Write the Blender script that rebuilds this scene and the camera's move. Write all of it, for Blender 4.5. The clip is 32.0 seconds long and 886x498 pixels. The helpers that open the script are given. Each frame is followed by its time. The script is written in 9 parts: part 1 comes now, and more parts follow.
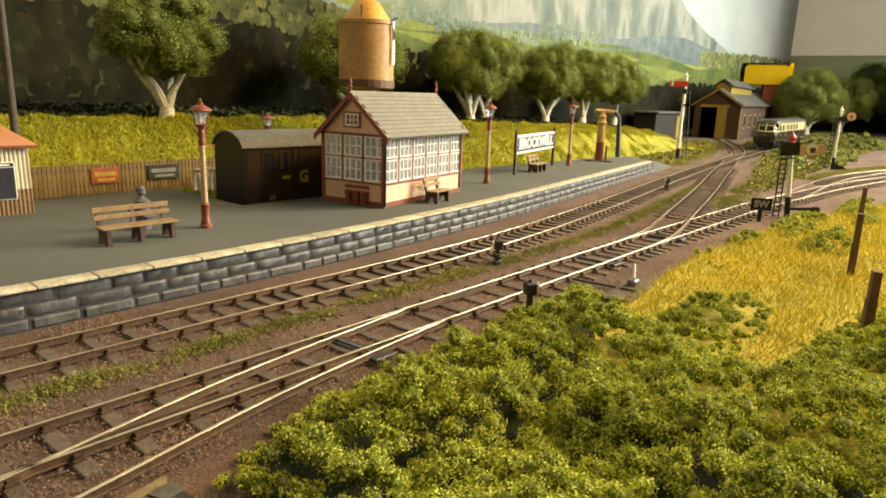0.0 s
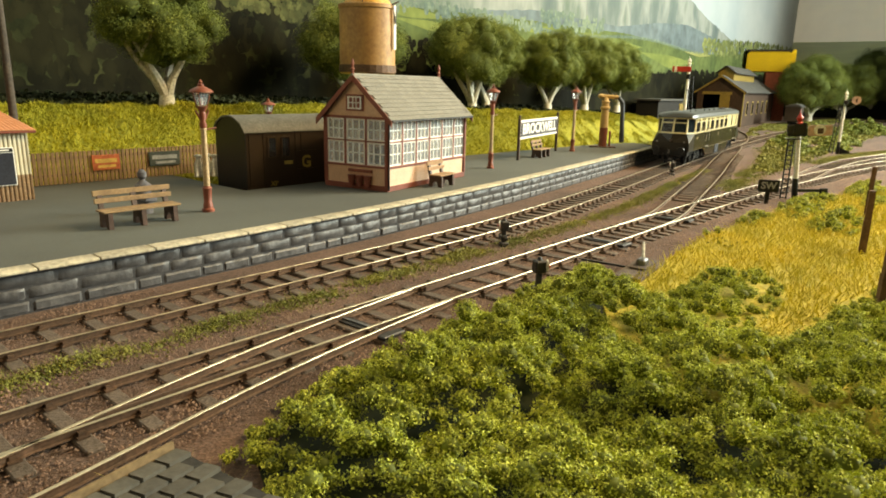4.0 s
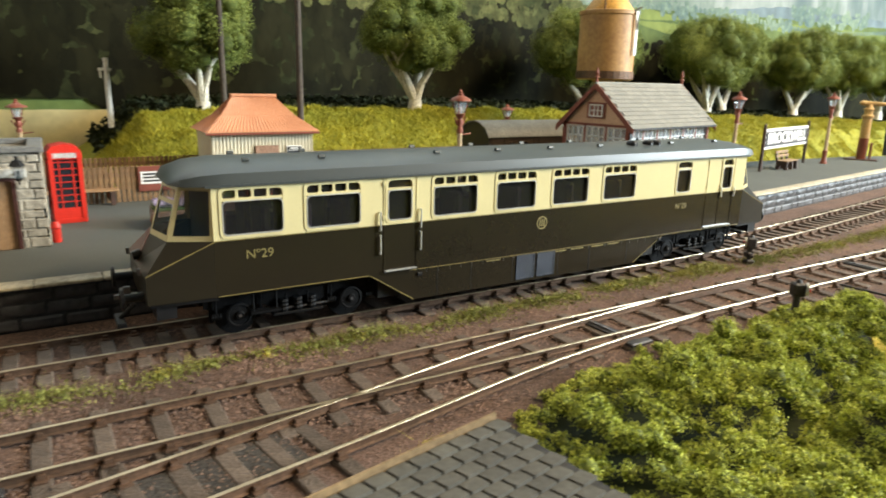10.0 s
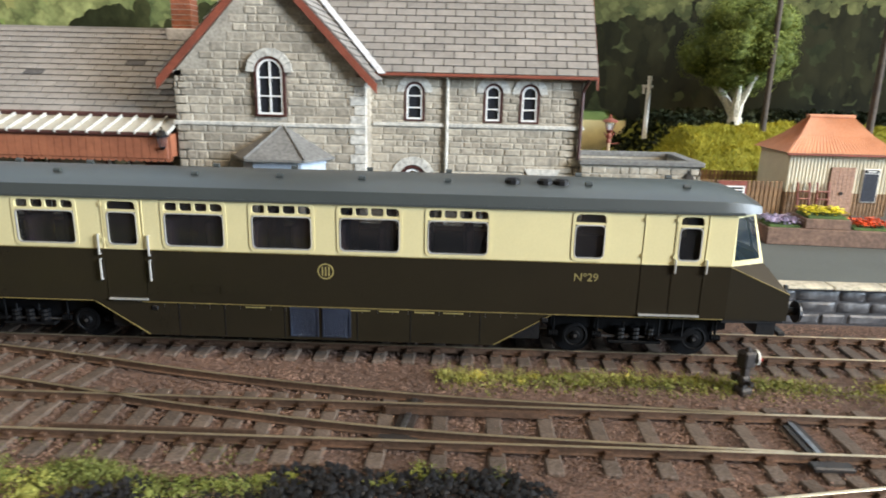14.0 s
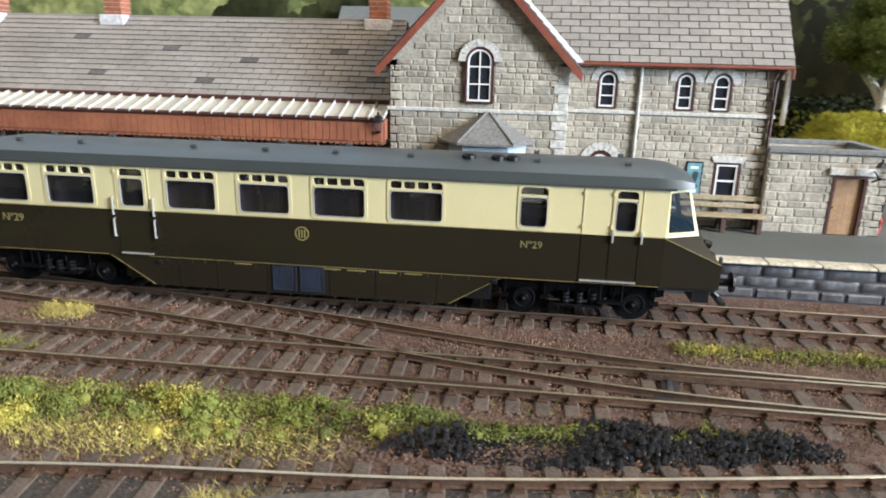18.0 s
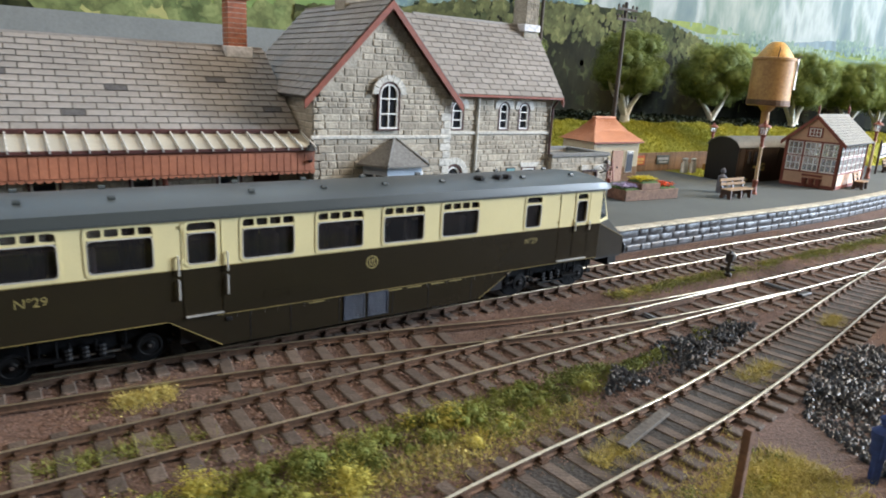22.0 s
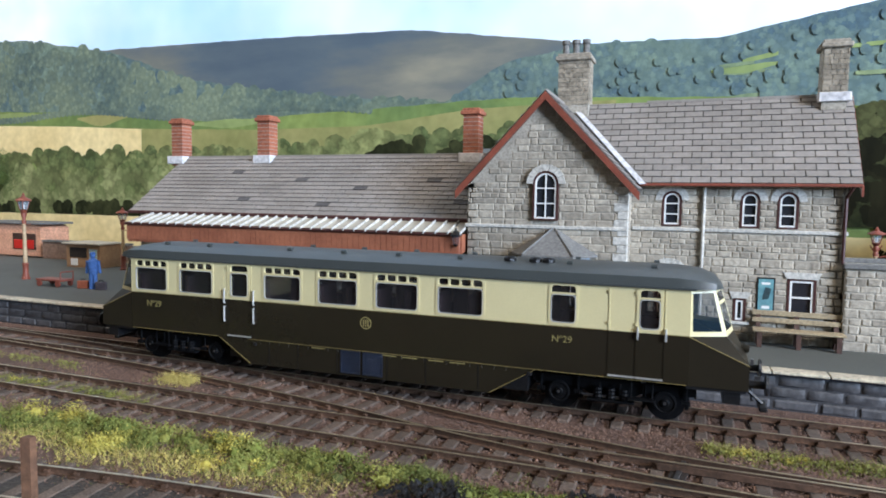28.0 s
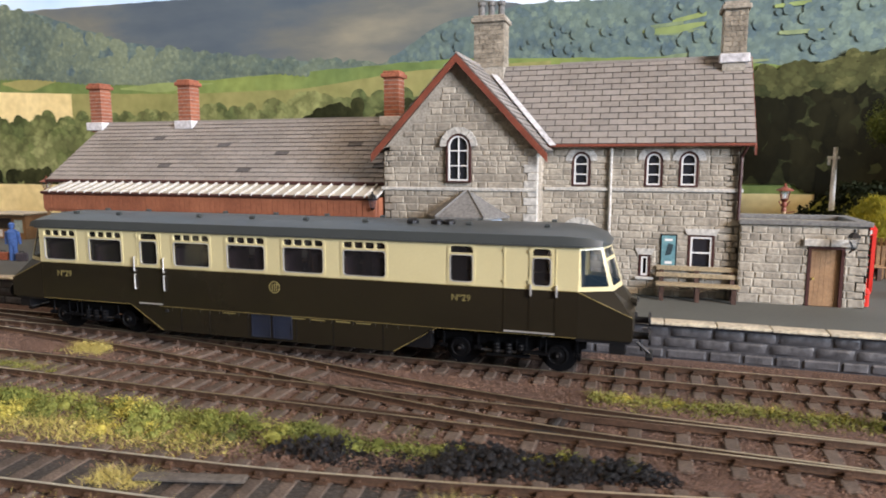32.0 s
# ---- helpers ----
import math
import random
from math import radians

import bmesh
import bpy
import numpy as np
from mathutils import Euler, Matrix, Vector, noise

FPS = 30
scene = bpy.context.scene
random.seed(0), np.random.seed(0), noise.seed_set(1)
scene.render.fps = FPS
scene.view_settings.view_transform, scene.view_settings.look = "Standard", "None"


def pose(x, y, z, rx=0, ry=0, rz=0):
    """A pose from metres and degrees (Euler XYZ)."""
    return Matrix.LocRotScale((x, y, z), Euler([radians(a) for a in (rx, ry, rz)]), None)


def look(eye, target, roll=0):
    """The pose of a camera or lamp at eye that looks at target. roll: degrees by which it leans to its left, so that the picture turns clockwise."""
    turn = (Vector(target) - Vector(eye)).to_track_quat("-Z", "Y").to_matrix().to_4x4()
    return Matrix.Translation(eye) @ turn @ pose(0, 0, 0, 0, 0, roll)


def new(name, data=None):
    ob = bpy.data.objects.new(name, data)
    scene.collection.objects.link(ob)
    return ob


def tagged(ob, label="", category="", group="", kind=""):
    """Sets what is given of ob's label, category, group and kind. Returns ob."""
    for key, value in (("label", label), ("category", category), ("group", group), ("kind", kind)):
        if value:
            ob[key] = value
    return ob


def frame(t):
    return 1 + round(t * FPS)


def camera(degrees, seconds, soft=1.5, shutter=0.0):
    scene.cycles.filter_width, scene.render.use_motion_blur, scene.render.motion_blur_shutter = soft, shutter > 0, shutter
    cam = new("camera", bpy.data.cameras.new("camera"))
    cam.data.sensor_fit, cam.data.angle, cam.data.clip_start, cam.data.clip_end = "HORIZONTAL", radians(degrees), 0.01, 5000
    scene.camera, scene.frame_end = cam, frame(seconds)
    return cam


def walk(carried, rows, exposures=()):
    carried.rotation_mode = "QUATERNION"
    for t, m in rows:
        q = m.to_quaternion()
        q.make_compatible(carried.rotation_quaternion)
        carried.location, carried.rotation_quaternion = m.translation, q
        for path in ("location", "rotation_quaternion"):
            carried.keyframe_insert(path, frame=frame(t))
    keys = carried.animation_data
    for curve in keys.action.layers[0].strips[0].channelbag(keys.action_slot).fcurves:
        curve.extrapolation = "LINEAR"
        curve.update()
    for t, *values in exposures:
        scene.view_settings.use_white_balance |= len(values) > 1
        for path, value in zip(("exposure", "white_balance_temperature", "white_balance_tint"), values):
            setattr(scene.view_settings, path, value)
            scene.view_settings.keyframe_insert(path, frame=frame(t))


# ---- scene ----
cam = camera(67.7, 32.0, 1.8, 0.4)
METRES, EYE, TILT, LEAN, TURN = 88.0, 6.5, 0.0, 0.0, -49.1
ROWS = [
    (0.0, 0.0, 0.0, 0.0, 0.41, -12.13, -1.92),
    (0.5, -0.0009, -0.0003, 0.0007, 0.3, -12.0, -1.83),
    (1.0, -0.003, -0.0014, -0.0005, 0.47, -12.03, -1.57),
    (1.5, -0.0032, -0.0022, -0.0016, 0.41, -12.5, -1.42),
    (2.0, -0.0041, -0.0011, -0.0036, 0.19, -12.63, -1.53),
    (2.5, -0.0045, -0.0001, -0.0044, 0.18, -12.59, -1.63),
    (3.0, -0.0042, 0.0006, -0.0054, 0.12, -12.6, -1.6),
    (3.5, -0.0033, 0.002, -0.0063, 0.21, -12.72, -1.49),
    (5.5, 0.0034, 0.0062, -0.0073, 1.81, -12.39, -0.85),
    (6.0, 0.0061, 0.0083, -0.0093, 2.84, -12.64, -0.75),
    (6.5, 0.0091, 0.0095, -0.008, 4.0, -12.75, -0.57),
    (7.0, 0.0096, 0.0117, -0.0082, 5.41, -12.96, -0.62),
    (7.5, 0.0082, 0.0123, -0.0093, 6.75, -12.98, -0.55),
    (8.0, 0.0062, 0.0122, -0.008, 8.48, -13.26, -0.66),
    (8.5, 0.0038, 0.01, -0.0086, 9.94, -13.47, -0.85),
    (9.0, -0.0022, 0.0044, -0.0057, 12.0, -13.55, -1.1),
    (9.5, -0.009, -0.0014, -0.0045, 14.63, -13.67, -1.4),
    (10.0, -0.0177, -0.0127, -0.0011, 18.33, -13.57, -1.39),
    (10.5, -0.027, -0.0246, -0.0011, 22.05, -13.53, -1.42),
    (11.0, -0.036, -0.0318, 0.0006, 25.49, -13.5, -1.59),
    (11.5, -0.0456, -0.0368, -0.0001, 28.84, -13.68, -1.97),
    (12.0, -0.0605, -0.0475, 0.0012, 33.19, -13.82, -2.05),
    (12.5, -0.0721, -0.0578, -0.0005, 38.05, -14.13, -1.9),
    (13.0, -0.0854, -0.0639, 0.0014, 43.22, -14.29, -1.35),
    (13.5, -0.0922, -0.0741, 0.003, 47.22, -14.47, -1.23),
    (14.0, -0.1009, -0.0894, 0.0055, 50.66, -14.73, -1.32),
    (14.5, -0.1058, -0.0979, 0.0078, 53.61, -14.86, -0.72),
    (15.0, -0.107, -0.1081, 0.0116, 56.88, -14.97, -0.52),
    (15.5, -0.1089, -0.1162, 0.0129, 59.94, -14.96, -0.78),
    (17.5, -0.1129, -0.124, 0.0058, 63.82, -15.94, -1.44),
    (18.0, -0.1249, -0.1471, 0.0063, 56.15, -16.33, -1.34),
    (18.5, -0.1513, -0.1791, 0.0067, 48.7, -16.28, -1.68),
    (19.0, -0.1677, -0.2037, 0.0058, 40.42, -16.29, -2.32),
    (19.5, -0.1685, -0.2079, 0.0048, 36.21, -16.33, -2.38),
    (20.0, -0.161, -0.2071, 0.0033, 37.48, -16.34, -1.2),
    (20.5, -0.183, -0.2254, 0.0157, 29.51, -15.26, -2.06),
    (21.0, -0.214, -0.2518, 0.009, 20.87, -14.6, -2.6),
    (21.5, -0.2345, -0.2752, 0.005, 16.69, -14.67, -2.65),
    (22.0, -0.2566, -0.291, 0.0143, 14.76, -14.62, -3.1),
    (22.5, -0.2715, -0.3038, 0.0203, 15.14, -14.98, -3.14),
    (23.0, -0.2888, -0.3079, 0.0165, 17.43, -15.29, -3.12),
    (23.5, -0.2885, -0.3047, 0.0184, 19.64, -15.52, -3.56),
    (24.0, -0.2513, -0.2762, 0.0149, 23.89, -15.48, -3.82),
    (24.5, -0.1999, -0.2145, 0.0118, 38.85, -14.28, -1.95),
    (25.0, -0.1626, -0.1806, 0.0012, 57.25, -13.63, 0.15),
    (25.5, -0.1557, -0.1869, -0.0031, 57.09, -10.01, -1.23),
    (27.5, -0.0998, -0.146, -0.0138, 65.78, -4.72, -1.88),
    (28.0, -0.077, -0.1247, -0.0039, 69.82, -4.4, -0.83),
    (28.5, -0.0705, -0.1117, -0.0043, 70.42, -4.3, -0.48),
    (29.0, -0.0451, -0.0667, -0.0052, 76.08, -7.4, 0.85),
    (29.5, -0.0325, -0.0491, -0.0047, 80.07, -7.38, 1.47),
    (30.0, -0.0223, -0.0423, 0.0004, 80.85, -7.31, 1.36),
    (30.5, -0.017, -0.0356, 0.0029, 81.23, -7.21, 0.93),
    (31.0, -0.0253, -0.0466, 0.0, 80.7, -7.37, 1.08),
    (31.5, -0.041, -0.0709, -0.0013, 72.99, -7.57, 0.76),
    (32.0, -0.0631, -0.1054, -0.0034, 66.35, -7.58, -0.0),
]


def fade(t, a, b):
    """1 up to a seconds, falling smoothly to 0 at b seconds."""
    u = min(max((b - t) / (b - a), 0.0), 1.0)
    return u * u * (3 - 2 * u)


K = 0.01  # all lengths below are centimetres of the model railway; the world is in metres
# the film camera's own drift: seconds, stops, kelvin, tint
LIGHT_ROWS = [(0, -0.15, 14500, 12), (3, -0.2, 13500, 9), (6, -0.2, 10600, 2), (8, -0.1, 9200, 8), (10, 0.05, 8600, 10), (12, 0.0, 8100, 14), (14, 0.15, 7700, 14), (18, 0.27, 7300, 15), (20, 0.17, 7200, 15), (22, 0.05, 7200, 15), (25, 0.0, 7100, 15), (28, -0.15, 6600, 16), (29, -0.15, 6700, 18), (30, -0.12, 6700, 18), (31, -0.12, 7000, 20), (32, -0.1, 8000, 24)]
RIG = [(t, pose(0, 1.3 * fade(t, 10.5, 15.5), EYE - 0.2 * fade(t, 13, 15) * (1 - fade(t, 9, 11)), TILT, LEAN, TURN)
        @ pose(METRES * x, METRES * y, METRES * z, 90 + pitch - 1.2 * fade(t, 8, 13), roll, yaw)) for t, x, y, z, yaw, pitch, roll in ROWS]
walk(cam, [(t, Matrix.Translation(m.translation * K) @ m.to_3x3().to_4x4()) for t, m in RIG], LIGHT_ROWS)

# ---------------------------------------------------------------- light
world = bpy.data.worlds.new("room")
scene.world = world
world.use_nodes = True
world.node_tree.nodes["Background"].inputs[0].default_value = (0.8, 0.86, 1.0, 1)
world.node_tree.nodes["Background"].inputs[1].default_value = 0.022


def area_lamp(name, eye, target, sx, sy, watts, colour):
    d = bpy.data.lights.new(name, "AREA")
    d.shape, d.size, d.size_y, d.energy, d.color = "RECTANGLE", sx * K, sy * K, watts, colour
    ob = new(name, d)
    ob.matrix_world = look([c * K for c in eye], [c * K for c in target])
    return ob


# unseen strip lamp, added to brighten the western backdrop
area_lamp("strip_light", (-95, 12, 62), (-95, 62, 20), 90, 8, 3.6, (1.0, 0.91, 0.78))
area_lamp("strip_light", (84, -26, 74), (40, 16, 0), 60, 8, 15, (1.0, 0.88, 0.70))
area_lamp("daylight", (199, -80, 64), (0, 22, 0), 80, 84, 158, (0.56, 0.76, 1.0))

# ---------------------------------------------------------------- materials
MATS = {}


def mat(name, c1, c2=None, rough=0.6, metal=0.0, scale=0.6, fine=8.0, bump=0.25, rnd=0.0, island=0.0, amount=0.35, spec=0.4):
    """A surface with a broad mottling between two colours, a fine grain that also lifts the surface, and a shift from piece to piece."""
    if name in MATS:
        return MATS[name]
    m = bpy.data.materials.new(name)
    m.use_nodes = True
    t = m.node_tree
    n, ln = t.nodes, t.links
    b = n["Principled BSDF"]
    c2 = c2 or tuple(x * 0.72 for x in c1)
    co = n.new("ShaderNodeTexCoord")
    sc = n.new("ShaderNodeVectorMath")
    sc.operation = "SCALE"
    sc.inputs[3].default_value = 1 / K
    ln.new(co.outputs["Object"], sc.inputs[0])
    no = n.new("ShaderNodeTexNoise")
    no.inputs["Scale"].default_value, no.inputs["Detail"].default_value, no.inputs["Roughness"].default_value = scale, 4, 0.6
    ln.new(sc.outputs[0], no.inputs["Vector"])
    rp = n.new("ShaderNodeValToRGB")
    rp.color_ramp.elements[0].position, rp.color_ramp.elements[1].position = 0.36, 0.66
    rp.color_ramp.elements[0].color, rp.color_ramp.elements[1].color = (*c2, 1), (*c1, 1)
    ln.new(no.outputs["Fac"], rp.inputs[0])
    fi = n.new("ShaderNodeTexNoise")
    fi.inputs["Scale"].default_value, fi.inputs["Detail"].default_value = fine, 3
    ln.new(sc.outputs[0], fi.inputs["Vector"])
    mr = n.new("ShaderNodeMapRange")
    mr.inputs[1].default_value, mr.inputs[2].default_value = 0.25, 0.75
    mr.inputs[3].default_value, mr.inputs[4].default_value = 1 - amount, 1 + amount
    ln.new(fi.outputs["Fac"], mr.inputs[0])
    hs = n.new("ShaderNodeHueSaturation")
    ln.new(rp.outputs[0], hs.inputs["Color"])
    value = mr.outputs[0]
    if rnd or island:
        if rnd:
            src = n.new("ShaderNodeObjectInfo").outputs["Random"]
        else:
            src = n.new("ShaderNodeNewGeometry").outputs["Random Per Island"]
        r2 = n.new("ShaderNodeMapRange")
        r2.inputs[3].default_value, r2.inputs[4].default_value = 1 - (rnd or island), 1 + (rnd or island)
        ln.new(src, r2.inputs[0])
        mu = n.new("ShaderNodeMath")
        mu.operation = "MULTIPLY"
        ln.new(value, mu.inputs[0])
        ln.new(r2.outputs[0], mu.inputs[1])
        value = mu.outputs[0]
    ln.new(value, hs.inputs["Value"])
    ln.new(hs.outputs[0], b.inputs["Base Color"])
    b.inputs["Roughness"].default_value, b.inputs["Metallic"].default_value = rough, metal
    b.inputs["Specular IOR Level"].default_value = spec
    if bump:
        bu = n.new("ShaderNodeBump")
        bu.inputs["Strength"].default_value, bu.inputs["Distance"].default_value = bump, 0.05 * K
        ln.new(fi.outputs["Fac"], bu.inputs["Height"])
        ln.new(bu.outputs[0], b.inputs["Normal"])
    MATS[name] = m
    return m


def glass(name, tint=(0.9, 0.95, 0.97), rough=0.02, alpha=0.25):
    m = bpy.data.materials.new(name)
    m.use_nodes = True
    b = m.node_tree.nodes["Principled BSDF"]
    b.inputs["Base Color"].default_value = (*tint, 1)
    b.inputs["Roughness"].default_value = rough
    b.inputs["Alpha"].default_value = alpha
    b.inputs["Specular IOR Level"].default_value = 0.7
    MATS[name] = m
    return m


# ---------------------------------------------------------------- mesh making
class Shape:
    """Collects pieces of one mesh, in centimetres."""

    def __init__(self):
        self.v, self.f = [], []

    def add(self, verts, faces):
        o = len(self.v)
        self.v.extend(tuple(p) for p in verts)
        self.f.extend(tuple(i + o for i in q) for q in faces)
        return self

    def box(self, x0, y0, z0, x1, y1, z1, c=0.0):
        if c <= 0:
            return self.add([(x, y, z) for z in (z0, z1) for y in (y0, y1) for x in (x0, x1)],
                            [(0, 2, 3, 1), (4, 5, 7, 6), (0, 1, 5, 4), (2, 6, 7, 3), (0, 4, 6, 2), (1, 3, 7, 5)])
        lo, hi = (x0, y0, z0), (x1, y1, z1)
        vs, ids = [], {}
        for k in range(8):
            s = (k & 1, k >> 1 & 1, k >> 2 & 1)
            for a in range(3):
                p = [(hi[i] if s[i] else lo[i]) if i == a else ((hi[i] - c) if s[i] else (lo[i] + c)) for i in range(3)]
                ids[k, a] = len(vs)
                vs.append(p)
        fs = []
        for a in range(3):
            u, w = (a + 1) % 3, (a + 2) % 3
            for side in (0, 1):
                q = [ids[(side << a) | (i << u) | (j << w), a] for i, j in ((0, 0), (1, 0), (1, 1), (0, 1))]
                fs.append(tuple(q if side else q[::-1]))
            for i in (0, 1):
                for j in (0, 1):
                    p, r = (i << u) | (j << w), (i << u) | (j << w) | (1 << a)
                    q = (ids[p, u], ids[r, u], ids[r, w], ids[p, w])
                    fs.append(q if i == j else q[::-1])
        for k in range(8):
            q = (ids[k, 0], ids[k, 1], ids[k, 2])
            fs.append(q if bin(k).count("1") % 2 else q[::-1])
        return self.add(vs, fs)

    def tube(self, p0, p1, r0, r1=None, n=10, caps=True):
        r1 = r0 if r1 is None else r1
        p0, p1 = Vector(p0), Vector(p1)
        q = (p1 - p0).to_track_quat("Z", "Y")
        vs = []
        for p, r in ((p0, r0), (p1, r1)):
            for i in range(n):
                a = 2 * math.pi * i / n
                vs.append(p + q @ Vector((r * math.cos(a), r * math.sin(a), 0)))
        fs = [(i, (i + 1) % n, n + (i + 1) % n, n + i) for i in range(n)]
        if caps:
            fs += [tuple(range(n))[::-1], tuple(range(n, 2 * n))]
        return self.add(vs, fs)

    def lathe(self, prof, x=0, y=0, n=14):
        """prof: (radius, z) from the bottom up."""
        vs = [(x + r * math.cos(2 * math.pi * i / n), y + r * math.sin(2 * math.pi * i / n), z) for r, z in prof for i in range(n)]
        fs = [(k * n + i, k * n + (i + 1) % n, (k + 1) * n + (i + 1) % n, (k + 1) * n + i) for k in range(len(prof) - 1) for i in range(n)]
        fs += [tuple(range(n))[::-1], tuple(range((len(prof) - 1) * n, len(prof) * n))]
        return self.add(vs, fs)

    def prism(self, pts, axis, a, b):
        """An outline drawn in the two other axes (in the order x, y, z), pulled from a to b along axis."""
        def at(p, d):
            return {"x": (d, p[0], p[1]), "y": (p[0], d, p[1]), "z": (p[0], p[1], d)}[axis]
        n = len(pts)
        vs = [at(p, a) for p in pts] + [at(p, b) for p in pts]
        return self.add(vs, [tuple(range(n)), tuple(range(n, 2 * n))[::-1]] + [(i, n + i, n + (i + 1) % n, (i + 1) % n) for i in range(n)])

    def plate(self, a, b, c, d, t):
        """A sheet with the corners a b c d, t thick along its normal."""
        a, b, c, d = (Vector(p) for p in (a, b, c, d))
        w = (b - a).cross(d - a).normalized() * t
        return self.add([a, b, c, d, a + w, b + w, c + w, d + w], [(0, 3, 2, 1), (4, 5, 6, 7), (0, 1, 5, 4), (1, 2, 6, 5), (2, 3, 7, 6), (3, 0, 4, 7)])

    def moved(self, m):
        self.v = [tuple(m @ Vector(p)) for p in self.v]
        return self

    def mesh(self, name, material, smooth=False):
        me = bpy.data.meshes.new(name)
        me.from_pydata([(x * K, y * K, z * K) for x, y, z in self.v], [], self.f)
        bm = bmesh.new()
        bm.from_mesh(me)
        if len(bm.faces) < 40000:
            bmesh.ops.recalc_face_normals(bm, faces=bm.faces)
        bm.to_mesh(me)
        bm.free()
        me.materials.append(material)
        if smooth:
            me.shade_smooth()
            me.set_sharp_from_angle(angle=radians(40))
        return me


def part(name, shape, material, parent=None, label="", smooth=False, at=(0, 0, 0), rz=0.0, kind=""):
    """One mesh object; under a parent it lies in the parent's space."""
    ob = new(name, shape if isinstance(shape, bpy.types.Mesh) else shape.mesh(name, material, smooth))
    ob.parent = parent
    ob.location = [c * K for c in at]
    ob.rotation_euler = (0, 0, radians(rz))
    if label or kind:
        tagged(ob, label, kind=kind)
    return ob


def thing(name, at=(0, 0, 0), rz=0.0, label="", category="", group="", kind=""):
    ob = new(name)
    ob.empty_display_size = 0.01
    ob.location = [c * K for c in at]
    ob.rotation_euler = (0, 0, radians(rz))
    return tagged(ob, label, category, group, kind)


def single(name, shape, material, at=(0, 0, 0), rz=0.0, label="", category="", group="", kind="", smooth=False):
    return tagged(part(name, shape, material, None, "", smooth, at, rz), label, category, group, kind)


def place(x, y, z, rz=0.0):
    return pose(x * K, y * K, z * K, 0, 0, rz)


def curve_through(points, step=0.35):
    """Points every step along a smooth line through the given ones."""
    p = [Vector((*q, 0)) for q in points]
    p = [p[0] * 2 - p[1]] + p + [p[-1] * 2 - p[-2]]
    out = []
    for i in range(1, len(p) - 2):
        for k in range(40):
            t = k / 40
            out.append(0.5 * (2 * p[i] + (p[i + 1] - p[i - 1]) * t + (2 * p[i - 1] - 5 * p[i] + 4 * p[i + 1] - p[i + 2]) * t * t + (3 * p[i] - p[i - 1] - 3 * p[i + 1] + p[i + 2]) * t ** 3))
    out.append(p[-2])
    run, d = [out[0]], 0.0
    for a, b in zip(out, out[1:]):
        d += (b - a).length
        if d >= step:
            run.append(b)
            d = 0.0
    return run


PLAT, RAIL, GROUND = 0.2, -0.9, -1.2

# ---------------------------------------------------------------- baseboard and tracks
T1 = curve_through([(-150, 20.9), (-60, 20.9), (-20, 20.95), (10, 20.95), (22, 21.05), (30, 21.6), (37, 22.5), (46, 23.9), (63, 26.8), (75, 28.65), (87, 30.35), (101, 32.1), (115, 33.6), (135, 35.0), (160, 35.6), (200, 34), (240, 29)])
T2 = curve_through([(-150, 15.7), (-60, 15.65), (-20, 15.65), (5, 15.75), (30, 15.95), (42, 15.9), (53, 15.7), (62, 15.0), (71, 14.2), (85, 12.0), (110, 6.5), (140, -2)])
T3 = curve_through([(-70, 5.2), (-45, 6.4), (-35, 7.9), (-26, 9.35), (-18, 10.1), (-10, 11.4), (-3, 12.8), (3, 13.9), (9, 15.05), (16, 15.8)])
CROSS = curve_through([(-52, 20.9), (-44, 20.6), (-34, 19.7), (-24, 18.2), (-18, 16.95), (-12, 16.1), (-4, 15.75)])
BRANCH = curve_through([(31, 15.95), (36, 16.3), (43, 17.9), (58, 21.6), (70, 24.8), (84, 28.4), (92, 30.6)])
LOOP = curve_through([(60, 15.2), (72, 15.8), (84, 15.4), (96, 13.2), (120, 7.5)])

earth = mat("brown_ballast", (0.145, 0.086, 0.066), (0.09, 0.056, 0.044), 0.95, scale=0.25, fine=13, bump=1.0, amount=0.5)
sh = Shape()
xs, ys = np.arange(-150, 262, 1.6), np.arange(-14, 78, 1.6)
nx, ny = len(xs), len(ys)
for j in range(ny):
    for i in range(nx):
        x, y = xs[i], ys[j]
        z = GROUND + 0.03 * noise.noise((x * 0.7, y * 0.7, 0))
        sh.v.append((x, y, z))
sh.f = [(j * nx + i, j * nx + i + 1, (j + 1) * nx + i + 1, (j + 1) * nx + i) for j in range(ny - 1) for i in range(nx - 1)]
ground = single("ground", sh, earth, label="brown ballast and earth of a model railway baseboard", category="ground", kind="structure", smooth=True)

rail_side = mat("rusty_rail", (0.15, 0.085, 0.056), (0.095, 0.058, 0.04), 0.6, 0.5, scale=0.8, fine=10, bump=0.2)
rail_top = mat("polished_rail", (0.56, 0.45, 0.31), (0.40, 0.32, 0.22), 0.3, 0.75, scale=0.5, fine=10, bump=0.05, amount=0.15)
timber = mat("dark_sleeper", (0.122, 0.09, 0.071), (0.076, 0.056, 0.044), 0.85, scale=2, fine=12, bump=0.6, rnd=0.25)


def sides(line):
    out = []
    for i, p in enumerate(line):
        d = (line[min(i + 1, len(line) - 1)] - line[max(i - 1, 0)]).normalized()
        out.append((p, Vector((-d.y, d.x, 0))))
    return out


def sweep(line, offset, profile):
    """A bar along a line: profile is (sideways, height) pairs in a ring."""
    s, n, prev = Shape(), len(profile), None
    for p, w in sides(line):
        o = len(s.v)
        s.v.extend((*(p + w * (offset + a))[:2], b) for a, b in profile)
        if prev is not None:
            s.f.extend((prev + k, prev + (k + 1) % n, o + (k + 1) % n, o + k) for k in range(n))
        prev = o
    return s


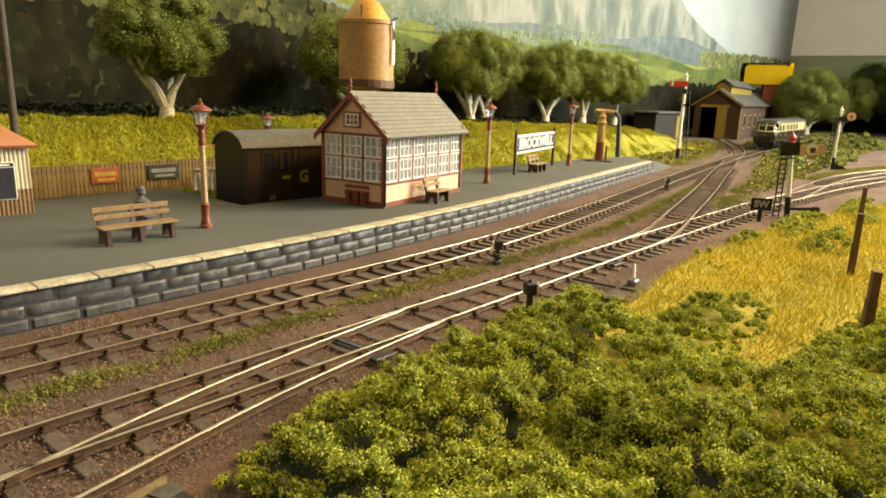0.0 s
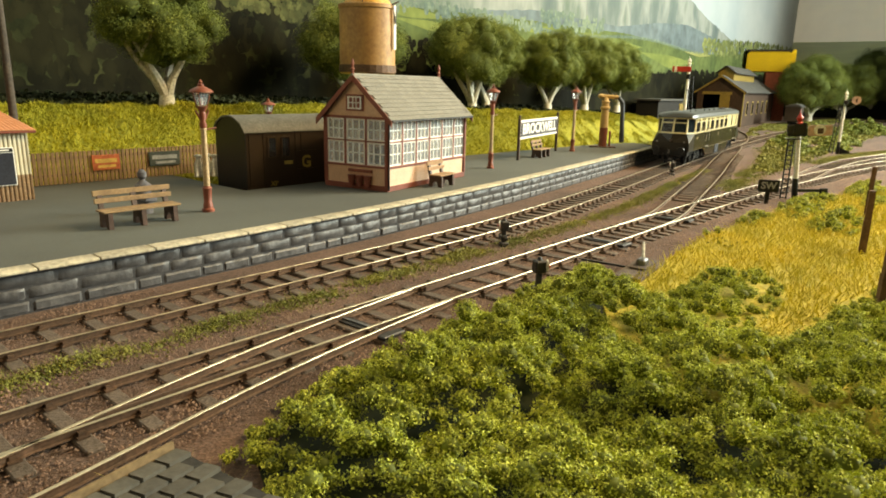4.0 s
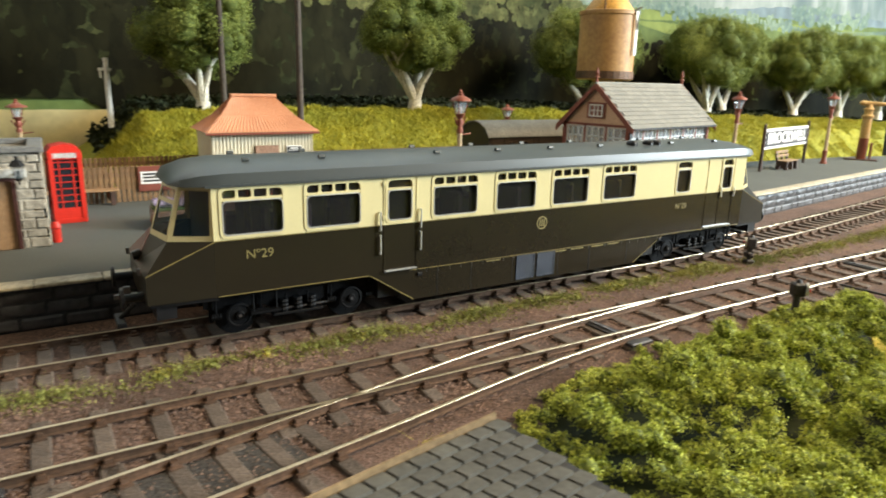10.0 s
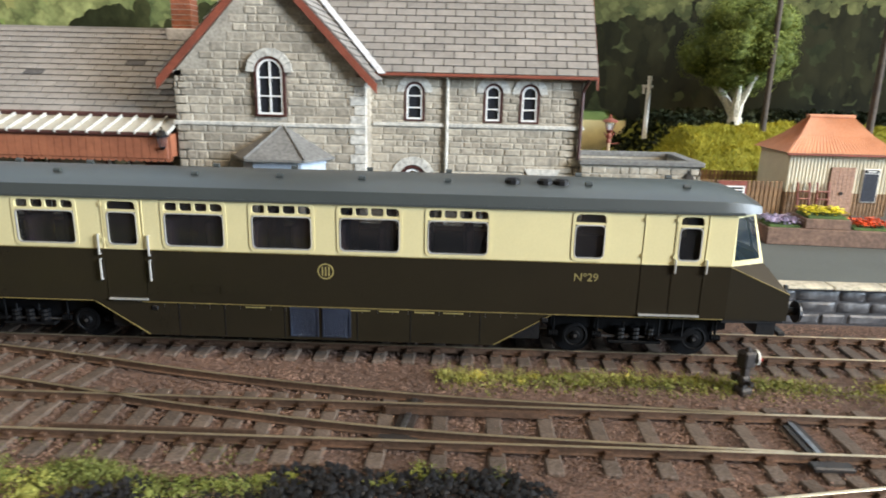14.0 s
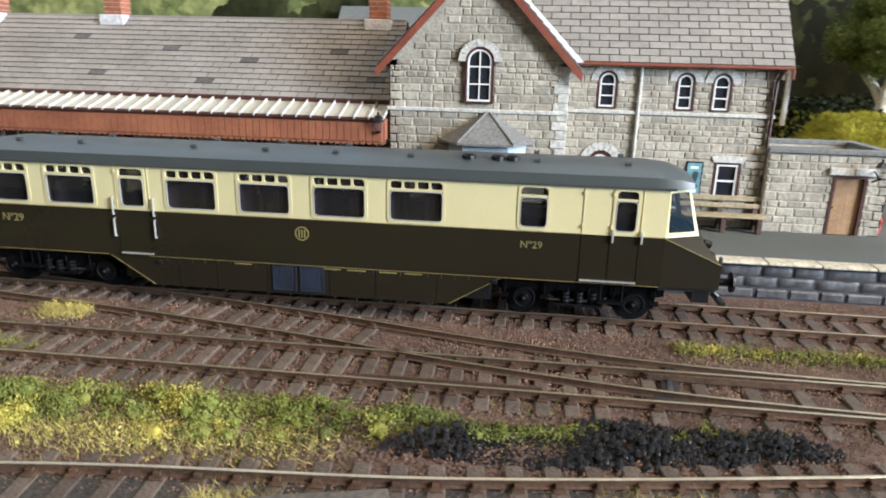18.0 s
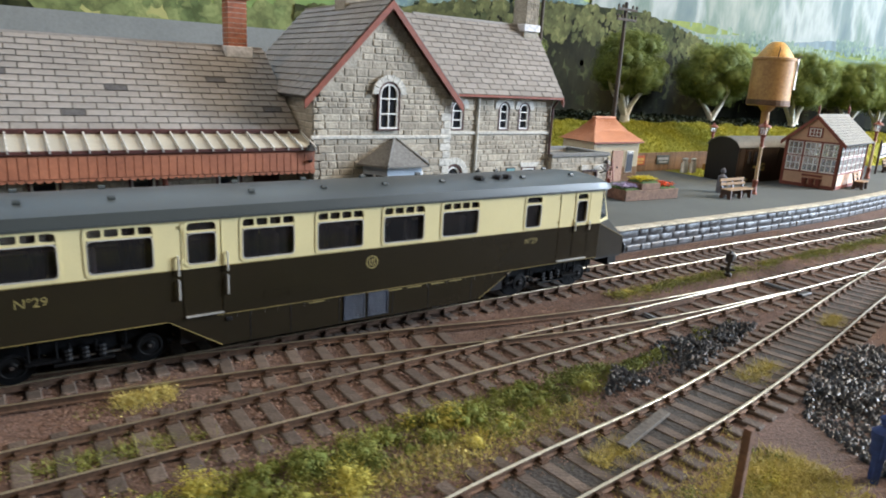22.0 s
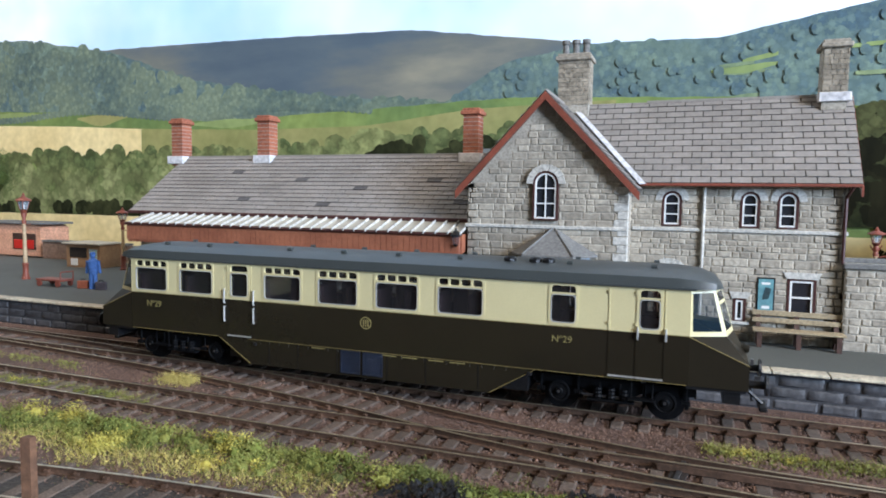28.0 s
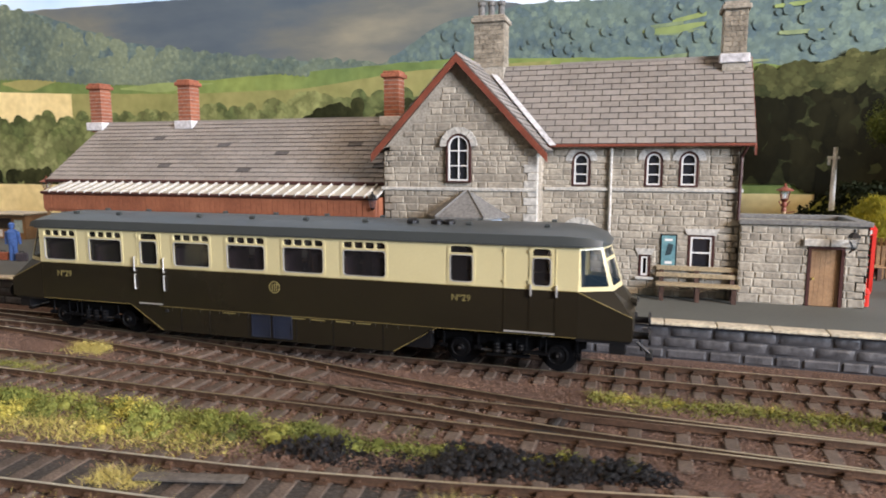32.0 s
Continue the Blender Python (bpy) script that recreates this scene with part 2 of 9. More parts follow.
SLEEPER = Shape().box(-0.19, -1.6, -0.14, 0.19, 1.6, 0.0, 0.03).mesh("sleeper", timber)


def near(p, line):
    return min((p - q).length_squared for q in line) ** 0.5


def track(name, line, label, others=(), a=-999, b=999):
    root = thing(name, label=label, category="railway track", kind="structure")
    foot = [(-0.03, RAIL - 0.012), (-0.025, RAIL - 0.06), (-0.012, RAIL - 0.08), (-0.012, RAIL - 0.165), (-0.07, RAIL - 0.19), (0.07, RAIL - 0.19), (0.012, RAIL - 0.165), (0.012, RAIL - 0.08), (0.025, RAIL - 0.06), (0.03, RAIL - 0.012)]
    head = [(-0.042, RAIL - 0.011), (0.042, RAIL - 0.011), (0.036, RAIL), (-0.036, RAIL)]
    for o in (-0.86, 0.86):
        r = part("rail", sweep(line, o, foot), rail_side, root)
        part("rail_head", sweep(line, o, head), rail_top, r, "polished running surface")
    chairs, d, last = Shape(), 0.0, line[0]
    rest, count = Shape(), 0
    for p, w in sides(line):
        d += (p - last).length
        last = p
        if d < 0.70 or not a < p.x < b:
            continue
        d = 0.0
        if any(near(p, q) < 1.9 for q in others):
            continue
        ang = math.degrees(math.atan2(w.y, w.x)) - 90
        for o in (-0.86, 0.86):
            c = p + w * o
            m = Matrix.Translation((c.x, c.y, RAIL - 0.19)) @ Matrix.Rotation(radians(ang), 4, "Z")
            s = Shape().box(-0.12, -0.22, 0, 0.12, 0.22, 0.04)
            s.box(-0.07, -0.13, 0.02, 0.07, -0.03, 0.12).box(-0.07, 0.03, 0.02, 0.07, 0.13, 0.12)
            chairs.add(s.moved(m).v, s.f)
        if count < 300:
            part("sleeper", SLEEPER, timber, root, at=(p.x, p.y, RAIL - 0.20), rz=ang + noise.noise((p.x, p.y, 3)) * 2)
        else:
            s = Shape().box(-0.17, -1.6, -0.14, 0.17, 1.6, 0.0)
            rest.add(s.moved(Matrix.Translation((p.x, p.y, RAIL - 0.20)) @ Matrix.Rotation(radians(ang), 4, "Z")).v, s.f)
        count += 1
    part("rail_chairs", chairs, rail_side, root, "rust-brown chairs under the rails", kind="stuff")
    if rest.v:
        part("far_sleepers", rest, timber, root, kind="stuff")
    return root


track("track_1", T1, "platform road of dark sleepers and rusty rails", a=-95, b=150)
track("track_2", T2, "through road of dark sleepers and bright-topped rails", a=-95)
track("track_3", T3, "siding that joins the through road at a turnout", (T2,))
track("track_4", CROSS, "crossover between the two roads", (T1, T2))
track("track_5", BRANCH, "connection towards the engine shed", (T1, T2))
track("track_6", LOOP, "curved loop track beyond the signals", (T2,))

# ---------------------------------------------------------------- platform
EDGE = [p for p in curve_through([(-150, 23.85), (-60, 23.85), (-20, 23.85), (5, 23.85), (14, 23.9), (22, 24.3), (33, 25.4), (43, 26.9), (56, 29.0), (68, 31.0)], 0.8)]
asphalt = mat("grey_platform", (0.092, 0.10, 0.092), (0.074, 0.08, 0.074), 0.8, scale=0.12, fine=14, bump=0.15, amount=0.12)
plat = thing("platform", label="long grey station platform with stone front and pale edging", category="platform", kind="structure")
s = Shape()
back = [(70, 34.5), (64, 36.0), (50, 36.8), (36, 37.2), (36, 32.6), (19.5, 32.6), (19.5, 41), (-150, 41)]
ring = [(p.x, p.y + 0.25) for p in EDGE] + back
s.prism(ring, "z", GROUND, PLAT)
part("surface", s, asphalt, plat)
stone_face = mat("blue_grey_stone", (0.092, 0.091, 0.096), (0.052, 0.052, 0.056), 0.5, scale=0.8, fine=5, bump=0.5, rnd=0.14, spec=0.45)
slab = mat("cream_coping", (0.50, 0.45, 0.34), (0.36, 0.32, 0.25), 0.7, scale=0.7, fine=7, bump=0.3, rnd=0.16)
mortar = mat("dark_mortar", (0.055, 0.055, 0.06), None, 0.9)

SHED = curve_through([(92, 31.0), (104, 33.6), (118, 38.2), (132, 44.5), (150, 52.0)])
track("track_7", SHED, "overgrown siding that runs into the engine shed", (T1,))

# ---------------------------------------------------------------- shared shapes
def letters(text, size, depth, material, parent, at, rot=(90, 0, 0), name="lettering", label="", bold=0.0):
    """Raised letters in the built-in font."""
    c = bpy.data.curves.new(name, "FONT")
    c.body, c.size, c.extrude, c.offset, c.align_x, c.align_y, c.resolution_u = text, size * K, depth * K, bold * K, "CENTER", "CENTER", 3
    tmp = bpy.data.objects.new(name, c)
    scene.collection.objects.link(tmp)
    me = bpy.data.meshes.new_from_object(tmp.evaluated_get(bpy.context.evaluated_depsgraph_get()))
    bpy.data.objects.remove(tmp)
    me.materials.clear()
    me.materials.append(material)
    ob = new(name, me)
    ob.parent = parent
    ob.location = [v * K for v in at]
    ob.rotation_euler = [radians(a) for a in rot]
    if label:
        tagged(ob, label)
    return ob


def round_rect(x0, z0, x1, z1, r, n=4, arch=False):
    """Points of an upright rectangle with rounded corners; arch: a half-round head."""
    out = []
    if arch:
        rr = (x1 - x0) / 2
        out += [(x0, z0), (x1, z0)]
        out += [((x0 + x1) / 2 + rr * math.cos(a), z1 - rr + rr * math.sin(a)) for a in (math.pi * i / 10 for i in range(11))]
        return out
    for cx, cz, a0 in ((x1 - r, z1 - r, 0), (x0 + r, z1 - r, 90), (x0 + r, z0 + r, 180), (x1 - r, z0 + r, 270)):
        out += [(cx + r * math.cos(radians(a0 + 90 * i / n)), cz + r * math.sin(radians(a0 + 90 * i / n))) for i in range(n + 1)]
    return out


def ring_frame(s, outer, inner, y0, y1):
    """A flat frame between two outlines of as many points, facing -y at y0."""
    n = len(outer)
    o = len(s.v)
    for pts in (outer, inner):
        for y in (y0, y1):
            s.v.extend((x, y, z) for x, z in pts)
    for i in range(n):
        j = (i + 1) % n
        s.f += [(o + i, o + j, o + 2 * n + j, o + 2 * n + i), (o + n + j, o + n + i, o + 3 * n + i, o + 3 * n + j), (o + i, o + n + i, o + n + j, o + j), (o + 2 * n + j, o + 3 * n + j, o + 3 * n + i, o + 2 * n + i)]
    return s


def holed(x0, z0, x1, z1, y0, y1, holes):
    """A wall from y0 to y1 with rectangular openings that go right through."""
    gx = sorted({x0, x1, *(h[0] for h in holes), *(h[2] for h in holes)})
    gz = sorted({z0, z1, *(h[1] for h in holes), *(h[3] for h in holes)})
    gx, gz = [v for v in gx if x0 <= v <= x1], [v for v in gz if z0 <= v <= z1]
    solid = {}
    for i in range(len(gx) - 1):
        for j in range(len(gz) - 1):
            mx, mz = (gx[i] + gx[i + 1]) / 2, (gz[j] + gz[j + 1]) / 2
            solid[i, j] = not any(h[0] < mx < h[2] and h[1] < mz < h[3] for h in holes)
    s = Shape()
    for (i, j), on in solid.items():
        if not on:
            continue
        a, b, c, d = gx[i], gx[i + 1], gz[j], gz[j + 1]
        s.add([(a, y0, c), (b, y0, c), (b, y0, d), (a, y0, d)], [(0, 1, 2, 3)])
        s.add([(a, y1, c), (b, y1, c), (b, y1, d), (a, y1, d)], [(3, 2, 1, 0)])
        for di, dj, q in ((-1, 0, [(a, y0, c), (a, y0, d), (a, y1, d), (a, y1, c)]), (1, 0, [(b, y0, c), (b, y1, c), (b, y1, d), (b, y0, d)]),
                          (0, -1, [(a, y0, c), (a, y1, c), (b, y1, c), (b, y0, c)]), (0, 1, [(a, y0, d), (b, y0, d), (b, y1, d), (a, y1, d)])):
            if not solid.get((i + di, j + dj), False):
                s.add(q, [(0, 1, 2, 3)])
    return s


# ---------------------------------------------------------------- the railcar
cream = mat("cream_paint", (0.60, 0.53, 0.30), (0.56, 0.49, 0.275), 0.32, scale=0.3, fine=20, bump=0.02, amount=0.03)
brown = mat("chocolate_paint", (0.0185, 0.0148, 0.0092), (0.0155, 0.0125, 0.008), 0.2, scale=0.3, fine=20, bump=0.02, amount=0.05)
roof_grey = mat("grey_roof_paint", (0.048, 0.056, 0.056), (0.041, 0.048, 0.048), 0.4, scale=0.3, fine=15, bump=0.03, amount=0.06)
black = mat("black_running_gear", (0.006, 0.006, 0.007), None, 0.45, scale=2, fine=10, bump=0.2)
# bogie colour taken almost to black for the shade below the railcar
gear = mat("shaded_running_gear", (0.0035, 0.0037, 0.0045), (0.0025, 0.0026, 0.003), 0.6, scale=2, fine=10, bump=0.2, spec=0.12)
dark_in = mat("dark_interior", (0.022, 0.016, 0.013), None, 0.8)
seat_blue = mat("dull_purple_seats", (0.06, 0.035, 0.045), None, 0.9)
gold = mat("gold_lettering", (0.48, 0.36, 0.10), None, 0.4, amount=0.1)
lining_gold = mat("lining_gold", (0.20, 0.15, 0.055), None, 0.45)
dull_gold = mat("dull_gold", (0.26, 0.21, 0.08), None, 0.5)
nose_brown = mat("nose_paint", (0.0185, 0.0148, 0.0092), (0.0155, 0.0125, 0.008), 0.3, scale=0.3, fine=20, bump=0.02, amount=0.05, spec=0.3)
silver = mat("white_metal", (0.72, 0.72, 0.70), None, 0.3, 0.6, amount=0.05)
vent_blue = mat("blue_grey_grille", (0.012, 0.019, 0.038), (0.006, 0.010, 0.021), 0.45, 0.0, fine=30, bump=0.8, amount=0.5)
steel = mat("worn_steel", (0.22, 0.22, 0.23), None, 0.35, 0.9)
pane_dark = glass("smoked_pane", (0.02, 0.02, 0.022), 0.03, 0.4)
pane_blue = glass("cab_pane", (0.03, 0.06, 0.085), 0.02, 0.3)

BIG = [(-10.84, -9.12), (-8.54, -6.82), (-4.44, -2.72), (-2.04, -0.32), (0.36, 2.08), (2.76, 4.48)]
SMALL = [(-6.02, -5.11), (6.72, 7.62), (9.52, 10.22)]
WZ0, WZ1, WTR = 2.13, 3.44, 3.13
WAIST, EAVE, SKIRT = 2.05, 3.52, 0.52


def railcar():
    car = thing("railcar", label="chocolate and cream diesel railcar with grey roof", category="railcar")
    for side in (-1, 1):
        lower = Shape().box(-11.05, -1.73, SKIRT, 11.05, -1.62, WAIST)
        lower.box(-11.02, -1.742, WAIST - 0.035, 11.05, -1.60, WAIST - 0.012)
        holes = [(a, WZ0, b, WZ1) for a, b in BIG + SMALL]
        upper = holed(-11.05, WAIST, 11.05, EAVE, -1.73, -1.62, holes)
        skirt = Shape().prism([(-6.58, SKIRT), (-5.08, -0.45), (4.72, -0.45), (6.32, SKIRT)], "y", -1.715, -1.63)
        flip = Matrix.Diagonal((1, -side, 1, 1)) if side == 1 else Matrix.Identity(4)
        for nm, s, m in (("lower_side", lower, brown), ("upper_side", upper, cream), ("skirt", skirt, brown)):
            part(nm, s.moved(flip), m, car)
        for a, b in BIG + SMALL:
            wide = b - a > 1.2
            o = round_rect(a - 0.035, WZ0 - 0.035, b + 0.035, WZ1 + 0.035, 0.16)
            i = round_rect(a + 0.05, WZ0 + 0.05, b - 0.05, WZ1 - 0.05, 0.12)
            s = ring_frame(Shape(), o, i, -1.75, -1.66)
            s.box(a, -1.745, WTR - 0.03, b, -1.67, WTR + 0.03)
            if wide:
                for k in range(4):
                    x0, x1 = a + 0.03 + (b - a - 0.06) * k / 4, a + 0.03 + (b - a - 0.06) * (k + 1) / 4
                    ring_frame(s, round_rect(x0, WTR + 0.01, x1, WZ1 - 0.01, 0.002), round_rect(x0 + 0.035, WTR + 0.035, x1 - 0.035, WZ1 - 0.035, 0.07), -1.735, -1.67)
            w = part("window_frame", s.moved(flip), cream, car)
            bead = ring_frame(Shape(), round_rect(a + 0.04, WZ0 + 0.04, b - 0.04, WTR - 0.02, 0.13), round_rect(a + 0.068, WZ0 + 0.068, b - 0.068, WTR - 0.055, 0.11), -1.756, -1.70)
            part("window_bead", bead.moved(flip), silver, w, "bright metal bead")
            part("window_pane", Shape().box(a + 0.01, -1.665, WZ0 + 0.01, b - 0.01, -1.655, WZ1 - 0.01).moved(flip), pane_dark, w)
        # doors with their white rails
        for a, b, z in ((-6.12, -4.98, 0.62), (8.62, 9.50, 0.62), (9.46, 10.34, 0.62)):
            d = part("door", ring_frame(Shape(), [(a, z), (b, z), (b, WAIST), (a, WAIST)], [(a + 0.025, z + 0.025), (b - 0.025, z + 0.025), (b - 0.025, WAIST - 0.025), (a + 0.025, WAIST - 0.025)], -1.745, -1.70).moved(flip), brown, car)
            part("door_top", ring_frame(Shape(), [(a, WAIST), (b, WAIST), (b, 3.5), (a, 3.5)], [(a + 0.03, WAIST + 0.03), (b - 0.03, WAIST + 0.03), (b - 0.03, 3.47), (a + 0.03, 3.47)], -1.748, -1.70).moved(flip), cream, d, "cream upper door edge")
            for x in ((a - 0.12, b + 0.12) if b < 0 else (b + 0.02,)):
                s = Shape()
                for z0, z1 in (((1.18, 1.75), (1.9, 2.45)) if b < 0 else ((1.85, 2.2),)):
                    s.tube((x, -1.80, z0), (x, -1.80, z1), 0.032, n=6)
                    s.tube((x, -1.73, z0), (x, -1.80, z0), 0.025, n=6).tube((x, -1.73, z1), (x, -1.80, z1), 0.025, n=6)
                part("grab_rail", s.moved(flip), silver, d, "white grab rail")
            part("step", Shape().box(a + 0.03, -1.82, z - 0.02, b - 0.03, -1.72, z + 0.02).moved(flip), silver, d)
            for zz in (2.3, 3.3):
                part("hinge", Shape().box(a - 0.02, -1.775, zz - 0.05, a + 0.05, -1.72, zz + 0.05).moved(flip), cream, d)
        for x in (-1.03, -0.12):
            s = ring_frame(Shape(), [(x, -0.36), (x + 0.8, -0.36), (x + 0.8, 0.5), (x, 0.5)], [(x + 0.05, -0.31), (x + 0.75, -0.31), (x + 0.75, 0.45), (x + 0.05, 0.45)], -1.745, -1.70)
            s.box(x + 0.04, -1.73, -0.32, x + 0.76, -1.70, 0.46)
            part("grille", s.moved(flip), vent_blue, car, "blue-grey radiator grille")
        for x in (-3.75, -2.95):
            part("side_louvre", ring_frame(Shape(), [(x, 0.84), (x + 0.7, 0.84), (x + 0.7, 1.08), (x, 1.08)], [(x + 0.03, 0.87), (x + 0.67, 0.87), (x + 0.67, 1.05), (x + 0.03, 1.05)], -1.745, -1.70).box(x + 0.03, -1.738, 0.87, x + 0.67, -1.70, 1.05).moved(flip), brown, car, "small side louvre")
        lining = Shape().box(-11.0, -1.742, SKIRT, -6.6, -1.70, SKIRT + 0.022).box(-5.2, -1.742, SKIRT, 6.3, -1.70, SKIRT + 0.022).box(6.32, -1.742, SKIRT, 11.0, -1.70, SKIRT + 0.022)
        lining.box(-11.02, -1.744, WAIST - 0.012, 11.05, -1.70, WAIST + 0.012)
        lining.prism([(-6.58, SKIRT), (-5.08, -0.45), (-5.05, -0.43), (-6.54, SKIRT)], "y", -1.727, -1.70).prism([(6.32, SKIRT), (4.72, -0.45), (4.69, -0.43), (6.28, SKIRT)], "y", -1.727, -1.70)
        part("lining", lining.moved(flip), lining_gold, car, "thin dull gold lining")
        rv = Shape()
        for k in range(24):
            for z in (0.47, 0.40):
                rv.box(-4.6 + k * 0.43, -1.724, z - 0.012, -4.576 + k * 0.43, -1.70, z + 0.012)
        part("rivets", rv.moved(flip), steel, car, kind="stuff")
        for x in (-4.85, 6.1):
            part("lifting_bracket", Shape().box(x - 0.09, -1.76, 0.3, x + 0.09, -1.70, 0.42, 0.02).moved(flip), black, car)
        for x in (-2.0, 0.95, 1.75, 2.75, 3.55):
            part("yellow_dash", Shape().box(x - 0.28, -1.728, 0.44, x + 0.28, -1.70, 0.475).moved(flip), dull_gold, car)
        for x in (-4.2, -2.9, -1.2, 0.85, 2.35, 4.3):
            part("panel_joint", Shape().box(x, -1.722, -0.42, x + 0.02, -1.70, 0.62).moved(flip), black, car)
        if side == -1:
            letters("Nº29", 0.36, 0.004, dull_gold, car, (-9.85, -1.736, 1.60), label="gold running number")
            letters("Nº29", 0.32, 0.004, dull_gold, car, (7.15, -1.736, 1.62), label="gold running number")
        s = Shape()
        pts = [(0.23 * math.cos(2 * math.pi * k / 20), 1.58 + 0.23 * math.sin(2 * math.pi * k / 20)) for k in range(20)]
        inn = [(0.19 * math.cos(2 * math.pi * k / 20), 1.58 + 0.19 * math.sin(2 * math.pi * k / 20)) for k in range(20)]
        ring_frame(s, pts, inn, -1.738, -1.70)
        for x in (-0.09, 0.0, 0.09):
            s.box(x - 0.022, -1.736, 1.45, x + 0.022, -1.70, 1.71)
        part("roundel", s.moved(flip), dull_gold, car, "dull gold round emblem")
    # floor, seats and partitions behind the glass
    part("floor", Shape().box(-11.0, -1.6, 0.56, 11.0, 1.6, 0.7), dark_in, car)
    for x0, x1 in ((-10.9, -6.6), (-4.6, 5.2)):
        x = x0
        while x < x1:
            for y in (-1.5, 0.35):
                part("seat", Shape().box(x, y, 0.7, x + 0.25, y + 1.15, 2.85, 0.08).box(x + 0.2, y, 0.7, x + 0.75, y + 1.15, 1.4, 0.08), seat_blue, car)
            x += 1.2
    for x in (-11.0, -6.5, -4.75, 6.4, 8.4, 10.9):
        part("partition", Shape().box(x, -1.6, 0.7, x + 0.06, 1.6, 3.5), dark_in, car)
    # roof
    prof = []
    half = [(1.79, 0.0), (1.77, 0.1), (1.71, 0.32), (1.4, 0.42), (0.95, 0.51), (0.5, 0.565)]
    prof = [(-y, EAVE + z) for y, z in half] + [(0.0, EAVE + 0.58)] + [(y, EAVE + z) for y, z in reversed(half)]
    s, n = Shape(), len(prof)
    stations = [(-11.98, 0.55, 0.0), (-11.75, 0.86, 0.55), (-11.3, 0.975, 0.86), (-10.6, 1.0, 1.0), (10.6, 1.0, 1.0), (11.3, 0.975, 0.86), (11.75, 0.86, 0.55), (11.98, 0.55, 0.0)]
    for x, wy, hz in stations:
        s.v.extend((x, y * wy, EAVE - 0.02 + (z - EAVE) * hz) for y, z in prof)
    for k in range(len(stations) - 1):
        s.f += [(k * n + i, k * n + i + 1, (k + 1) * n + i + 1, (k + 1) * n + i) for i in range(n - 1)]
        s.f.append((k * n, (k + 1) * n, (k + 1) * n + n - 1, k * n + n - 1))
    s.f += [tuple(range(n)), tuple(range((len(stations) - 1) * n, len(stations) * n))]
    roof = part("roof", s, roof_grey, car, smooth=True)
    for y in (-1.77, 1.77):
        part("gutter", Shape().box(-11.2, y - 0.03, EAVE - 0.05, 11.2, y + 0.03, EAVE + 0.02), roof_grey, car)
    for x in (-9.9, -7.7, -3.8, -1.4, 0.9, 3.3, 7.2, 9.9):
        for y in (-0.85, 0.85):
            v = Shape().tube((x - 0.09, y, 4.06), (x + 0.09, y, 4.06), 0.075, n=8).tube((x, y, 3.9), (x, y, 4.06), 0.05, n=8)
            part("roof_vent", v, roof_grey, roof)
    for x in (5.1, 6.0, 6.45):
        part("exhaust", Shape().lathe([(0.22, 3.98), (0.22, 4.12), (0.15, 4.18), (0.05, 4.19)], x, -0.75, 10), black, roof)
    # the two faceted ends
    for e in (-1, 1):
        def P(x, y, z):
            return (e * x, y, z)
        for q in (-1, 1):
            A0, D0, E0 = P(11.0, q * 1.73, SKIRT), P(12.76, q * 1.68, SKIRT), P(12.8, 0, SKIRT)
            A1, D1, E1 = P(11.0, q * 1.73, 1.28), P(12.76, q * 1.66, 1.28), P(12.8, 0, 1.28)
            A2, B2, C2 = P(11.0, q * 1.73, WAIST), P(12.12, q * 1.22, WAIST), P(12.36, 0, WAIST)
            A3, B3, C3 = P(11.0, q * 1.72, EAVE), P(11.72, q * 1.15, EAVE), P(11.92, 0, EAVE)
            s = Shape().add([A0, D0, D1, A1], [(0, 1, 2, 3)]).add([D0, E0, E1, D1], [(0, 1, 2, 3)]).add([A1, D1, A2], [(0, 1, 2)]).add([A2, D1, B2], [(0, 1, 2)]).add([B2, D1, E1, C2], [(0, 1, 2, 3)]).add([A0, P(11.0, 0, SKIRT), E0, D0], [(0, 1, 2, 3)])
            part("nose", s, nose_brown, car)
            part("nose_crease", Shape().tube(A2, D1, 0.018, n=5), lining_gold, car)
            for quad, tr, nm in (((A2, B2, B3, A3), 0, "cab_side_window"), ((B2, C2, C3, B3), 1, "windscreen")):
                a, b, c, d = (Vector(v) for v in quad)
                def U(u, v):
                    return tuple((a * (1 - u) + b * u) * (1 - v) + (d * (1 - u) + c * u) * v)
                l, r = (0.12, 0.90) if not tr else (0.08, 0.93)
                cells = [(0.10, 0.90)] if not tr else [(0.10, 0.64), (0.71, 0.90)]
                cuts = [0.0] + [v for cell in cells for v in cell] + [1.0]
                s = Shape()
                for k in range(0, len(cuts) - 1):
                    if k % 2 == 0:
                        s.add([U(0, cuts[k]), U(1, cuts[k]), U(1, cuts[k + 1]), U(0, cuts[k + 1])], [(0, 1, 2, 3)])
                    else:
                        for u0, u1 in ((0, l), (r, 1)):
                            s.add([U(u0, cuts[k]), U(u1, cuts[k]), U(u1, cuts[k + 1]), U(u0, cuts[k + 1])], [(0, 1, 2, 3)])
                f = part(nm, s, cream, car)
                for v0, v1 in cells:
                    part("pane", Shape().add([U(l, v0), U(r, v0), U(r, v1), U(l, v1)], [(0, 1, 2, 3)]), pane_blue, f)
        part("nose_floor", Shape().prism([(11.0, -1.7), (12.7, -1.6), (12.7, 1.6), (11.0, 1.7)] if e > 0 else [(-11.0, -1.7), (-12.7, -1.6), (-12.7, 1.6), (-11.0, 1.7)], "z", SKIRT - 0.1, SKIRT), black, car)
        part("buffer_beam", Shape().box(e * 12.3 - 0.25, -1.55, 0.05, e * 12.3 + 0.25, 1.55, 0.55), black, car)
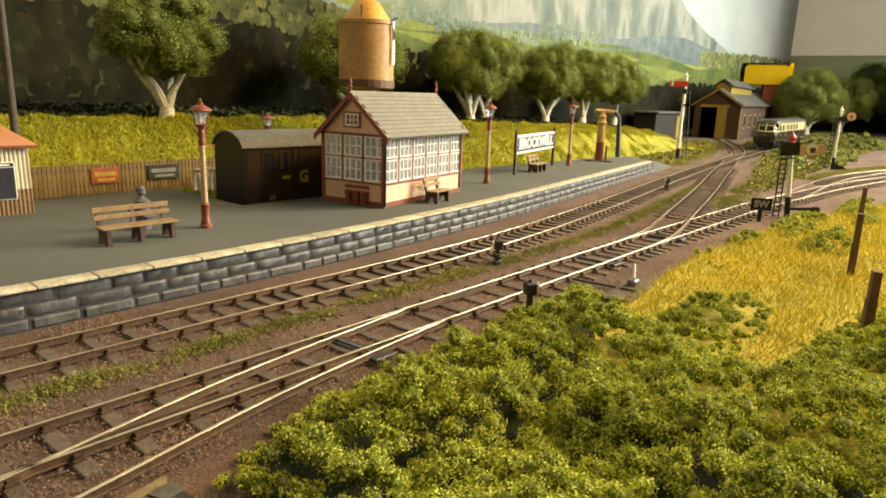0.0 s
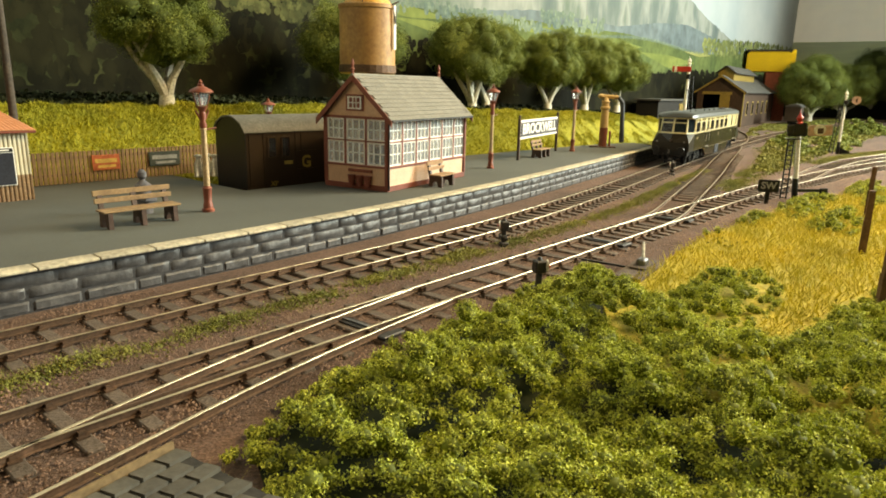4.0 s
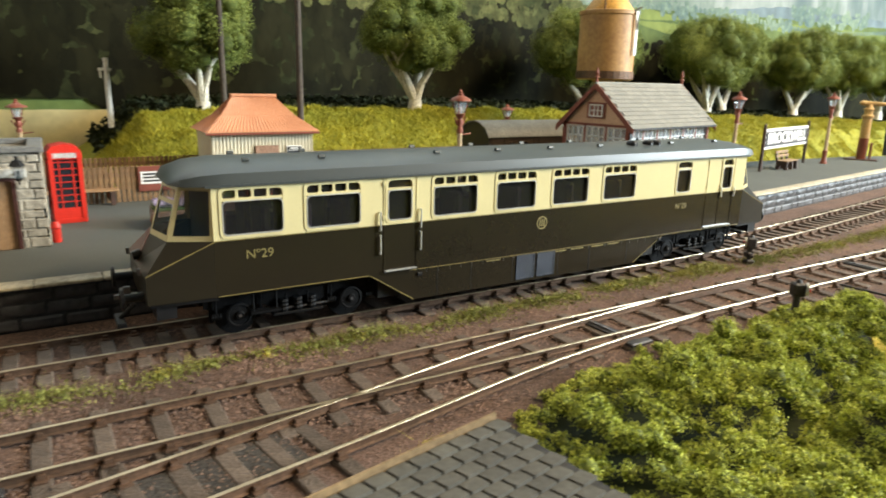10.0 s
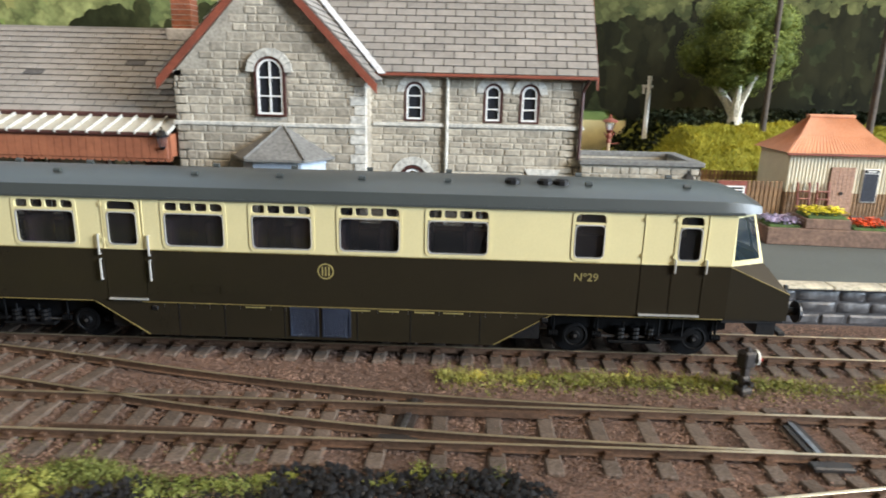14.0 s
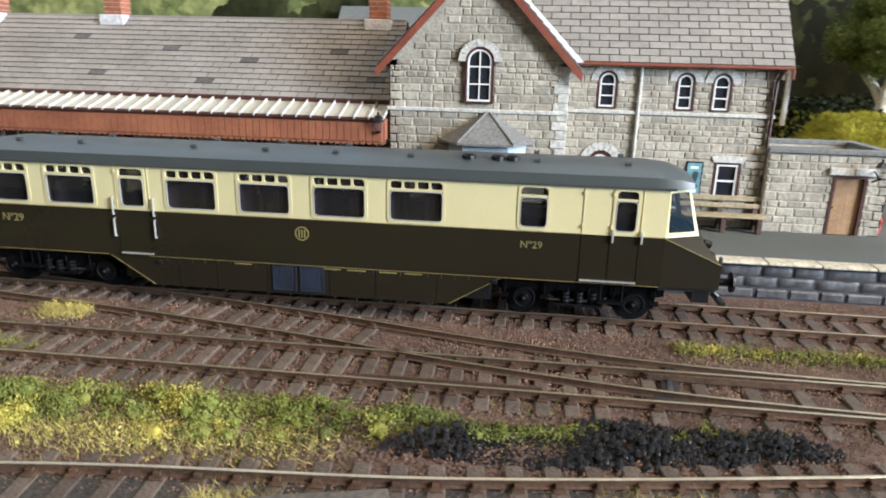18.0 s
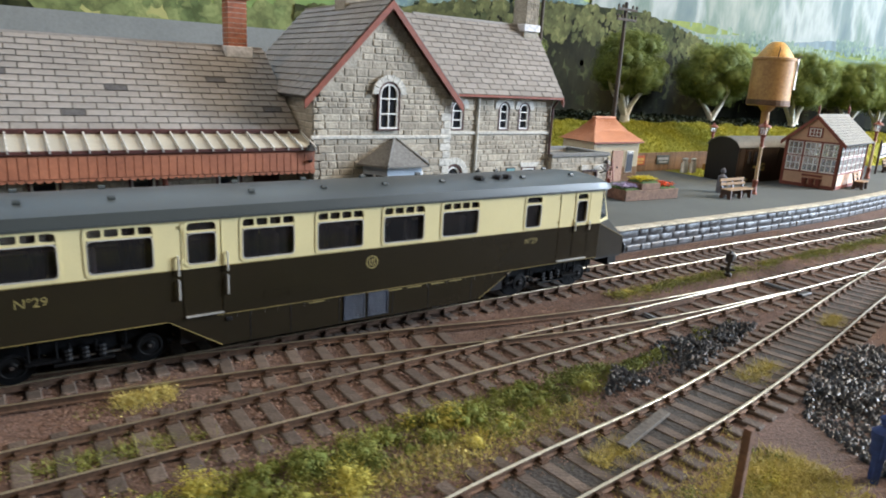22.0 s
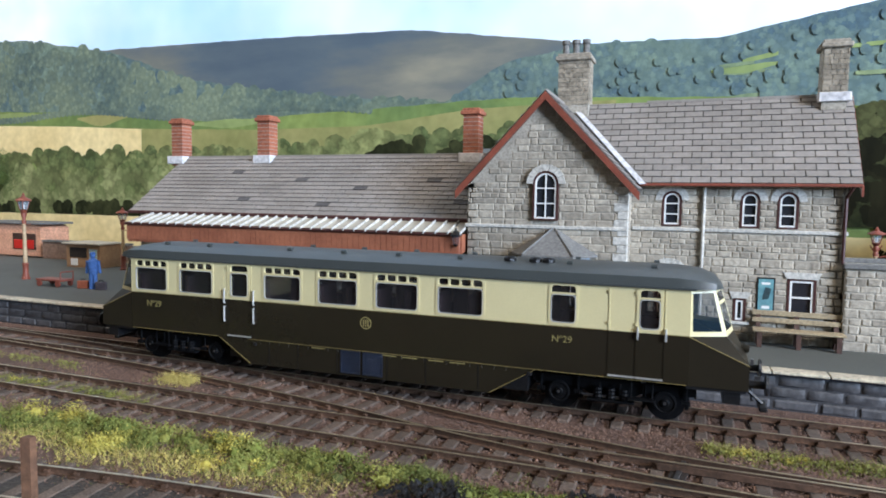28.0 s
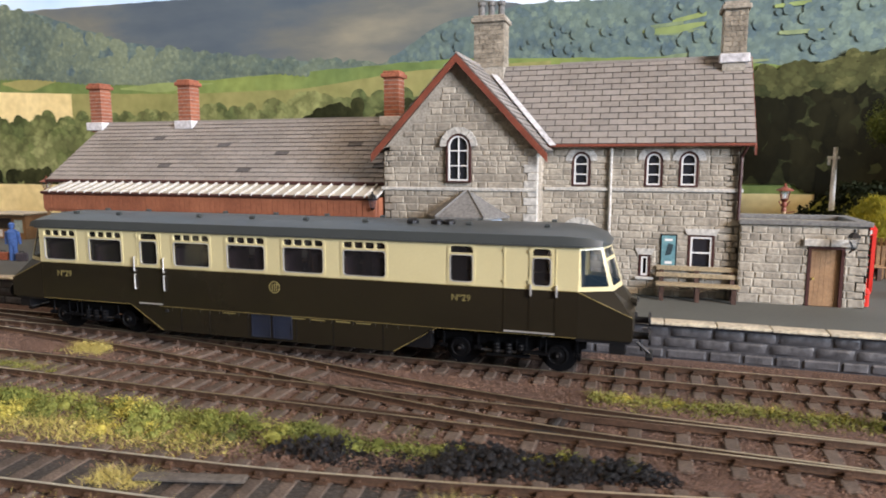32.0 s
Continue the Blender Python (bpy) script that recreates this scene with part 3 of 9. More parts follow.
        for y in (-1.12, 1.12):
            b = part("buffer", Shape().tube((e * 12.6, y, 0.62), (e * 13.25, y, 0.62), 0.12, n=10), black, car)
            part("buffer_head", Shape().tube((e * 13.25, y, 0.62), (e * 13.33, y, 0.62), 0.32, 0.30, n=16), black, b)
        part("coupling_hook", Shape().box(e * 13.0 - 0.4, -0.06, 0.3, e * 13.0 + 0.2, 0.06, 0.42).box(e * 13.1 - 0.05, -0.06, 0.35, e * 13.1 + 0.12, 0.06, 0.62), steel, car)
        hl = part("headlamp", Shape().tube((e * 12.62, 0, 1.52), (e * 12.84, 0, 1.47), 0.13, n=16), nose_brown, car)
        part("lamp_lens", Shape().tube((e * 12.84, 0, 1.47), (e * 12.86, 0, 1.465), 0.1, n=16), steel, hl, "bright lamp lens")
        for y in (-1.2, 1.2):
            part("lamp_iron", Shape().box(e * 12.85 - 0.04, y - 0.06, 1.25, e * 12.85 + 0.04, y + 0.06, 1.42), steel, car)
        # bogie
        bx = e * 8.72
        bg = part("bogie", Shape().box(bx - 0.5, -1.15, -0.1, bx + 0.5, 1.15, 0.3, 0.04).box(bx - 2.55, -0.9, 0.05, bx - 2.4, 0.9, 0.28).box(bx + 2.4, -0.9, 0.05, bx + 2.55, 0.9, 0.28), gear, car)
        for q in (-1, 1):
            y0, y1 = (1.1, 1.2) if q > 0 else (-1.2, -1.1)
            yo = y1 if q > 0 else y0
            frame_plate = [(bx - 2.6, 0.05), (bx - 2.3, -0.02), (bx - 1.0, -0.02), (bx - 0.7, -0.2), (bx + 0.7, -0.2), (bx + 1.0, -0.02), (bx + 2.3, -0.02), (bx + 2.6, 0.05), (bx + 2.6, 0.3), (bx - 2.6, 0.3)]
            part("side_frame", Shape().prism(frame_plate, "y", y0, y1), gear, bg)
            for k in (-0.42, 0.0, 0.42):
                part("bolster_spring", Shape().lathe([(0.13, -0.3), (0.16, -0.22), (0.13, -0.16), (0.16, -0.1), (0.13, -0.04), (0.16, 0.02), (0.13, 0.08)], bx + k, yo + q * 0.12, 10), gear, bg)
            part("spring_plank", Shape().box(bx - 0.75, min(yo, yo + q * 0.26), -0.38, bx + 0.75, max(yo, yo + q * 0.26), -0.3, 0.02), gear, bg)
            for w in (-1.68, 1.68):
                ax = part("axlebox", Shape().box(bx + w - 0.2, min(yo, yo + q * 0.14), -0.48, bx + w + 0.2, max(yo, yo + q * 0.14), -0.02, 0.04), gear, bg)
                part("axlebox_cover", Shape().lathe([(0.36, 0.0), (0.36, 0.05), (0.3, 0.06), (0.28, 0.03), (0.14, 0.04), (0.1, 0.1)], n=18).moved(Matrix.Translation((bx + w, yo + q * 0.14, -0.2)) @ Matrix.Rotation(radians(-90 * q), 4, "X")), gear, ax, "round black axle cover")
                part("cover_bolt", Shape().tube((bx + w, yo + q * 0.2, -0.2), (bx + w, yo + q * 0.26, -0.2), 0.05, n=8), steel, ax)
                for k in (-0.62, 0.62):
                    coil = Shape()
                    for j in range(4):
                        coil.tube((bx + w + k - 0.12 + j * 0.07, yo + q * 0.12, -0.17), (bx + w + k - 0.08 + j * 0.07, yo + q * 0.12, -0.17), 0.085, n=10)
                    part("coil_spring", coil, gear, bg)
                    part("hanger", Shape().tube((bx + w + k, yo + q * 0.08, -0.15), (bx + w + k, yo + q * 0.08, 0.34), 0.035, n=6), gear, bg)
                    part("brake_block", Shape().box(bx + w + k * 1.06 - 0.06, q * 0.8 - 0.09, -0.5, bx + w + k * 1.06 + 0.06, q * 0.8 + 0.09, -0.05, 0.02), gear, bg)
            for k in (-0.35, 0.3):
                part("bolster_link", Shape().tube((bx + k, yo + q * 0.2, -0.1), (bx + k, yo + q * 0.2, 0.25), 0.035, n=6), gear, bg)
            part("brake_rod", Shape().tube((bx - 1.0, yo + q * 0.16, -0.2), (bx + 1.0, yo + q * 0.16, -0.2), 0.03, n=5), steel, bg)
            part("foot_step", Shape().box(bx + e * 0.55, q * 1.45 - 0.14, -0.18, bx + e * 1.4, q * 1.45 + 0.14, -0.12).tube((bx + e * 0.65, q * 1.45, -0.15), (bx + e * 0.65, q * 1.45, 0.5), 0.03, n=5).tube((bx + e * 1.3, q * 1.45, -0.15), (bx + e * 1.3, q * 1.45, 0.5), 0.03, n=5), gear, bg)
            for w in (-1.68, 1.68):
                y = q * 0.86
                wh = part("wheel", Shape().tube((bx + w, y - 0.05, -0.28), (bx + w, y + 0.05, -0.28), 0.5, n=24), gear, bg)
                part("tyre", Shape().lathe([(0.5, -0.08), (0.62, -0.08), (0.6, 0.08), (0.5, 0.08)], n=28).moved(Matrix.Translation((bx + w, y, -0.28)) @ Matrix.Rotation(radians(90), 4, "X")), gear, wh)
                for k in range(8):
                    t = 2 * math.pi * k / 8
                    part("spoke", Shape().tube((bx + w, y + q * 0.055, -0.28), (bx + w + 0.47 * math.cos(t), y + q * 0.055, -0.28 + 0.47 * math.sin(t)), 0.045, 0.03, n=5), gear, wh)
        for w in (-1.68, 1.68):
            part("axle", Shape().tube((bx + w, -1.0, -0.28), (bx + w, 1.0, -0.28), 0.1, n=8), steel, bg)
        part("vacuum_pipe", Shape().tube((e * 12.75, 0.55, 0.2), (e * 13.0, 0.55, 0.2), 0.05, n=6).tube((e * 13.0, 0.55, 0.2), (e * 13.05, 0.55, -0.35), 0.055, n=6), black, car)
        part("coupling", Shape().tube((e * 12.9, 0, 0.1), (e * 13.3, 0, -0.25), 0.06, n=6).box(e * 13.3 - 0.12, -0.5, -0.4, e * 13.3 + 0.12, 0.5, -0.26, 0.03), black, car, "black coupling loop")
    part("underframe", Shape().box(-6.2, -1.5, -0.3, 6.0, 1.5, 0.52), black, car)
    return car


TRAIN = railcar()

# ---------------------------------------------------------------- platform front
def edge_at(d):
    """A point of the platform's edge line at the run d from its start, with the way along it."""
    run = 0.0
    for a, b in zip(EDGE, EDGE[1:]):
        l = (b - a).length
        if run + l >= d:
            return a + (b - a) * ((d - run) / l), math.degrees(math.atan2(b.y - a.y, b.x - a.x))
        run += l
    return EDGE[-1], 0.0


EDGE_LEN = sum((b - a).length for a, b in zip(EDGE, EDGE[1:]))
part("backing", sweep(EDGE, -0.12, [(0.0, GROUND), (0.3, GROUND), (0.3, PLAT - 0.12), (0.0, PLAT - 0.12)]), mortar, plat)


def rough_stone(w, h, seed):
    """A rock-faced block: a bulging, uneven face that looks towards -y."""
    s, nx, nz = Shape(), 6, 4
    for j in range(nz):
        for i in range(nx):
            x, z = w * ((0, 0.08, 0.34, 0.66, 0.92, 1)[i] - 0.5), h * (0, 0.2, 0.76, 1)[j]
            rim = i in (0, nx - 1) or j in (0, nz - 1)
            y = 0.0 if rim else -0.065 - 0.05 * noise.noise((x * 2.2 + seed, z * 3.1, seed * 1.7))
            s.v.append((x * (0.985 if rim else 1), y, z))
    s.f = [(j * nx + i, j * nx + i + 1, (j + 1) * nx + i + 1, (j + 1) * nx + i) for j in range(nz - 1) for i in range(nx - 1)]
    return s


ROCKS = [rough_stone(w, 0.40, k * 3.7).mesh("stone_block", stone_face, True) for k, w in enumerate((0.85, 1.05, 1.25, 1.5, 1.75, 1.15))]
WIDTHS = (0.85, 1.05, 1.25, 1.5, 1.75, 1.15)
rng = random.Random(5)
far_rocks, made = Shape(), 0
for row, z in enumerate((GROUND + 0.02, GROUND + 0.45, GROUND + 0.86)):
    d = 40 + row * 0.4
    while d < EDGE_LEN - 1:
        k = rng.randrange(6)
        p, ang = edge_at(d + WIDTHS[k] / 2)
        w = Vector((math.sin(radians(ang)), -math.cos(radians(ang)), 0)) * 0.10
        if -48 < p.x < 62 and row > 0:
            part("stone_block", ROCKS[k], stone_face, plat, at=(p.x + w.x, p.y + w.y, z), rz=ang)
            made += 1
        else:
            s = rough_stone(WIDTHS[k], 0.40, d)
            far_rocks.add(s.moved(Matrix.Translation((p.x + w.x, p.y + w.y, z)) @ Matrix.Rotation(radians(ang), 4, "Z")).v, s.f)
        d += WIDTHS[k] + 0.02
part("far_stonework", far_rocks, stone_face, plat, kind="stuff")
part("dark_lip", sweep(EDGE, 0.05, [(-0.25, PLAT - 0.14), (0.3, PLAT - 0.14), (0.3, PLAT - 0.03), (-0.25, PLAT - 0.03)]), mat("blue_black_engineering_brick", (0.05, 0.055, 0.075), None, 0.5), plat)
COPE = Shape().box(-0.9, -0.36, -0.05, 0.9, 0.36, 0.06, 0.03).mesh("coping_slab", slab)
d = 55.0
while d < EDGE_LEN - 1:
    p, ang = edge_at(d)
    if -98 < p.x:
        part("coping_slab", COPE, slab, plat, at=(p.x, p.y, PLAT - 0.02 + 0.012 * rng.random()), rz=ang + rng.uniform(-0.4, 0.4))
    d += 1.83
s = Shape().prism([(68.2, 30.9), (70.2, 34.6), (74.0, 34.6), (73.0, 31.9)], "z", GROUND, -0.9)
s.add([(68.2, 31.0, PLAT), (70, 34.6, PLAT), (78, 34.8, GROUND), (77.0, 32.4, GROUND), (68.2, 31.0, GROUND), (70, 34.6, GROUND)], [(0, 3, 2, 1), (0, 4, 3), (1, 2, 5)])
part("ramp", s, asphalt, plat)

# ---------------------------------------------------------------- station building
rubble = mat("grey_rubble", (0.40, 0.36, 0.295), (0.26, 0.232, 0.188), 0.85, scale=1.2, fine=6, bump=0.8, island=0.20, amount=0.22)
rubble_piece = mat("grey_rubble_block", (0.40, 0.36, 0.295), (0.26, 0.232, 0.188), 0.85, scale=1.2, fine=6, bump=0.8, rnd=0.20, amount=0.22)
pointing = mat("pale_pointing", (0.38, 0.35, 0.295), (0.29, 0.268, 0.225), 0.9, scale=2, fine=10, bump=0.3)
dressed = mat("pale_dressed_stone", (0.52, 0.51, 0.47), (0.42, 0.41, 0.38), 0.8, scale=1.5, fine=8, bump=0.25)
slate = mat("purple_grey_slate", (0.285, 0.262, 0.24), (0.215, 0.198, 0.18), 0.6, scale=0.25, fine=6, bump=0.2, island=0.09, amount=0.12)
slate_piece = mat("purple_grey_slate_piece", (0.285, 0.262, 0.24), (0.215, 0.198, 0.18), 0.6, scale=0.25, fine=6, bump=0.2, rnd=0.09, amount=0.12)
slate_dark = mat("dark_replaced_slate", (0.10, 0.095, 0.095), None, 0.7)
slate_bed = mat("slate_bed", (0.11, 0.10, 0.092), None, 0.9)
oxide = mat("red_oxide_paint", (0.24, 0.065, 0.04), (0.18, 0.05, 0.032), 0.5, scale=1, fine=8, bump=0.15, amount=0.15)
maroon = mat("maroon_frame", (0.07, 0.025, 0.022), None, 0.45)
white = mat("white_paint", (0.78, 0.78, 0.76), (0.70, 0.70, 0.68), 0.45, fine=10, bump=0.05, amount=0.05)
lead = mat("lead_flashing", (0.62, 0.62, 0.63), (0.5, 0.5, 0.52), 0.5, fine=6)
brickred = mat("red_brick", (0.36, 0.115, 0.06), (0.26, 0.085, 0.05), 0.8, scale=1.5, fine=7, bump=0.3)
terracotta = mat("terracotta_canopy", (0.36, 0.13, 0.07), (0.26, 0.09, 0.05), 0.55, scale=0.6, fine=6, bump=0.15, amount=0.15)
black_pane = glass("dark_window", (0.015, 0.017, 0.022), 0.05, 1.0)
oak = mat("tan_wood", (0.36, 0.21, 0.11), (0.28, 0.16, 0.085), 0.6, scale=1.4, fine=9, bump=0.2, amount=0.18)
greyroof = mat("grey_felt", (0.17, 0.17, 0.165), (0.13, 0.13, 0.125), 0.8, scale=0.6, fine=8, bump=0.2)

station = thing("station_building", label="grey stone station house with slate roofs and red bargeboards", category="station building")
rng = random.Random(11)
PIECES = {"block": 0, "slate": 0}


def rubble_wall(x0, z0, x1, z1, holes, m, inside=None, course=0.29, pieces=0, thick=0.6, name="wall"):
    """A wall in the plane y=0 that looks towards -y, laid up in rough courses of stones that stand a little proud; m places it."""
    parent = part(name, holed(x0, z0, x1, z1, 0.0, thick, holes).moved(m) if inside is None else Shape().prism(inside, "y", 0.0, thick).moved(m), pointing, station)
    rest, z = Shape(), z0
    while z < z1 - 0.05:
        h = min(course * rng.uniform(0.75, 1.3), z1 - z)
        x = x0 - rng.uniform(0, 0.3)
        while x < x1:
            w = h * rng.uniform(0.9, 2.7)
            a, b, c, d = max(x, x0) + 0.02, min(x + w, x1) - 0.02, z + 0.018, z + h - 0.018
            x += w
            if b - a < 0.07:
                continue
            spans = [(a, b)]
            for hx0, hz0, hx1, hz1 in holes:
                if d > hz0 - 0.02 and c < hz1 + 0.02:
                    spans = [q for p0, p1 in spans for q in ((p0, min(p1, hx0 - 0.02)), (max(p0, hx1 + 0.02), p1)) if q[1] - q[0] > 0.06]
            if inside is not None:
                spans = [(p0, p1) for p0, p1 in spans if in_poly((p0, d), inside) and in_poly((p1, d), inside)]
            for p0, p1 in spans:
                o, e = rng.uniform(0.014, 0.038), 0.03
                vs = [(p0, 0, c), (p1, 0, c), (p1, 0, d), (p0, 0, d), (p0 + e, -o, c + e), (p1 - e * rng.uniform(0.6, 2), -o, c + e * rng.uniform(0.5, 1.6)), (p1 - e, -o, d - e * rng.uniform(0.6, 1.8)), (p0 + e * rng.uniform(0.5, 1.8), -o, d - e)]
                fs = [(4, 5, 6, 7), (0, 1, 5, 4), (1, 2, 6, 5), (2, 3, 7, 6), (3, 0, 4, 7)]
                if PIECES["block"] < 300 and pieces and rng.random() < pieces:
                    part("stone", Shape().add(vs, fs).moved(m), rubble_piece, parent)
                    PIECES["block"] += 1
                else:
                    rest.add([tuple(m @ Vector(v)) for v in vs], fs)
        z += h
    part("stonework", rest, rubble, parent, kind="stuff")
    return parent


def in_poly(p, poly):
    c = False
    for (ax, az), (bx, bz) in zip(poly, poly[1:] + poly[:1]):
        if (az > p[1]) != (bz > p[1]) and p[0] < (bx - ax) * (p[1] - az) / (bz - az) + ax:
            c = not c
    return c


def slates(a, b, c, d, rows, width, parent, dark=(), limit=0):
    """A slope with the eave a-b and the ridge d-c, covered in lapped slates."""
    a, b, c, d = (Vector(v) for v in (a, b, c, d))
    n = (b - a).cross(d - a).normalized()
    part("roof_slope", Shape().plate(a, b, c, d, -0.12), slate_bed, parent)
    rest = Shape()
    for r in range(rows):
        v0, v1 = r / rows, (r + 0.985) / rows
        l0, l1 = a + (d - a) * v0, b + (c - b) * v0
        h0, h1 = a + (d - a) * min(v1, 1), b + (c - b) * min(v1, 1)
        length = (l1 - l0).length
        k = max(1, round(length / width))
        shift = 0.5 * (r % 2)
        for i in range(-1, k + 1):
            g = 0.024 / length
            u0, u1 = max((i + shift) / k + g, 0), min((i + 1 + shift) / k - g, 1)
            if u1 - u0 < 0.15 / k:
                continue
            lift = 0.055 + rng.uniform(0, 0.012)
            p = [l0.lerp(l1, u0) + n * lift, l0.lerp(l1, u1) + n * (lift + rng.uniform(-0.006, 0.006)), h0.lerp(h1, u1) + n * 0.012, h0.lerp(h1, u0) + n * 0.012]
            vs = p + [q - n * 0.03 for q in p]
            fs = [(0, 1, 2, 3), (0, 4, 5, 1), (1, 5, 6, 2), (3, 7, 4, 0)]
            if (r, i) in dark:
                part("slate", Shape().add(vs, fs), slate_dark, parent, "dark replacement slate")
            elif PIECES["slate"] < limit:
                part("slate", Shape().add(vs, fs), slate_piece, parent)
                PIECES["slate"] += 1
            else:
                rest.add(vs, fs)
    part("slating", rest, slate, parent, kind="stuff")


def arched_window(cx, z0, z1, w, m, bars=(1, 2), parent=None, hood=True, y=0.0):
    """A round-headed sash: maroon surround, white frame and bars, dark glass and a pale stone hood."""
    f = part("window", ring_frame(Shape(), round_rect(cx - w / 2, z0, cx + w / 2, z1, 0, arch=True), round_rect(cx - w / 2 + 0.09, z0 + 0.07, cx + w / 2 - 0.09, z1 - 0.09, 0, arch=True), y - 0.03, y + 0.12).moved(m), maroon, parent or station)
    a, b, c, d = cx - w / 2 + 0.09, cx + w / 2 - 0.09, z0 + 0.07, z1 - 0.09
    s = ring_frame(Shape(), round_rect(a, c, b, d, 0, arch=True), round_rect(a + 0.07, c + 0.07, b - 0.07, d - 0.07, 0, arch=True), y - 0.01, y + 0.1)
    for k in range(1, bars[0] + 1):
        x = a + (b - a) * k / (bars[0] + 1)
        s.box(x - 0.022, y, c, x + 0.022, y + 0.07, d - 0.05)
    for k in range(1, bars[1] + 1):
        z = c + (d - c) * k / (bars[1] + 1)
        s.box(a, y - 0.005, z - 0.025, b, y + 0.07, z + 0.025)
    part("sash", s.moved(m), white, f, "white glazing bars")
    part("glass", Shape().prism(round_rect(a, c, b, d, 0, arch=True), "y", y + 0.07, y + 0.09).moved(m), black_pane, f)
    if hood:
        r0, r1 = w / 2 + 0.01, w / 2 + 0.30
        zc = z1 - w / 2
        for k in range(7):
            t0, t1 = math.pi * k / 7 + 0.015, math.pi * (k + 1) / 7 - 0.015
            q = [(cx + r * math.cos(t), zc + r * math.sin(t)) for r, t in ((r0, t0), (r1, t0), (r1, t1), (r0, t1))]
            part("voussoir", Shape().prism(q, "y", y - 0.06, y + 0.05).moved(m), dressed, f, "pale arch stone")


def flat_window(x0, z0, x1, z1, m, parent=None, head=True, bars=1):
    f = part("window", ring_frame(Shape(), [(x0, z0), (x1, z0), (x1, z1), (x0, z1)], [(x0 + 0.1, z0 + 0.05), (x1 - 0.1, z0 + 0.05), (x1 - 0.1, z1 - 0.08), (x0 + 0.1, z1 - 0.08)], -0.03, 0.12).moved(m), maroon, parent or station)
    a, b, c, d = x0 + 0.1, x1 - 0.1, z0 + 0.05, z1 - 0.08
    s = ring_frame(Shape(), [(a, c), (b, c), (b, d), (a, d)], [(a + 0.08, c + 0.08), (b - 0.08, c + 0.08), (b - 0.08, d - 0.08), (a + 0.08, d - 0.08)], -0.01, 0.1)
    for k in range(1, bars + 1):
        z = c + (d - c) * k / (bars + 1)
        s.box(a, 0.0, z - 0.035, b, 0.07, z + 0.035)
    part("sash", s.moved(m), white, f, "white sash")
    part("glass", Shape().box(a, 0.07, c, b, 0.09, d).moved(m), black_pane, f)
    if head:
        part("lintel", Shape().prism([(x0 - 0.05, z1), (x1 + 0.05, z1), (x1 + 0.18, z1 + 0.27), (x0 - 0.18, z1 + 0.27)], "y", -0.07, 0.05).moved(m), dressed, f, "pale splayed lintel")


def quoins(x, z0, z1, m):
    z, k = z0, 0
    while z < z1 - 0.1:
        h = 0.36
        w = 0.55 if k % 2 else 0.38
        part("quoin", Shape().box(x - w, -0.05, z + 0.012, x + 0.05, 0.3, min(z + h, z1) - 0.012, 0.015).moved(m), dressed, station)
        z, k = z + h, k + 1


FRONT, WEST = 27.0, 28.85
MG, MW = Matrix.Translation((0, FRONT, 0)), Matrix.Translation((0, WEST, 0))
# gabled cross wing
rubble_wall(-22.5, PLAT, -15.35, 10.55, [(-19.42, 5.25, -18.28, 7.42), (-20.0, PLAT, -16.9, 3.7)], MG, [(-22.5, PLAT), (-15.35, PLAT), (-15.35, 6.75), (-18.92, 10.6), (-22.5, 6.75)], pieces=0.45, name="gable_wall")
# right-hand return of the gable wing and its left flank
rubble_wall(FRONT, PLAT, WEST + 0.1, 6.85, [], Matrix.Translation((-15.35, 0, 0)) @ Matrix.Rotation(radians(90), 4, "Z"), name="return_wall", thick=0.3)
rubble_wall(-36.0, PLAT, -FRONT, 6.85, [], Matrix.Translation((-22.5, 0, 0)) @ Matrix.Rotation(radians(-90), 4, "Z"), name="side_wall", thick=0.4)
# main range
HW = [(-14.02, 5.08, -13.2, 6.62), (-10.85, 5.08, -10.1, 6.62), (-9.42, 5.08, -8.62, 6.62), (-14.2, PLAT, -13.1, 3.3), (-10.95, 1.05, -10.45, 2.05), (-8.9, 1.45, -7.82, 3.0)]
rubble_wall(-15.35, PLAT, -6.88, 6.9, HW, MW, pieces=0.5, name="main_wall")
rubble_wall(WEST, PLAT, 34.1, 10.4, [], Matrix.Translation((-6.88, 0, 0)) @ Matrix.Rotation(radians(90), 4, "Z"), [(WEST, PLAT), (34.1, PLAT), (34.1, 6.9), (31.45, 10.6), (WEST, 6.9)], name="end_wall")
part("rear_wall", Shape().box(-22.5, 35.4, PLAT, -15.4, 36.0, 6.9).box(-15.4, 33.6, PLAT, -6.9, 34.1, 6.9), pointing, station)
quoins(-15.35, 0.3, 6.75, MG)
arched_window(-18.85, 5.25, 7.42, 1.14, MG, (1, 2), y=-0.12)
for cx, w in ((-13.61, 0.82), (-10.47, 0.76), (-9.02, 0.8)):
    arched_window(cx, 5.08, 6.62, w, MW, (0, 2))
flat_window(-8.9, 1.45, -7.82, 3.0, MW)
flat_window(-10.95, 1.05, -10.45, 2.05, MW, bars=0)
part("sill", Shape().box(-11.1, -0.12, 0.92, -10.3, 0.05, 1.05, 0.02).moved(MW), dressed, station)
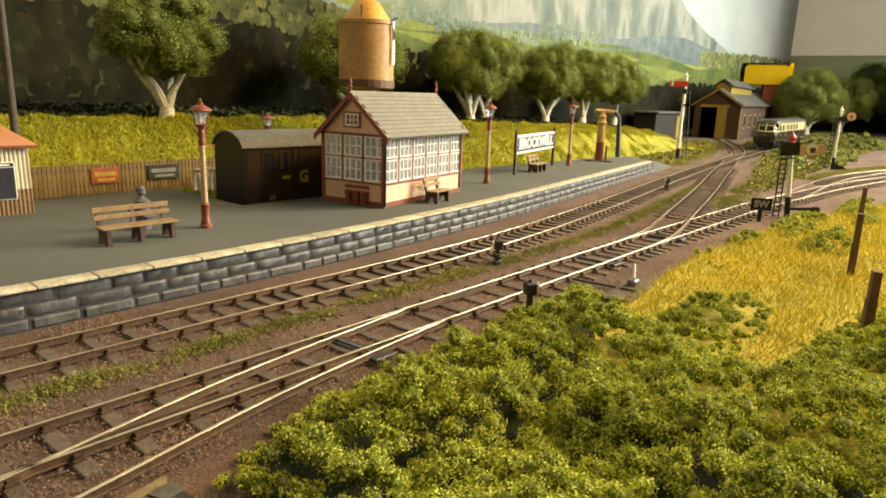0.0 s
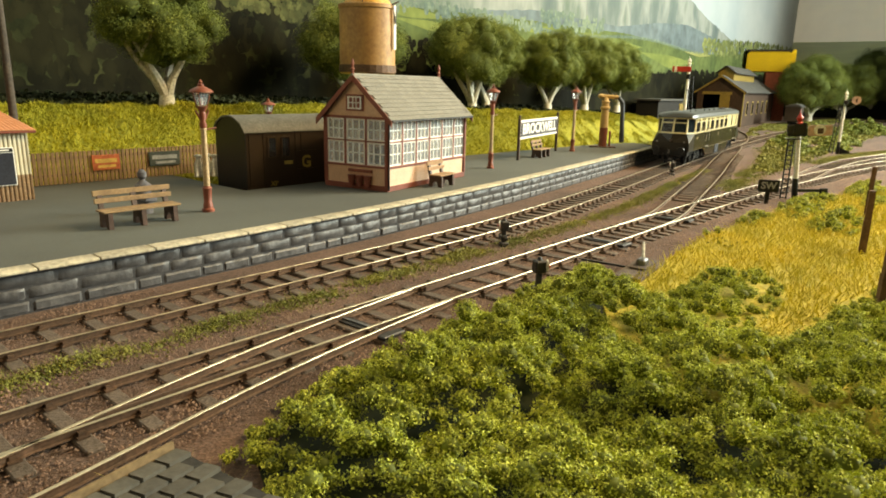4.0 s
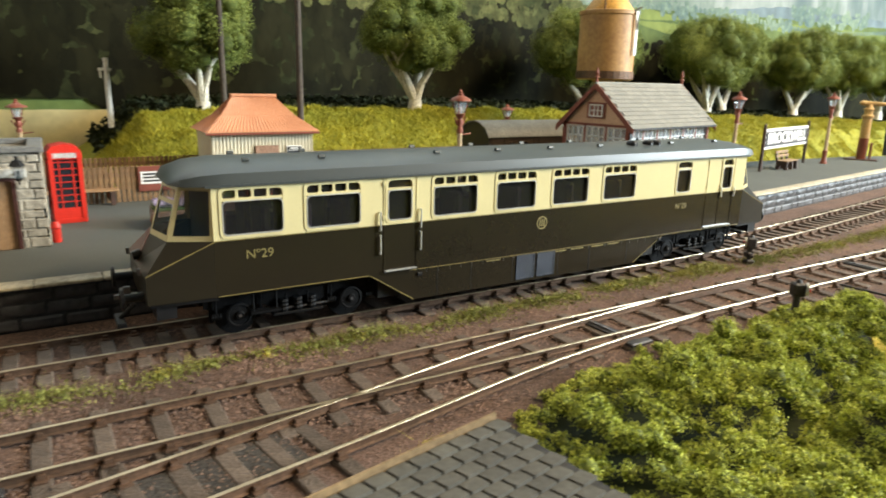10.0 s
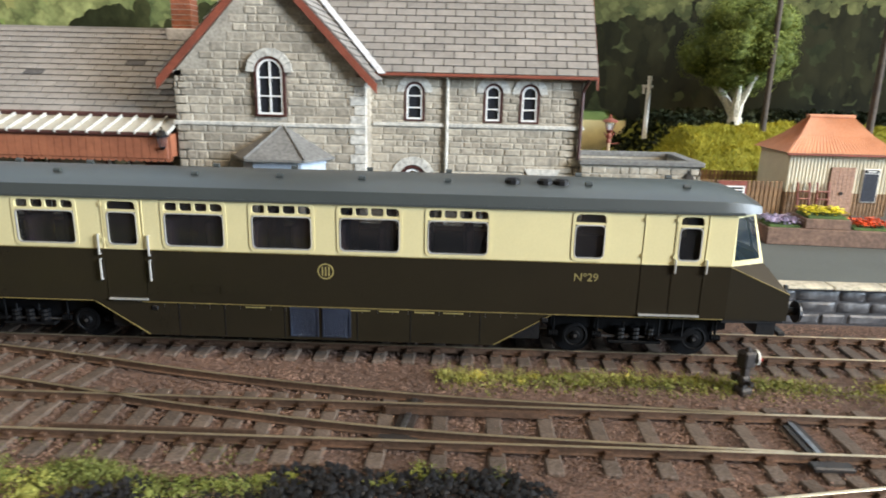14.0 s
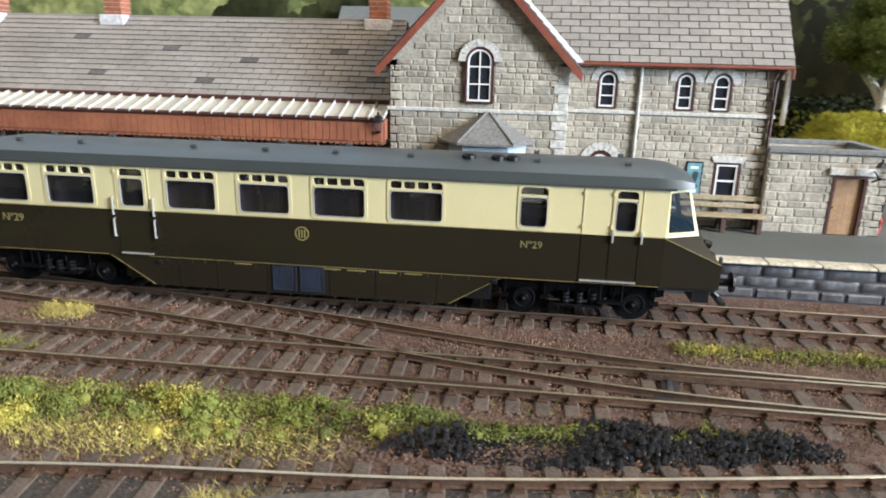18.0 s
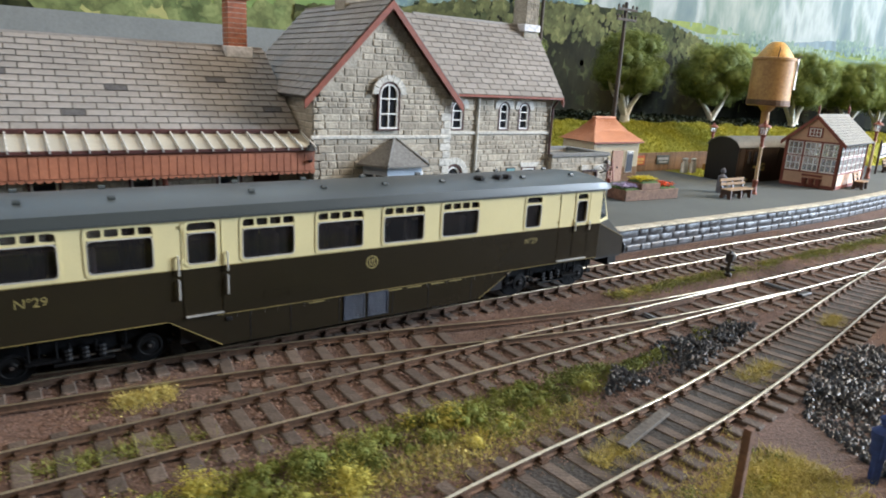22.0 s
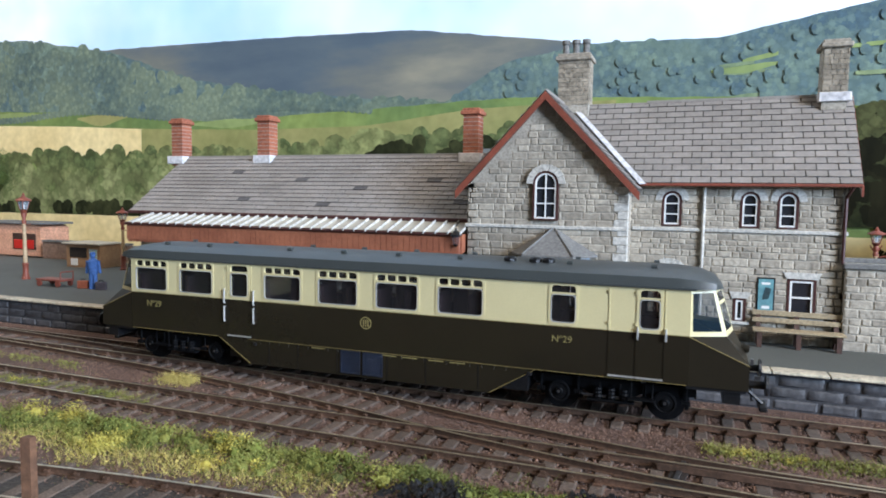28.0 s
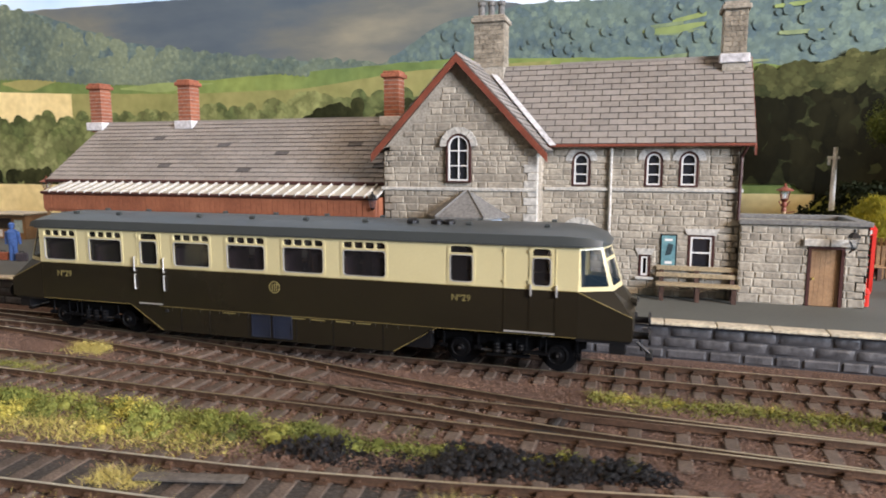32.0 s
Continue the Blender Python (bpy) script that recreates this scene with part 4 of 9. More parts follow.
# arched doorway
door = part("front_door", ring_frame(Shape(), round_rect(-14.2, PLAT, -13.1, 3.3, 0, arch=True), round_rect(-14.08, PLAT, -13.22, 3.18, 0, arch=True), -0.03, 0.15).moved(MW), maroon, station)
part("door_leaf", Shape().box(-14.08, 0.1, PLAT, -13.22, 0.16, 2.55).box(-13.95, 0.06, 0.5, -13.72, 0.1, 1.2, 0.02).box(-13.58, 0.06, 0.5, -13.35, 0.1, 1.2, 0.02).box(-13.95, 0.06, 1.4, -13.72, 0.1, 2.4, 0.02).box(-13.58, 0.06, 1.4, -13.35, 0.1, 2.4, 0.02).moved(MW), oak, door, "panelled tan door")
part("fanlight", Shape().prism(round_rect(-14.08, 2.55, -13.22, 3.18, 0, arch=True), "y", 0.08, 0.11).moved(MW), black_pane, door)
part("fanlight_bar", ring_frame(Shape(), round_rect(-14.05, 2.55, -13.25, 3.15, 0, arch=True), round_rect(-13.97, 2.62, -13.33, 3.07, 0, arch=True), 0.02, 0.08).moved(MW), white, door)
for k in range(9):
    t0, t1 = math.pi * k / 9 + 0.012, math.pi * (k + 1) / 9 - 0.012
    q = [(-13.65 + r * math.cos(t), 2.76 + r * math.sin(t)) for r, t in ((0.57, t0), (0.9, t0), (0.9, t1), (0.57, t1))]
    part("voussoir", Shape().prism(q, "y", -0.07, 0.05).moved(MW), dressed, door, "pale arch stone")
# string courses and pipes
part("string_course", Shape().box(-22.6, FRONT - 0.09, 4.86, -15.28, FRONT + 0.05, 5.02, 0.03), dressed, station)
part("string_course", Shape().box(-15.28, WEST - 0.09, 4.86, -6.8, WEST + 0.05, 5.02, 0.03), dressed, station)
part("downpipe", Shape().tube((-12.3, WEST - 0.1, PLAT), (-12.3, WEST - 0.1, 6.8), 0.07, n=8), dressed, station)
part("downpipe", Shape().tube((-6.95, WEST - 0.12, 3.7), (-6.95, WEST - 0.12, 6.4), 0.07, n=8).tube((-6.95, WEST - 0.12, 6.4), (-6.75, WEST - 0.35, 6.85), 0.07, n=8), maroon, station)
part("gutter", Shape().box(-15.2, WEST - 0.48, 6.82, -6.45, WEST - 0.33, 6.95, 0.03), oxide, station)
# roofs
GX = ((-22.95, 6.55), (-18.92, 10.9), (-14.95, 6.6))
gr = part("gable_roof", Shape().box(-18.98, FRONT - 0.3, 10.83, -18.86, 36.2, 10.95), slate, station)
slates((-14.9, FRONT - 0.32, 6.65), (-14.9, 36.2, 6.65), (-18.92, 36.2, 10.9), (-18.92, FRONT - 0.32, 10.9), 15, 0.82, gr)
slates((-22.95, 36.2, 6.65), (-22.95, FRONT - 0.32, 6.65), (-18.92, FRONT - 0.32, 10.9), (-18.92, 36.2, 10.9), 15, 0.82, gr)
for a, b in (((-23.0, 6.52), (-18.92, 10.86)), ((-18.92, 10.86), (-14.85, 6.52))):
    q = [a, b, (b[0], b[1] - 0.36), (a[0], a[1] - 0.36)]
    part("bargeboard", Shape().prism(q, "y", FRONT - 0.38, FRONT - 0.28), oxide, station, "red painted bargeboard")
mr_ = part("main_roof", Shape().box(-15.0, 31.38, 10.82, -6.5, 31.5, 10.95), slate, station)
slates((-18.5, WEST - 0.4, 6.95), (-6.45, WEST - 0.4, 6.95), (-6.45, 31.45, 10.88), (-18.5, 31.45, 10.88), 14, 0.82, mr_, limit=170)
slates((-6.45, 34.5, 6.95), (-18.5, 34.5, 6.95), (-18.5, 31.45, 10.88), (-6.45, 31.45, 10.88), 14, 0.82, mr_)
part("valley_flashing", Shape().plate((-14.98, WEST - 0.55, 6.88), (-14.72, WEST - 0.5, 6.9), (-18.6, 31.35, 11.02), (-18.85, 31.3, 11.02), 0.05), lead, station, "pale lead valley")
part("bargeboard", Shape().prism([(WEST - 0.45, 6.75), (31.45, 10.85), (34.6, 6.75), (34.6, 6.45), (31.45, 10.45), (WEST - 0.45, 6.45)], "x", -6.5, -6.42), oxide, station, "red painted bargeboard")


def chimney(x, y, z0, z1, wx, wy, m, cap, pots, label):
    c = part("chimney", Shape().box(x - wx / 2, y - wy / 2, z0, x + wx / 2, y + wy / 2, z1 - 0.35), m, station, label)
    part("chimney_cap", Shape().box(x - wx / 2 - 0.14, y - wy / 2 - 0.14, z1 - 0.36, x + wx / 2 + 0.14, y + wy / 2 + 0.14, z1 - 0.14, 0.04).box(x - wx / 2 - 0.04, y - wy / 2 - 0.04, z1 - 0.15, x + wx / 2 + 0.04, y + wy / 2 + 0.04, z1, 0.03), cap, c)
    for k in range(pots):
        px = x + (k - (pots - 1) / 2) * 0.5
        part("chimney_pot", Shape().lathe([(0.17, z1), (0.15, z1 + 0.5), (0.2, z1 + 0.55), (0.2, z1 + 0.72), (0.12, z1 + 0.74)], px, y, 10), greyroof, c)
    return c


def stone_shaft(c, x, y, z0, z1, wx, wy, m):
    rest = Shape()
    for ang, half, width in ((0, wy / 2, wx), (90, wx / 2, wy)):
        z = z0
        while z < z1 - 0.4:
            u = -width / 2
            while u < width / 2 - 0.05:
                w = min(rng.uniform(0.25, 0.6), width / 2 - u)
                s = Shape().box(u + 0.012, -half - 0.03, z + 0.012, u + w - 0.012, -half + 0.02, z + 0.21)
                rest.add(s.moved(Matrix.Translation((x, y, 0)) @ Matrix.Rotation(radians(ang), 4, "Z")).v, s.f)
                u += w
            z += 0.22
    part("stonework", rest, m, c, kind="stuff")


stack_cap = mat("weathered_cap_stone", (0.33, 0.295, 0.24), (0.24, 0.215, 0.175), 0.85, scale=1.2, fine=6, bump=0.5)
c1 = chimney(-18.45, 31.4, 10.2, 13.3, 1.5, 1.1, pointing, stack_cap, 3, "grey stone stack with three pots")
stack_stone = mat("brown_stack_stone", (0.32, 0.28, 0.22), (0.20, 0.175, 0.135), 0.85, scale=1.2, fine=6, bump=0.8, island=0.2)
stone_shaft(c1, -18.45, 31.4, 10.8, 13.3, 1.5, 1.1, stack_stone)
c2 = chimney(-7.25, 31.4, 10.2, 13.2, 0.95, 1.1, pointing, stack_cap, 0, "grey stone stack")
stone_shaft(c2, -7.25, 31.4, 10.8, 13.2, 0.95, 1.1, stack_stone)
part("flashing", Shape().box(-7.85, 30.75, 10.55, -6.6, 32.05, 10.95, 0.03), lead, station)
# bay window
bay = part("bay_window", Shape().prism([(-20.05, FRONT), (-19.35, 25.95), (-17.55, 25.95), (-16.85, FRONT)], "z", PLAT, 1.2), pointing, station)
part("bay_frame", Shape().prism([(-20.05, FRONT), (-19.35, 25.95), (-17.55, 25.95), (-16.85, FRONT)], "z", 3.3, 3.72), mat("pale_blue_paint", (0.45, 0.52, 0.60), None, 0.5, amount=0.08), bay, "pale blue fascia")
for (ax, ay), (bx, by) in (((-20.05, 27.0), (-19.35, 25.95)), ((-19.35, 25.95), (-17.55, 25.95)), ((-17.55, 25.95), (-16.85, 27.0))):
    part("bay_pane", Shape().plate((ax, ay + 0.06, 1.2), (bx, by + 0.06, 1.2), (bx, by + 0.06, 3.3), (ax, ay + 0.06, 3.3), 0.03), black_pane, bay)
    for u in (0.04, 0.5, 0.96):
        px, py = ax + (bx - ax) * u, ay + (by - ay) * u
        part("mullion", Shape().box(px - 0.05, py - 0.03, 1.2, px + 0.05, py + 0.08, 3.3), white, bay)
ridge = (-18.45, FRONT, 4.95)
s = Shape()
eave = [(-20.4, FRONT, 3.7), (-19.55, 25.6, 3.7), (-17.35, 25.6, 3.7), (-16.5, FRONT, 3.7)]
s.v = eave + [ridge] + [(x, y, z + 0.08) for x, y, z in eave]
s.f = [(5, 6, 4), (6, 7, 4), (7, 8, 4), (0, 1, 6, 5), (1, 2, 7, 6), (2, 3, 8, 7), (0, 3, 2, 1)]
part("bay_roof", s, greyroof, bay, "grey leaded hipped roof")
for p in eave[1:3]:
    part("hip_roll", Shape().tube((p[0], p[1], 3.8), ridge, 0.05, n=6), greyroof, bay)

# low range with the canopy
rubble_wall(-43.6, PLAT, -22.6, 5.3, [(x, 1.2, x + 1.1, 3.4) for x in (-41.5, -38.5, -33.0, -29.6, -26.2)] + [(x, PLAT, x + 1.2, 3.2) for x in (-36.0, -24.6)], Matrix.Translation((0, 28.5, 0)), name="low_wall", course=0.28)
for x in (-41.5, -38.5, -33.0, -29.6, -26.2):
    flat_window(x, 1.2, x + 1.1, 3.4, Matrix.Translation((0, 28.5, 0)), bars=2)
for x in (-36.0, -24.6):
    part("door", Shape().box(x, 28.58, PLAT, x + 1.2, 28.66, 3.2), maroon, station)
rubble_wall(28.5, PLAT, 36.2, 5.3, [], Matrix.Translation((-43.6, 0, 0)) @ Matrix.Rotation(radians(-90), 4, "Z") @ Matrix.Translation((-64.7, 0, 0)), name="far_end_wall", thick=0.3)
lr = part("low_roof", Shape().box(-43.7, 32.28, 8.5, -22.8, 32.4, 8.62), slate, station)
slates((-44.0, 28.05, 5.15), (-22.7, 28.05, 5.15), (-22.7, 32.35, 8.55), (-43.6, 32.35, 8.55), 15, 0.82, lr, dark={(3, 24), (3, 8), (8, 12), (8, 22), (5, 29), (10, 6), (11, 27), (6, 17), (2, 15)}, limit=300)
slates((-22.7, 36.65, 5.15), (-44.0, 36.65, 5.15), (-43.6, 32.35, 8.55), (-22.7, 32.35, 8.55), 15, 0.82, lr)
part("low_gable", Shape().prism([(28.6, 5.2), (32.35, 8.4), (36.1, 5.2)], "x", -43.7, -43.4), pointing, station)
for x in (-43.9, -37.3, -24.05):
    c = chimney(x, 32.35, 8.0, 11.0, 0.85, 0.85, brickred, brickred, 0, "red brick stack")
    part("flashing", Shape().box(x - 0.62, 31.7, 8.1, x + 0.62, 33.0, 8.6, 0.03), lead, c)
    for k in range(9):
        part("brick_course", Shape().box(x - 0.44, 31.91, 8.72 + k * 0.22, x + 0.44, 32.79, 8.75 + k * 0.22), mat("pale_joint", (0.42, 0.34, 0.28), None, 0.9), c)
# canopy
can = part("canopy", Shape().box(-42.6, 26.5, 3.58, -22.7, 26.62, 4.42, 0.02), terracotta, station, "terracotta boarded canopy with scalloped edge")
s = Shape()
x = -42.55
while x < -22.8:
    s.tube((x + 0.13, 26.52, 3.6), (x + 0.13, 26.6, 3.6), 0.14, n=10)
    x += 0.27
part("valance_edge", s, terracotta, can, kind="stuff")
for k in range(66):
    part("valance_board", Shape().box(-42.58 + k * 0.3, 26.475, 3.62, -42.58 + k * 0.3 + 0.27, 26.5, 4.36), terracotta, can)
part("canopy_gutter", Shape().box(-42.7, 26.38, 4.42, -22.6, 26.64, 4.58, 0.04), maroon, can)
part("canopy_end", Shape().box(-42.65, 26.55, 3.66, -42.5, 28.4, 4.5), terracotta, can)
part("canopy_end", Shape().box(-22.75, 26.55, 3.66, -22.6, 28.4, 4.5), terracotta, can)
glaze = mat("cream_canopy_glazing", (0.46, 0.42, 0.33), (0.38, 0.345, 0.27), 0.35, scale=0.8, fine=10, bump=0.05, amount=0.06)
for k in range(33):
    x = -42.6 + k * 0.606
    part("roof_pane", Shape().plate((x, 26.4, 4.5), (x + 0.55, 26.4, 4.5), (x + 0.55, 28.1, 5.02), (x, 28.1, 5.02), 0.04), glaze, can)
    part("glazing_bar", Shape().plate((x + 0.55, 26.35, 4.5), (x + 0.606, 26.35, 4.5), (x + 0.606, 28.1, 5.04), (x + 0.55, 28.1, 5.04), 0.13), dressed, can)
part("roof_gutter", Shape().box(-44.0, 27.9, 5.0, -22.7, 28.12, 5.2, 0.04), maroon, station)
for x in (-40.5, -34.5, -28.5):
    p = part("canopy_post", Shape().lathe([(0.22, PLAT), (0.22, 0.6), (0.13, 0.7), (0.11, 3.4), (0.2, 3.55), (0.2, 3.75)], x, 27.2, 10), oxide, can)
# corner lantern on the canopy and over the door


def wall_lantern(x, y, z):
    l = thing("wall_lantern", (x, y, z), label="black wall lantern with clear glass on an iron bracket", category="lamp", group="wall lanterns")
    part("bracket", Shape().tube((0, 0.5, -0.55), (0, 0, -0.35), 0.04, n=6).tube((0, 0.5, -0.1), (0, 0, -0.35), 0.03, n=6), black, l)
    part("lantern_glass", Shape().lathe([(0.12, -0.3), (0.22, 0.12)], 0, 0, 6), pane_blue, l)
    part("lantern_cap", Shape().lathe([(0.26, 0.12), (0.12, 0.32), (0.05, 0.34), (0.05, 0.45)], 0, 0, 6), black, l)
    part("lantern_base", Shape().lathe([(0.05, -0.4), (0.13, -0.3)], 0, 0, 6), black, l)


wall_lantern(-22.85, 26.4, 4.35)
wall_lantern(-12.45, WEST - 0.6, 2.7)
wall_lantern(-2.75, 27.95, 3.05)

# annex: flat-roofed stone lean-to with a door
rubble_wall(-6.85, PLAT, -2.05, 3.55, [(-4.22, PLAT, -2.88, 2.72)], Matrix.Translation((0, 28.55, 0)), pieces=0.2, name="annex_wall", course=0.3)
rubble_wall(28.55, PLAT, 32.2, 3.55, [], Matrix.Translation((-2.05, 0, 0)) @ Matrix.Rotation(radians(90), 4, "Z"), name="annex_side", course=0.3, thick=0.4)
part("annex_back", Shape().box(-6.85, 31.8, PLAT, -2.05, 32.2, 3.55), pointing, station)
for a in ((-6.95, 28.42, 3.55, -1.95, 28.95, 3.75), (-6.95, 31.8, 3.55, -1.95, 32.3, 3.75), (-2.45, 28.95, 3.55, -1.95, 31.8, 3.75)):
    part("parapet", Shape().box(*a, 0.03), greyroof, station)
part("annex_roof", Shape().box(-6.9, 28.8, 3.3, -2.2, 32.0, 3.45), greyroof, station)
ad = part("annex_door", ring_frame(Shape(), [(-4.22, PLAT), (-2.88, PLAT), (-2.88, 2.72), (-4.22, 2.72)], [(-4.1, PLAT), (-3.0, PLAT), (-3.0, 2.6), (-4.1, 2.6)], 28.5, 28.7), maroon, station)
for k in range(6):
    part("door_plank", Shape().box(-4.1 + k * 0.183, 28.62, PLAT, -4.1 + k * 0.183 + 0.177, 28.7, 2.6), oak, ad)
part("door_knob", Shape().tube((-3.98, 28.62, 1.35), (-3.98, 28.52, 1.35), 0.05, n=8), gold, ad)
for x in (-4.42, -3.45):
    part("lintel", Shape().box(x, 28.42, 2.72, x + 0.92, 28.7, 3.02, 0.02), dressed, ad)
part("poster_frame", Shape().box(-10.06, WEST - 0.06, 1.52, -9.36, WEST, 3.0, 0.01), black, station)
pf = part("poster", Shape().box(-10.0, WEST - 0.075, 1.58, -9.42, WEST - 0.055, 2.94), mat("teal_poster", (0.16, 0.36, 0.38), (0.08, 0.2, 0.24), 0.4, scale=1.5, fine=4, bump=0, amount=0.1), station, "teal enamel advertisement")
part("poster_mark", Shape().box(-9.85, WEST - 0.085, 1.68, -9.55, WEST - 0.07, 1.8).box(-9.88, WEST - 0.085, 2.7, -9.55, WEST - 0.07, 2.8), white, pf)
part("poster_picture", Shape().prism([(-9.85, 2.05), (-9.6, 2.1), (-9.5, 2.55), (-9.72, 2.6)], "y", WEST - 0.085, WEST - 0.07), mat("poster_dark", (0.03, 0.06, 0.07), None, 0.5), pf)

# ---------------------------------------------------------------- signal box
lightstone = mat("peach_boarding", (0.60, 0.38, 0.26), (0.50, 0.31, 0.21), 0.6, scale=0.8, fine=8, bump=0.15, amount=0.12)
brown_trim = mat("red_brown_trim", (0.23, 0.062, 0.042), (0.17, 0.046, 0.032), 0.5, fine=8, bump=0.1, amount=0.15)
box_slate = mat("green_grey_slate", (0.23, 0.225, 0.20), (0.17, 0.165, 0.145), 0.75, scale=0.4, fine=6, bump=0.2, rnd=0.1, amount=0.12)
plank = mat("weathered_bench_wood", (0.30, 0.19, 0.10), (0.21, 0.13, 0.07), 0.7, scale=1.5, fine=9, bump=0.25, amount=0.2)
iron_brown = mat("dark_brown_iron", (0.075, 0.04, 0.03), None, 0.55)
bright_red = mat("red_enamel", (0.62, 0.03, 0.02), (0.5, 0.025, 0.018), 0.35, fine=8, bump=0.05, amount=0.08)
pale_pane = glass("clear_pane", (0.45, 0.5, 0.55), 0.03, 0.35)

SBL, SBW, SBE, SBR = 8.46, 4.27, 3.95, 6.15
sbox = thing("signal_box", (24.88, 27.24, PLAT), 10.5, "timber signal box with tall white windows and slate roof", "signal box")
part("plinth", Shape().box(-0.06, -0.06, 0, SBL + 0.06, SBW + 0.06, 0.3, 0.02), brown_trim, sbox)
for k in range(5):
    z = 0.3 + k * 0.19
    part("weatherboard", Shape().prism([(-0.02, z), (0.05, z + 0.19), (SBW - 0.05, z + 0.19), (SBW + 0.02, z)], "x", 0.0, SBL), lightstone, sbox)
part("floor", Shape().box(0.1, 0.1, 1.2, SBL - 0.1, SBW - 0.1, 1.3), iron_brown, sbox)
part("lever_frame", Shape().box(1.5, 1.6, 1.3, 6.5, 2.1, 2.2, 0.05), iron_brown, sbox)


def box_window(x0, x1, m):
    f = part("window_post", Shape().box(x0 - 0.07, -0.03, 1.25, x0 + 0.07, 0.12, SBE).moved(m), brown_trim, sbox)
    a, b = x0 + 0.07, x1 - 0.07
    for z0, z1 in ((1.36, 2.62), (2.68, 3.86)):
        s = ring_frame(Shape(), [(a, z0), (b, z0), (b, z1), (a, z1)], [(a + 0.09, z0 + 0.09), (b - 0.09, z0 + 0.09), (b - 0.09, z1 - 0.09), (a + 0.09, z1 - 0.09)], 0.0, 0.08)
        for k in (1, 2):
            x = a + (b - a) * k / 3
            s.box(x - 0.03, 0.01, z0, x + 0.03, 0.07, z1)
        s.box(a, 0.01, (z0 + z1) / 2 - 0.03, b, 0.07, (z0 + z1) / 2 + 0.03)
        w = part("window", s.moved(m), white, sbox, "white multi-pane sash")
        part("pane", Shape().box(a + 0.02, 0.04, z0 + 0.02, b - 0.02, 0.05, z1 - 0.02).moved(m), pale_pane, w)


front, rear = Matrix.Identity(4), Matrix.Translation((SBL, SBW, 0)) @ Matrix.Rotation(math.pi, 4, "Z")
west, east = Matrix.Translation((0, SBW, 0)) @ Matrix.Rotation(radians(-90), 4, "Z"), Matrix.Translation((SBL, 0, 0)) @ Matrix.Rotation(radians(90), 4, "Z")
for m, n, w in ((front, 6, SBL), (west, 3, SBW), (east, 3, SBW)):
    for k in range(n):
        box_window(k * w / n + (0.08 if k == 0 else 0), (k + 1) * w / n, m)
    part("sill", Shape().box(0, -0.07, 1.24, w, 0.1, 1.36, 0.02).moved(m), brown_trim, sbox)
    part("transom", Shape().box(0, -0.03, 2.61, w, 0.1, 2.69).moved(m), brown_trim, sbox)
    part("head", Shape().box(0, -0.04, 3.84, w, 0.12, 3.98).moved(m), brown_trim, sbox)
    for x in (0.03, w - 0.03):
        part("corner_post", Shape().box(x - 0.12, -0.05, 0.3, x + 0.12, 0.1, SBE).moved(m), brown_trim, sbox)
part("rear_wall", Shape().box(0, SBW - 0.12, 0.3, SBL, SBW, SBE), lightstone, sbox)
for x0, x1 in ((0.0, 0.14), (SBL - 0.14, SBL)):
    g = part("gable", Shape().prism([(0.05, SBE), (SBW - 0.05, SBE), (SBW / 2, SBR - 0.1)], "x", x0, x1), lightstone, sbox)
    xo = x0 - 0.06 if x0 < 1 else x1
    part("gable_window", ring_frame(Shape(), [(1.68, 4.35), (2.6, 4.35), (2.6, 5.02), (1.68, 5.02)], [(1.76, 4.42), (2.52, 4.42), (2.52, 4.95), (1.76, 4.95)], -0.12, 0.04).box(2.0, -0.11, 4.4, 2.05, -0.05, 5.0).box(2.23, -0.11, 4.4, 2.28, -0.05, 5.0).box(1.7, -0.11, 4.66, 2.58, -0.05, 4.71).moved(Matrix.Translation((x0 if x0 < 1 else x1, SBW if x0 < 1 else 0, 0)) @ Matrix.Rotation(radians(-90 if x0 < 1 else 90), 4, "Z")), white, g, "small white gable light")
    part("gable_light_surround", Shape().box(xo, 1.55, 4.25, xo + 0.06, 2.75, 5.12), brown_trim, g)
    for a, b in (((-0.45, SBE - 0.15), (SBW / 2, SBR + 0.05)), ((SBW / 2, SBR + 0.05), (SBW + 0.45, SBE - 0.15))):
        part("bargeboard", Shape().prism([a, b, (b[0], b[1] - 0.36), (a[0], a[1] - 0.30)], "x", xo - 0.22 if x0 < 1 else xo + 0.18, xo - 0.16 if x0 < 1 else xo + 0.24), brown_trim, sbox)
    part("finial", Shape().lathe([(0.08, SBR - 0.4), (0.08, SBR + 0.25), (0.13, SBR + 0.3), (0.06, SBR + 0.4), (0.1, SBR + 0.55), (0.02, SBR + 0.85)], xo - 0.16 if x0 < 1 else xo + 0.2, SBW / 2, 8), oxide, sbox)
SL = Shape().plate((0, 0, 0), (0.42, 0, 0), (0.42, 0.30, 0), (0, 0.30, 0), 0.035).mesh("slate", box_slate)
